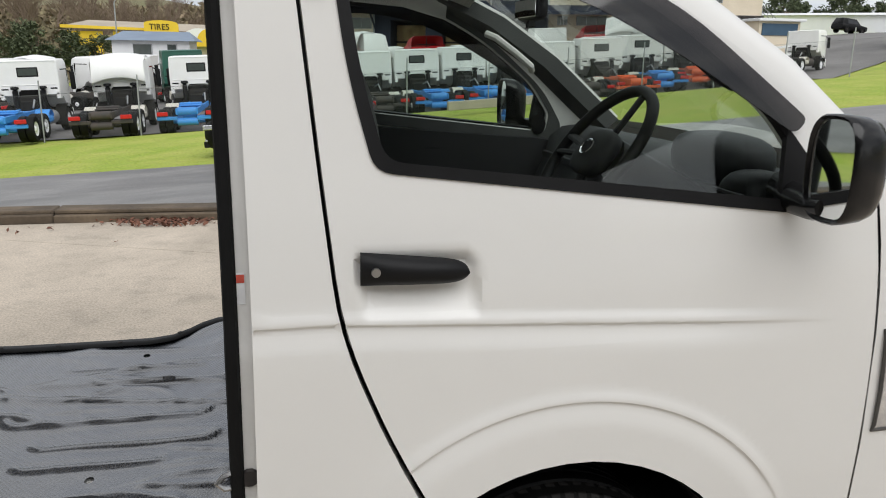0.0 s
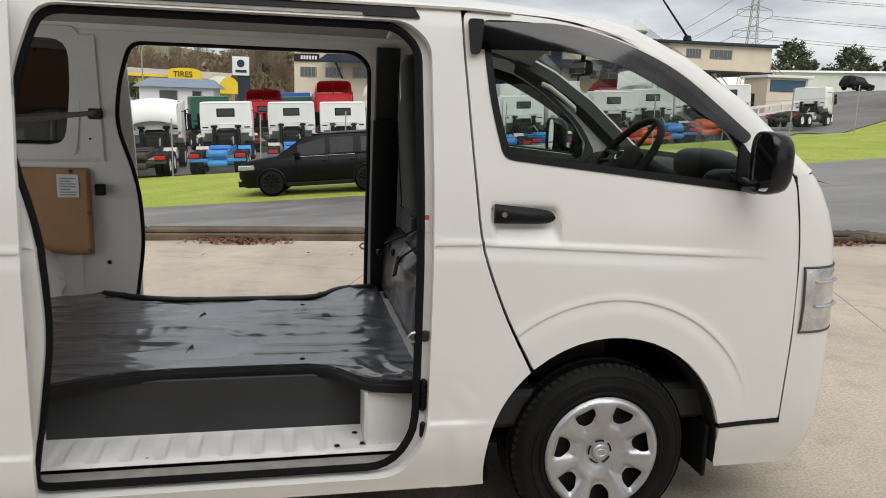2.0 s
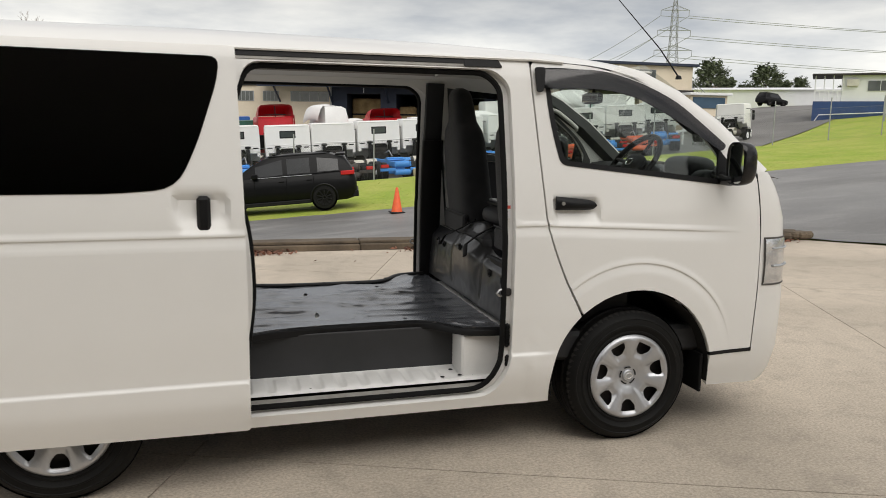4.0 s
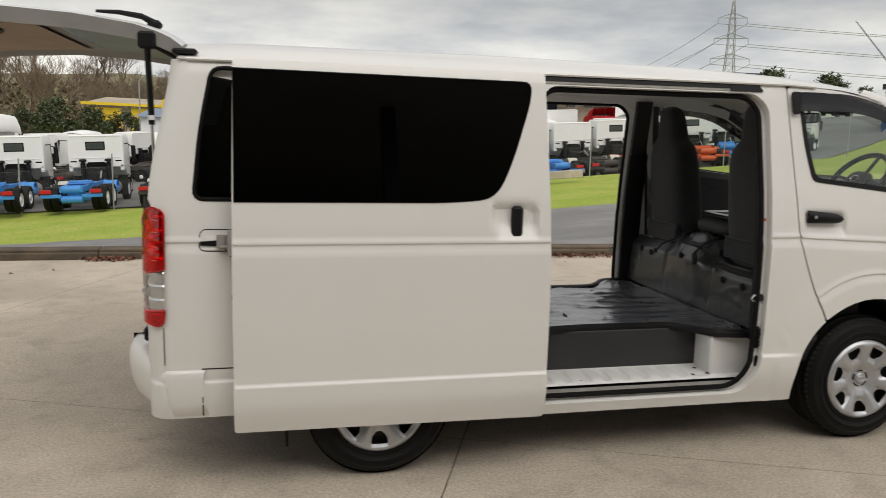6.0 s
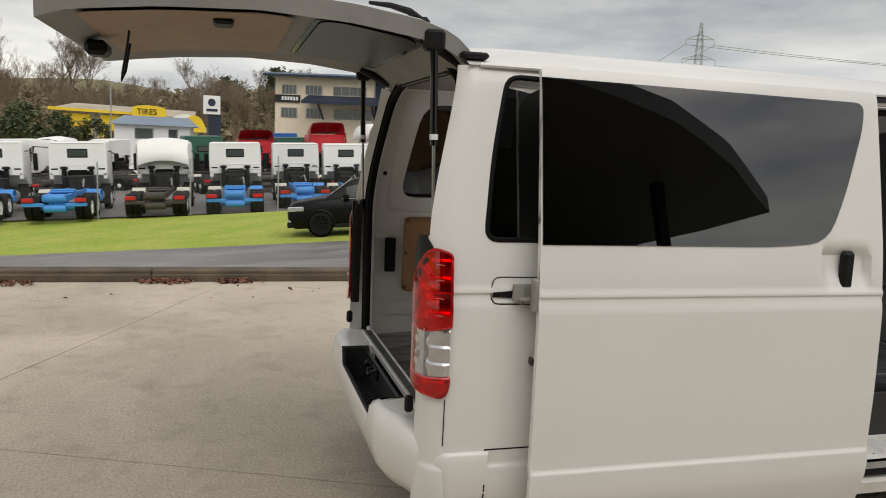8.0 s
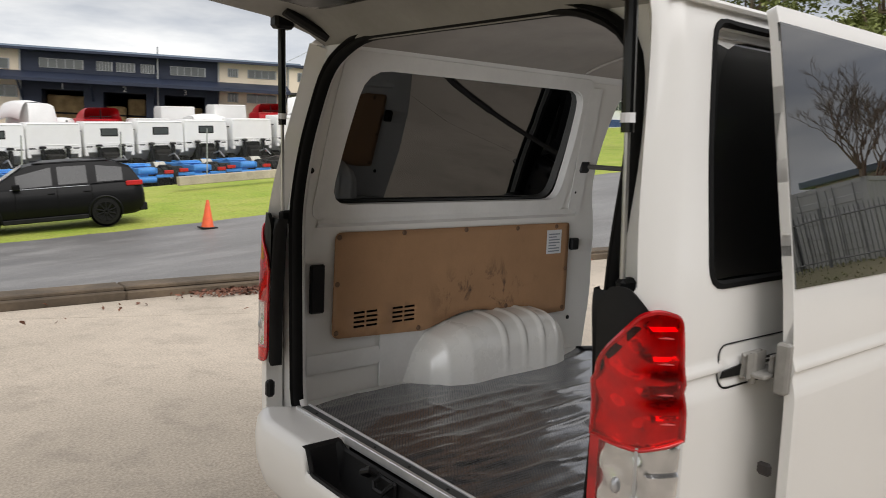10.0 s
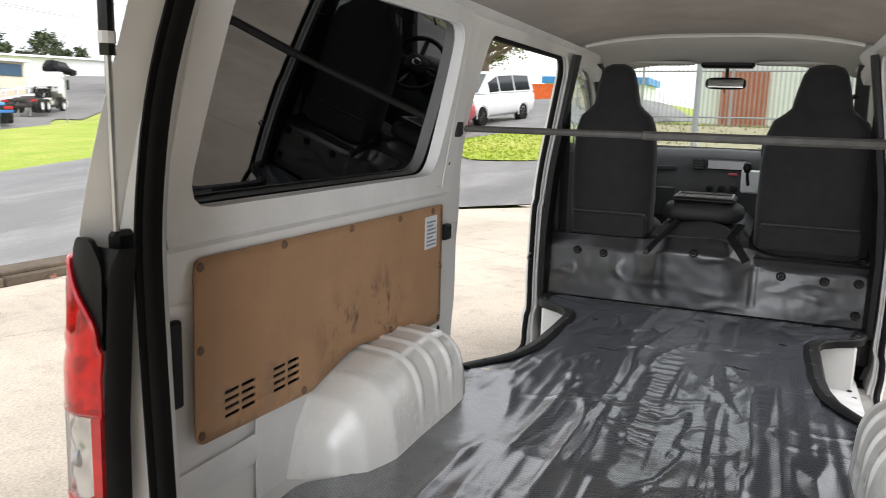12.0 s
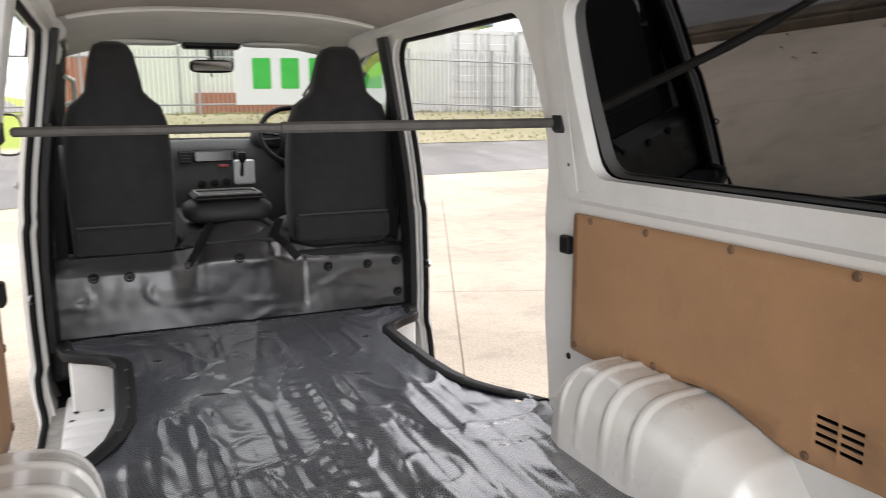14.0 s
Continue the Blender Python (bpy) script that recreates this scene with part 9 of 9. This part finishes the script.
def slope_z(x, y):
    """The wooded rise beyond the yard."""
    return terrain(max(-200, min(200, x)), 200) - 0.05 + hills(x, y - kerb_y(x)) + 0.35 + 1.2 * noise.noise(Vector((x * 0.05, y * 0.05, 2.0))) + 13.5 * ss(150, 235, y) * ss(75, 15, x) * (1 + 0.25 * noise.noise(Vector((x * 0.018, y * 0.01, 5.0))))


bare = [bare_tree(16, s) for s in (3, 8, 21)]
first = True
tr = random.Random(77)
for k in range(64):
    x = -100 + 112 * k / 64 + tr.uniform(-2, 2)
    y = 152 + tr.uniform(-10, 60)
    if -30 < x < -6 and y < 146:
        y += 14
    sc = tr.uniform(0.85, 1.25) * (1.35 if x < -34 else 1.0)
    src = bare[k % 3]
    m = Matrix.Translation((x, y, max(-3, slope_z(x, y)) - 0.3)) @ Matrix.Rotation(tr.uniform(0, 6.28), 4, "Z")
    if k < 3:
        src.scale = (1, 1, 1)
        src.matrix_world = m
    else:
        ob = copy_thing(src, m)
        ob.scale = (sc * 1.1, sc * 1.1, sc)
back = copy_thing(bare[1], Matrix.Translation((28.0, -13.4, 1.3)) @ Matrix.Rotation(1.0, 4, "Z"))
back.scale = (0.85, 0.85, 0.72)
tagged(back, "leafless tree standing beside the forecourt", "tree", "trees by the forecourt")
ev = leafy_tree(12.5, 5, NEEDLE, "broad dark green conifer with open crown", 0.5, 0.42, 9000, 0.22)
ev.matrix_world = Matrix.Translation((43.0, 17.2, 1.9))
copy_thing(ev, Matrix.Translation((41.0, 24.5, 1.8)) @ Matrix.Rotation(2.0, 4, "Z")).scale = (0.9, 0.9, 0.92)
copy_thing(ev, Matrix.Translation((48.0, 20.5, 1.9)) @ Matrix.Rotation(4.0, 4, "Z")).scale = (0.7, 0.7, 0.72)
dk = leafy_tree(11, 9, DARKLEAF, "rounded dark evergreen on the skyline", 0.8, 0.46, 3600, 0.42, "skyline_tree")
dk.matrix_world = Matrix.Translation((86, 106, 3.5))
dk.scale = (0.85, 0.85, 0.78)
for x, y, z, s in ((94.5, 108, 5, 0.5), (103, 106, 5, 0.45), (75.5, 106, 3, 0.86), (82, 114, 3, 0.55), (56, 120, 4, 0.55), (-24, 104, -2.5, 0.55), (-31, 100, -2.5, 0.5), (-36, 106, -2.5, 0.45), (8, 190, 6, 1.1), (20, 205, 6, 1.0), (-4, 200, 5, 1.0), (32, 190, 4, 0.9), (-19.5, 98, -2.5, 0.5), (-27, 96, -2.5, 0.62)):
    copy_thing(dk, Matrix.Translation((x, y, z)) @ Matrix.Rotation(x, 4, "Z")).scale = (s, s, s)
hillside = part("hillside", Geo().sheet(lambda x, y: (x, y, slope_z(x, y)), lines((-260, 140, 60)), lines((140, 420, 40))), material("winter_hillside", (0.20, 0.165, 0.10), (0.16, 0.16, 0.075), 0.04, 0.95, bump=0.5, bscale=2, bdist=0.4, fine=0.4), None, "", 80, False)
tagged(hillside, "brown winter hillside beyond the yard", "hill", kind="structure")
bush = Geo()
for k in range(20000):
    x, y = tr.uniform(-130, 60), 152 + tr.uniform(0, 85)
    s = tr.uniform(0.4, 1.2)
    z = slope_z(x, y) + 2.6 * tr.random() ** 1.8
    m = pose(x, y, z, tr.uniform(-70, 70), tr.uniform(-70, 70), tr.uniform(0, 360))
    bush.add([(-s, 0, 0), (0, -0.5 * s, 0.1), (s, 0, 0), (0, 0.5 * s, 0.2)], [(0, 1, 2, 3)], m)
tagged(part("far_scrub", bush, material("scrub", (0.24, 0.185, 0.12), (0.17, 0.15, 0.08), 0.1, 0.9, by_island=0.45), None, "", 0, False), "brown winter scrub on the far slope", "scrub", kind="stuff")
for x, y in ((-17.3, 96), (10.5, 130)):
    lp = thing("street_lamp", "tall grey street lamp post", "street lamp", "lamps behind the yard", m=pose(x, y, -3))
    part("pole", Geo().tube([(0, 0, 0), (0, 0, 9.6), (0.3, 0, 10.1), (1.4, 0, 10.4)], [0.11, 0.07, 0.06, 0.05], 8), GALV, lp)
    part("lamp_head", Geo().box(1.3, 2.0, -0.12, 0.12, 10.32, 10.46, 0.03), GALV, lp)


# ---- pylons and lines ----
def pylon(m, s=1.0):
    ob = thing("pylon", "grey steel lattice power pylon", "pylon", "power pylons", m=m)
    g = Geo()
    lv = [(0, 4.2), (10, 2.9), (20, 1.9), (27, 1.3), (33, 1.05), (39, 0.9), (46, 0.25)]
    for (z0, w0), (z1, w1) in zip(lv, lv[1:]):
        n = 3 if z1 - z0 > 6.5 else 2
        for k in range(n):
            a, b = k / n, (k + 1) / n
            za, zb = z0 + (z1 - z0) * a, z0 + (z1 - z0) * b
            wa, wb = w0 + (w1 - w0) * a, w0 + (w1 - w0) * b
            cs = [(-1, -1), (1, -1), (1, 1), (-1, 1)]
            for i in range(4):
                (p, q), (u, v) = cs[i], cs[(i + 1) % 4]
                g.tube([(p * wa, q * wa, za), (p * wb, q * wb, zb)], 0.11, 4)
                g.tube([(p * wa, q * wa, za), (u * wb, v * wb, zb)], 0.06, 3)
                g.tube([(u * wa, v * wa, za), (p * wb, q * wb, zb)], 0.06, 3)
    part("tower", g, GALV, ob, "", 0, False)
    for z, w in ((27.5, 6.2), (34, 5.4), (40.5, 4.6)):
        for d in (-1, 1):
            for q in (-0.8, 0.8):
                part("cross_arm_tie", Geo().tube([(0, q, z + 1.6), (d * w, 0, z)], 0.07, 4), GALV, ob, "", 0, False)
                part("cross_arm", Geo().tube([(0, q, z), (d * w, 0, z)], 0.07, 4), GALV, ob, "", 0, False)
            part("insulator", Geo().tube([(d * w, 0, z), (d * w, 0, z - 1.8)], 0.10, 5), GALV, ob, "", 0, False)
    return ob


p1 = pylon(pose(147, 230, 0, 0, 0, -20))
copy_thing(p1, pose(205, 520, 0, 0, 0, -20))
lines_ob = thing("power_lines", "thin grey power lines strung between pylons", "power line")
for z in (25.7, 32.2, 38.7):
    for d in (-1, 1):
        w = 6.0 - (z - 25.7) * 0.12
        a = Vector((147 + d * w, 230 - d * w * 0.35, z))
        for tgt in (Vector((520 + d * w, 120, z + 6)), Vector((205 + d * w, 520, z))):
            part("cable", Geo().tube([a.lerp(tgt, k / 16) - Vector((0, 0, 9 * (1 - (2 * k / 16 - 1) ** 2))) for k in range(17)], 0.09, 4), GALV, lines_ob)

# ---- beyond the front of the van: bank, fence, sign, containers ----
pal = thing("palisade_fence", "grey spiked steel fence on top of the bank", "fence")
FP = [(19.6, 6.0), (19.2, -2.0), (18.4, -8.0), (17.0, -13.0), (13.0, -19.0), (6.0, -23.0), (-4, -26)]
bars = Geo()
for (xa, ya), (xb, yb) in zip(FP, FP[1:]):
    n = int(math.hypot(xb - xa, yb - ya) / 0.125)
    for k in range(n):
        x, y = xa + (xb - xa) * k / n, ya + (yb - ya) * k / n
        z = terrain(x, y)
        bars.add([(x - 0.012, y - 0.012, z), (x + 0.012, y - 0.012, z), (x + 0.012, y + 0.012, z), (x - 0.012, y + 0.012, z), (x, y, z + 1.85)] + [(x - 0.012, y - 0.012, z + 1.75), (x + 0.012, y - 0.012, z + 1.75), (x + 0.012, y + 0.012, z + 1.75), (x - 0.012, y + 0.012, z + 1.75)], [(0, 1, 6, 5), (1, 2, 7, 6), (2, 3, 8, 7), (3, 0, 5, 8), (5, 6, 4), (6, 7, 4), (7, 8, 4), (8, 5, 4)])
    for z in (0.3, 1.6):
        part("rail", Geo().tube([(xa, ya, terrain(xa, ya) + z), (xb, yb, terrain(xb, yb) + z)], 0.025, 4), GALV, pal)
    for k in range(0, n, 20):
        x, y = xa + (xb - xa) * k / n, ya + (yb - ya) * k / n
        part("post", Geo().box(x - 0.04, x + 0.04, y - 0.04, y + 0.04, terrain(x, y), terrain(x, y) + 1.9), GALV, pal)
tagged(part("fence_bar", bars, GALV, pal, "", 0, False), kind="stuff")

sign = thing("fence_banner", "white banner with large green bars fixed to the fence", "sign", m=pose(17.55, -2.75, 1.62, 0, 0, -104))
part("board", Geo().box(0, 4.35, -0.03, 0.03, 0, 1.66, 0.01), SIGNWHITE, sign, "white board")
for k in range(5):
    x0 = 0.42 + 0.74 * k
    lo = rounded([(x0 + 0.04, 0.42), (x0 + 0.52, 0.42), (x0 + 0.52, 1.22), (x0 + 0.04, 1.22)], 0.04, 4)
    part("green_bar", panel(lo, [], lambda u, v: (u, -0.036, v), 0.0, 0.12), SIGNGREEN, sign, "", 0)


def container(m, mat_, label, length=6.06):
    ob = thing("shipping_container", label, "container", m=m)
    n = int(length / 0.28)
    side = []
    for k in range(n * 4 + 1):
        x = length * k / (n * 4)
        d = (0, 0.035, 0.035, 0)[k % 4]
        side.append((x, d))
    for s in (0, 1):
        y = 2.44 * s
        part("side_wall", Geo().loft([[(x, y + (d if s == 0 else -d), z) for z in (0.12, 2.5)] for x, d in side], False, False), mat_, ob, "", 0)
    part("frame", Geo().box(0, length, -0.02, 0.1, 2.46, 2.59).box(0, length, 2.34, 2.46, 2.46, 2.59).box(0, length, -0.02, 0.1, 0, 0.16).box(0, length, 2.34, 2.46, 0, 0.16).box(-0.02, 0.14, -0.02, 0.14, 0, 2.59).box(-0.02, 0.14, 2.30, 2.46, 0, 2.59).box(length - 0.14, length + 0.02, -0.02, 0.14, 0, 2.59).box(length - 0.14, length + 0.02, 2.30, 2.46, 0, 2.59).box(-0.02, 0.14, 0, 2.44, 2.46, 2.59).box(-0.02, 0.14, 0, 2.44, 0, 0.14), mat_, ob)
    part("roof", Geo().box(0, length, 0, 2.44, 2.53, 2.56), mat_, ob)
    part("back", Geo().box(length - 0.06, length, 0.05, 2.39, 0.1, 2.5), mat_, ob)
    for s in (0, 1):
        dr = part("door", Geo().box(-0.01, 0.05, 0.13 + 1.095 * s, 1.205 + 1.095 * s, 0.14, 2.46, 0.01), mat_, ob)
        for zz in (0.45, 0.95, 1.45, 1.95):
            part("door_rib", Geo().box(-0.03, 0.0, 0.18 + 1.095 * s, 1.155 + 1.095 * s, zz, zz + 0.22, 0.02), mat_, dr)
        for yy in (0.36, 0.98):
            part("lock_bar", Geo().tube([(-0.055, yy + 1.095 * s, 0.1), (-0.055, yy + 1.095 * s, 2.5)], 0.018, 6), GALV, dr)
    return ob


container(Matrix.Translation((19.4, -12.1, 1.36)) @ Matrix.Rotation(radians(2), 4, "Z"), CONTWHITE, "white shipping container behind the spiked fence")
container(Matrix.Translation((19.3, -14.7, 1.36)) @ Matrix.Rotation(radians(1), 4, "Z"), CONTWHITE, "white shipping container behind the spiked fence")
container(Matrix.Translation((24.0, -13.35, 1.36)), CONTRED, "red shipping container behind the fence")
container(Matrix.Translation((14.5, -22.5, 1.0)) @ Matrix.Rotation(radians(-58), 4, "Z"), CONTWHITE, "white shipping container behind the spiked fence")
container(Matrix.Translation((80, 20.5, 2.35)) @ Matrix.Rotation(radians(90), 4, "Z"), TORANGE, "orange shipping container in the distance")
bsh = thing("blue_roofed_shed", "low pale shed with a bright blue roof edge", "building")
part("wall", Geo().box(87, 95, 14, 25.5, 1.5, 5.4), SIGNWHITE, bsh)
part("roof", Geo().box(86.6, 95.4, 13.5, 26, 5.4, 6.2, 0.05), TBLUE, bsh, "bright blue roof edge")
brick_bld = thing("brick_unit", "low white and brick industrial unit across the road", "building")
part("wall", Geo().box(30, 44, -16, 3, 1.0, 5.2), SIGNWHITE, brick_bld)
part("brick_pier", Geo().box(29.8, 30.2, 0.2, 2.0, 1.0, 3.6).box(29.8, 30.2, -12, -3.0, 1.0, 2.2), material("brick_red", (0.42, 0.14, 0.08), (0.35, 0.12, 0.07), 3, 0.8), brick_bld, "red brick panel")
part("roof", Geo().box(29.5, 44.5, -16.5, 3.5, 5.2, 5.5, 0.03), ROOFGREY, brick_bld)
windows(brick_bld, ((3.5, 7.0), (8.5, 12.0)), 0, 3.2, 4.4, 4, pose(29.98, 0, 0, 0, 0, -90))
for x, y, h in ((15.4, 1.55, 5.2), (17.2, 3.9, 8.5)):
    pp = thing("pole", "grey steel pole on the verge", "pole", "poles on the verge", m=pose(x, y, terrain(x, y)))
    part("shaft", Geo().tube([(0, 0, -0.2), (0, 0, h)], 0.07, 10), GALV, pp)
lp = thing("floodlight_pole", "tall pole with twin floodlights", "street lamp", m=pose(52.5, 49.0, 3.0))
part("shaft", Geo().tube([(0, 0, -1), (0, 0, 8.6)], 0.08, 8), GALV, lp)
part("floodlight", Geo().box(-0.6, -0.2, -0.15, 0.15, 8.4, 8.8, 0.03).box(0.2, 0.6, -0.15, 0.15, 8.4, 8.8, 0.03), BLACK, lp)

# ---- the workshop behind the forecourt, that closes the place ----
own = thing("dealer_building", "dark grey workshop with a deep canopy behind the forecourt", "building")
part("wall", Geo().box(-26, 10.5, -24.6, -24, 0, 6.0), material("dark_cladding", (0.06, 0.065, 0.07), None, 0.5, 0.6), own)
part("canopy", Geo().loft([[(x, y, z) for x, y in ((-24, -24), (-24, -7.5), (0.2, -7.5), (3.0, -9.4), (6.0, -12.0), (10.0, -16.0), (10.0, -24))] for z in (5.2, 5.7)]), material("canopy_under", (0.10, 0.10, 0.105), None, 0.5, 0.6), own, "deep flat canopy")
for x, y in ((-22, -10.3), (-12, -10.3), (-1.0, -10.3), (5.0, -13.5)):
    part("column", Geo().box(x - 0.12, x + 0.12, y, y + 0.24, 0, 5.2, 0.02), BLACK, own)
windows(own, ((-20, -14), (-11, -5)), -24, 0.8, 3.6, 4)
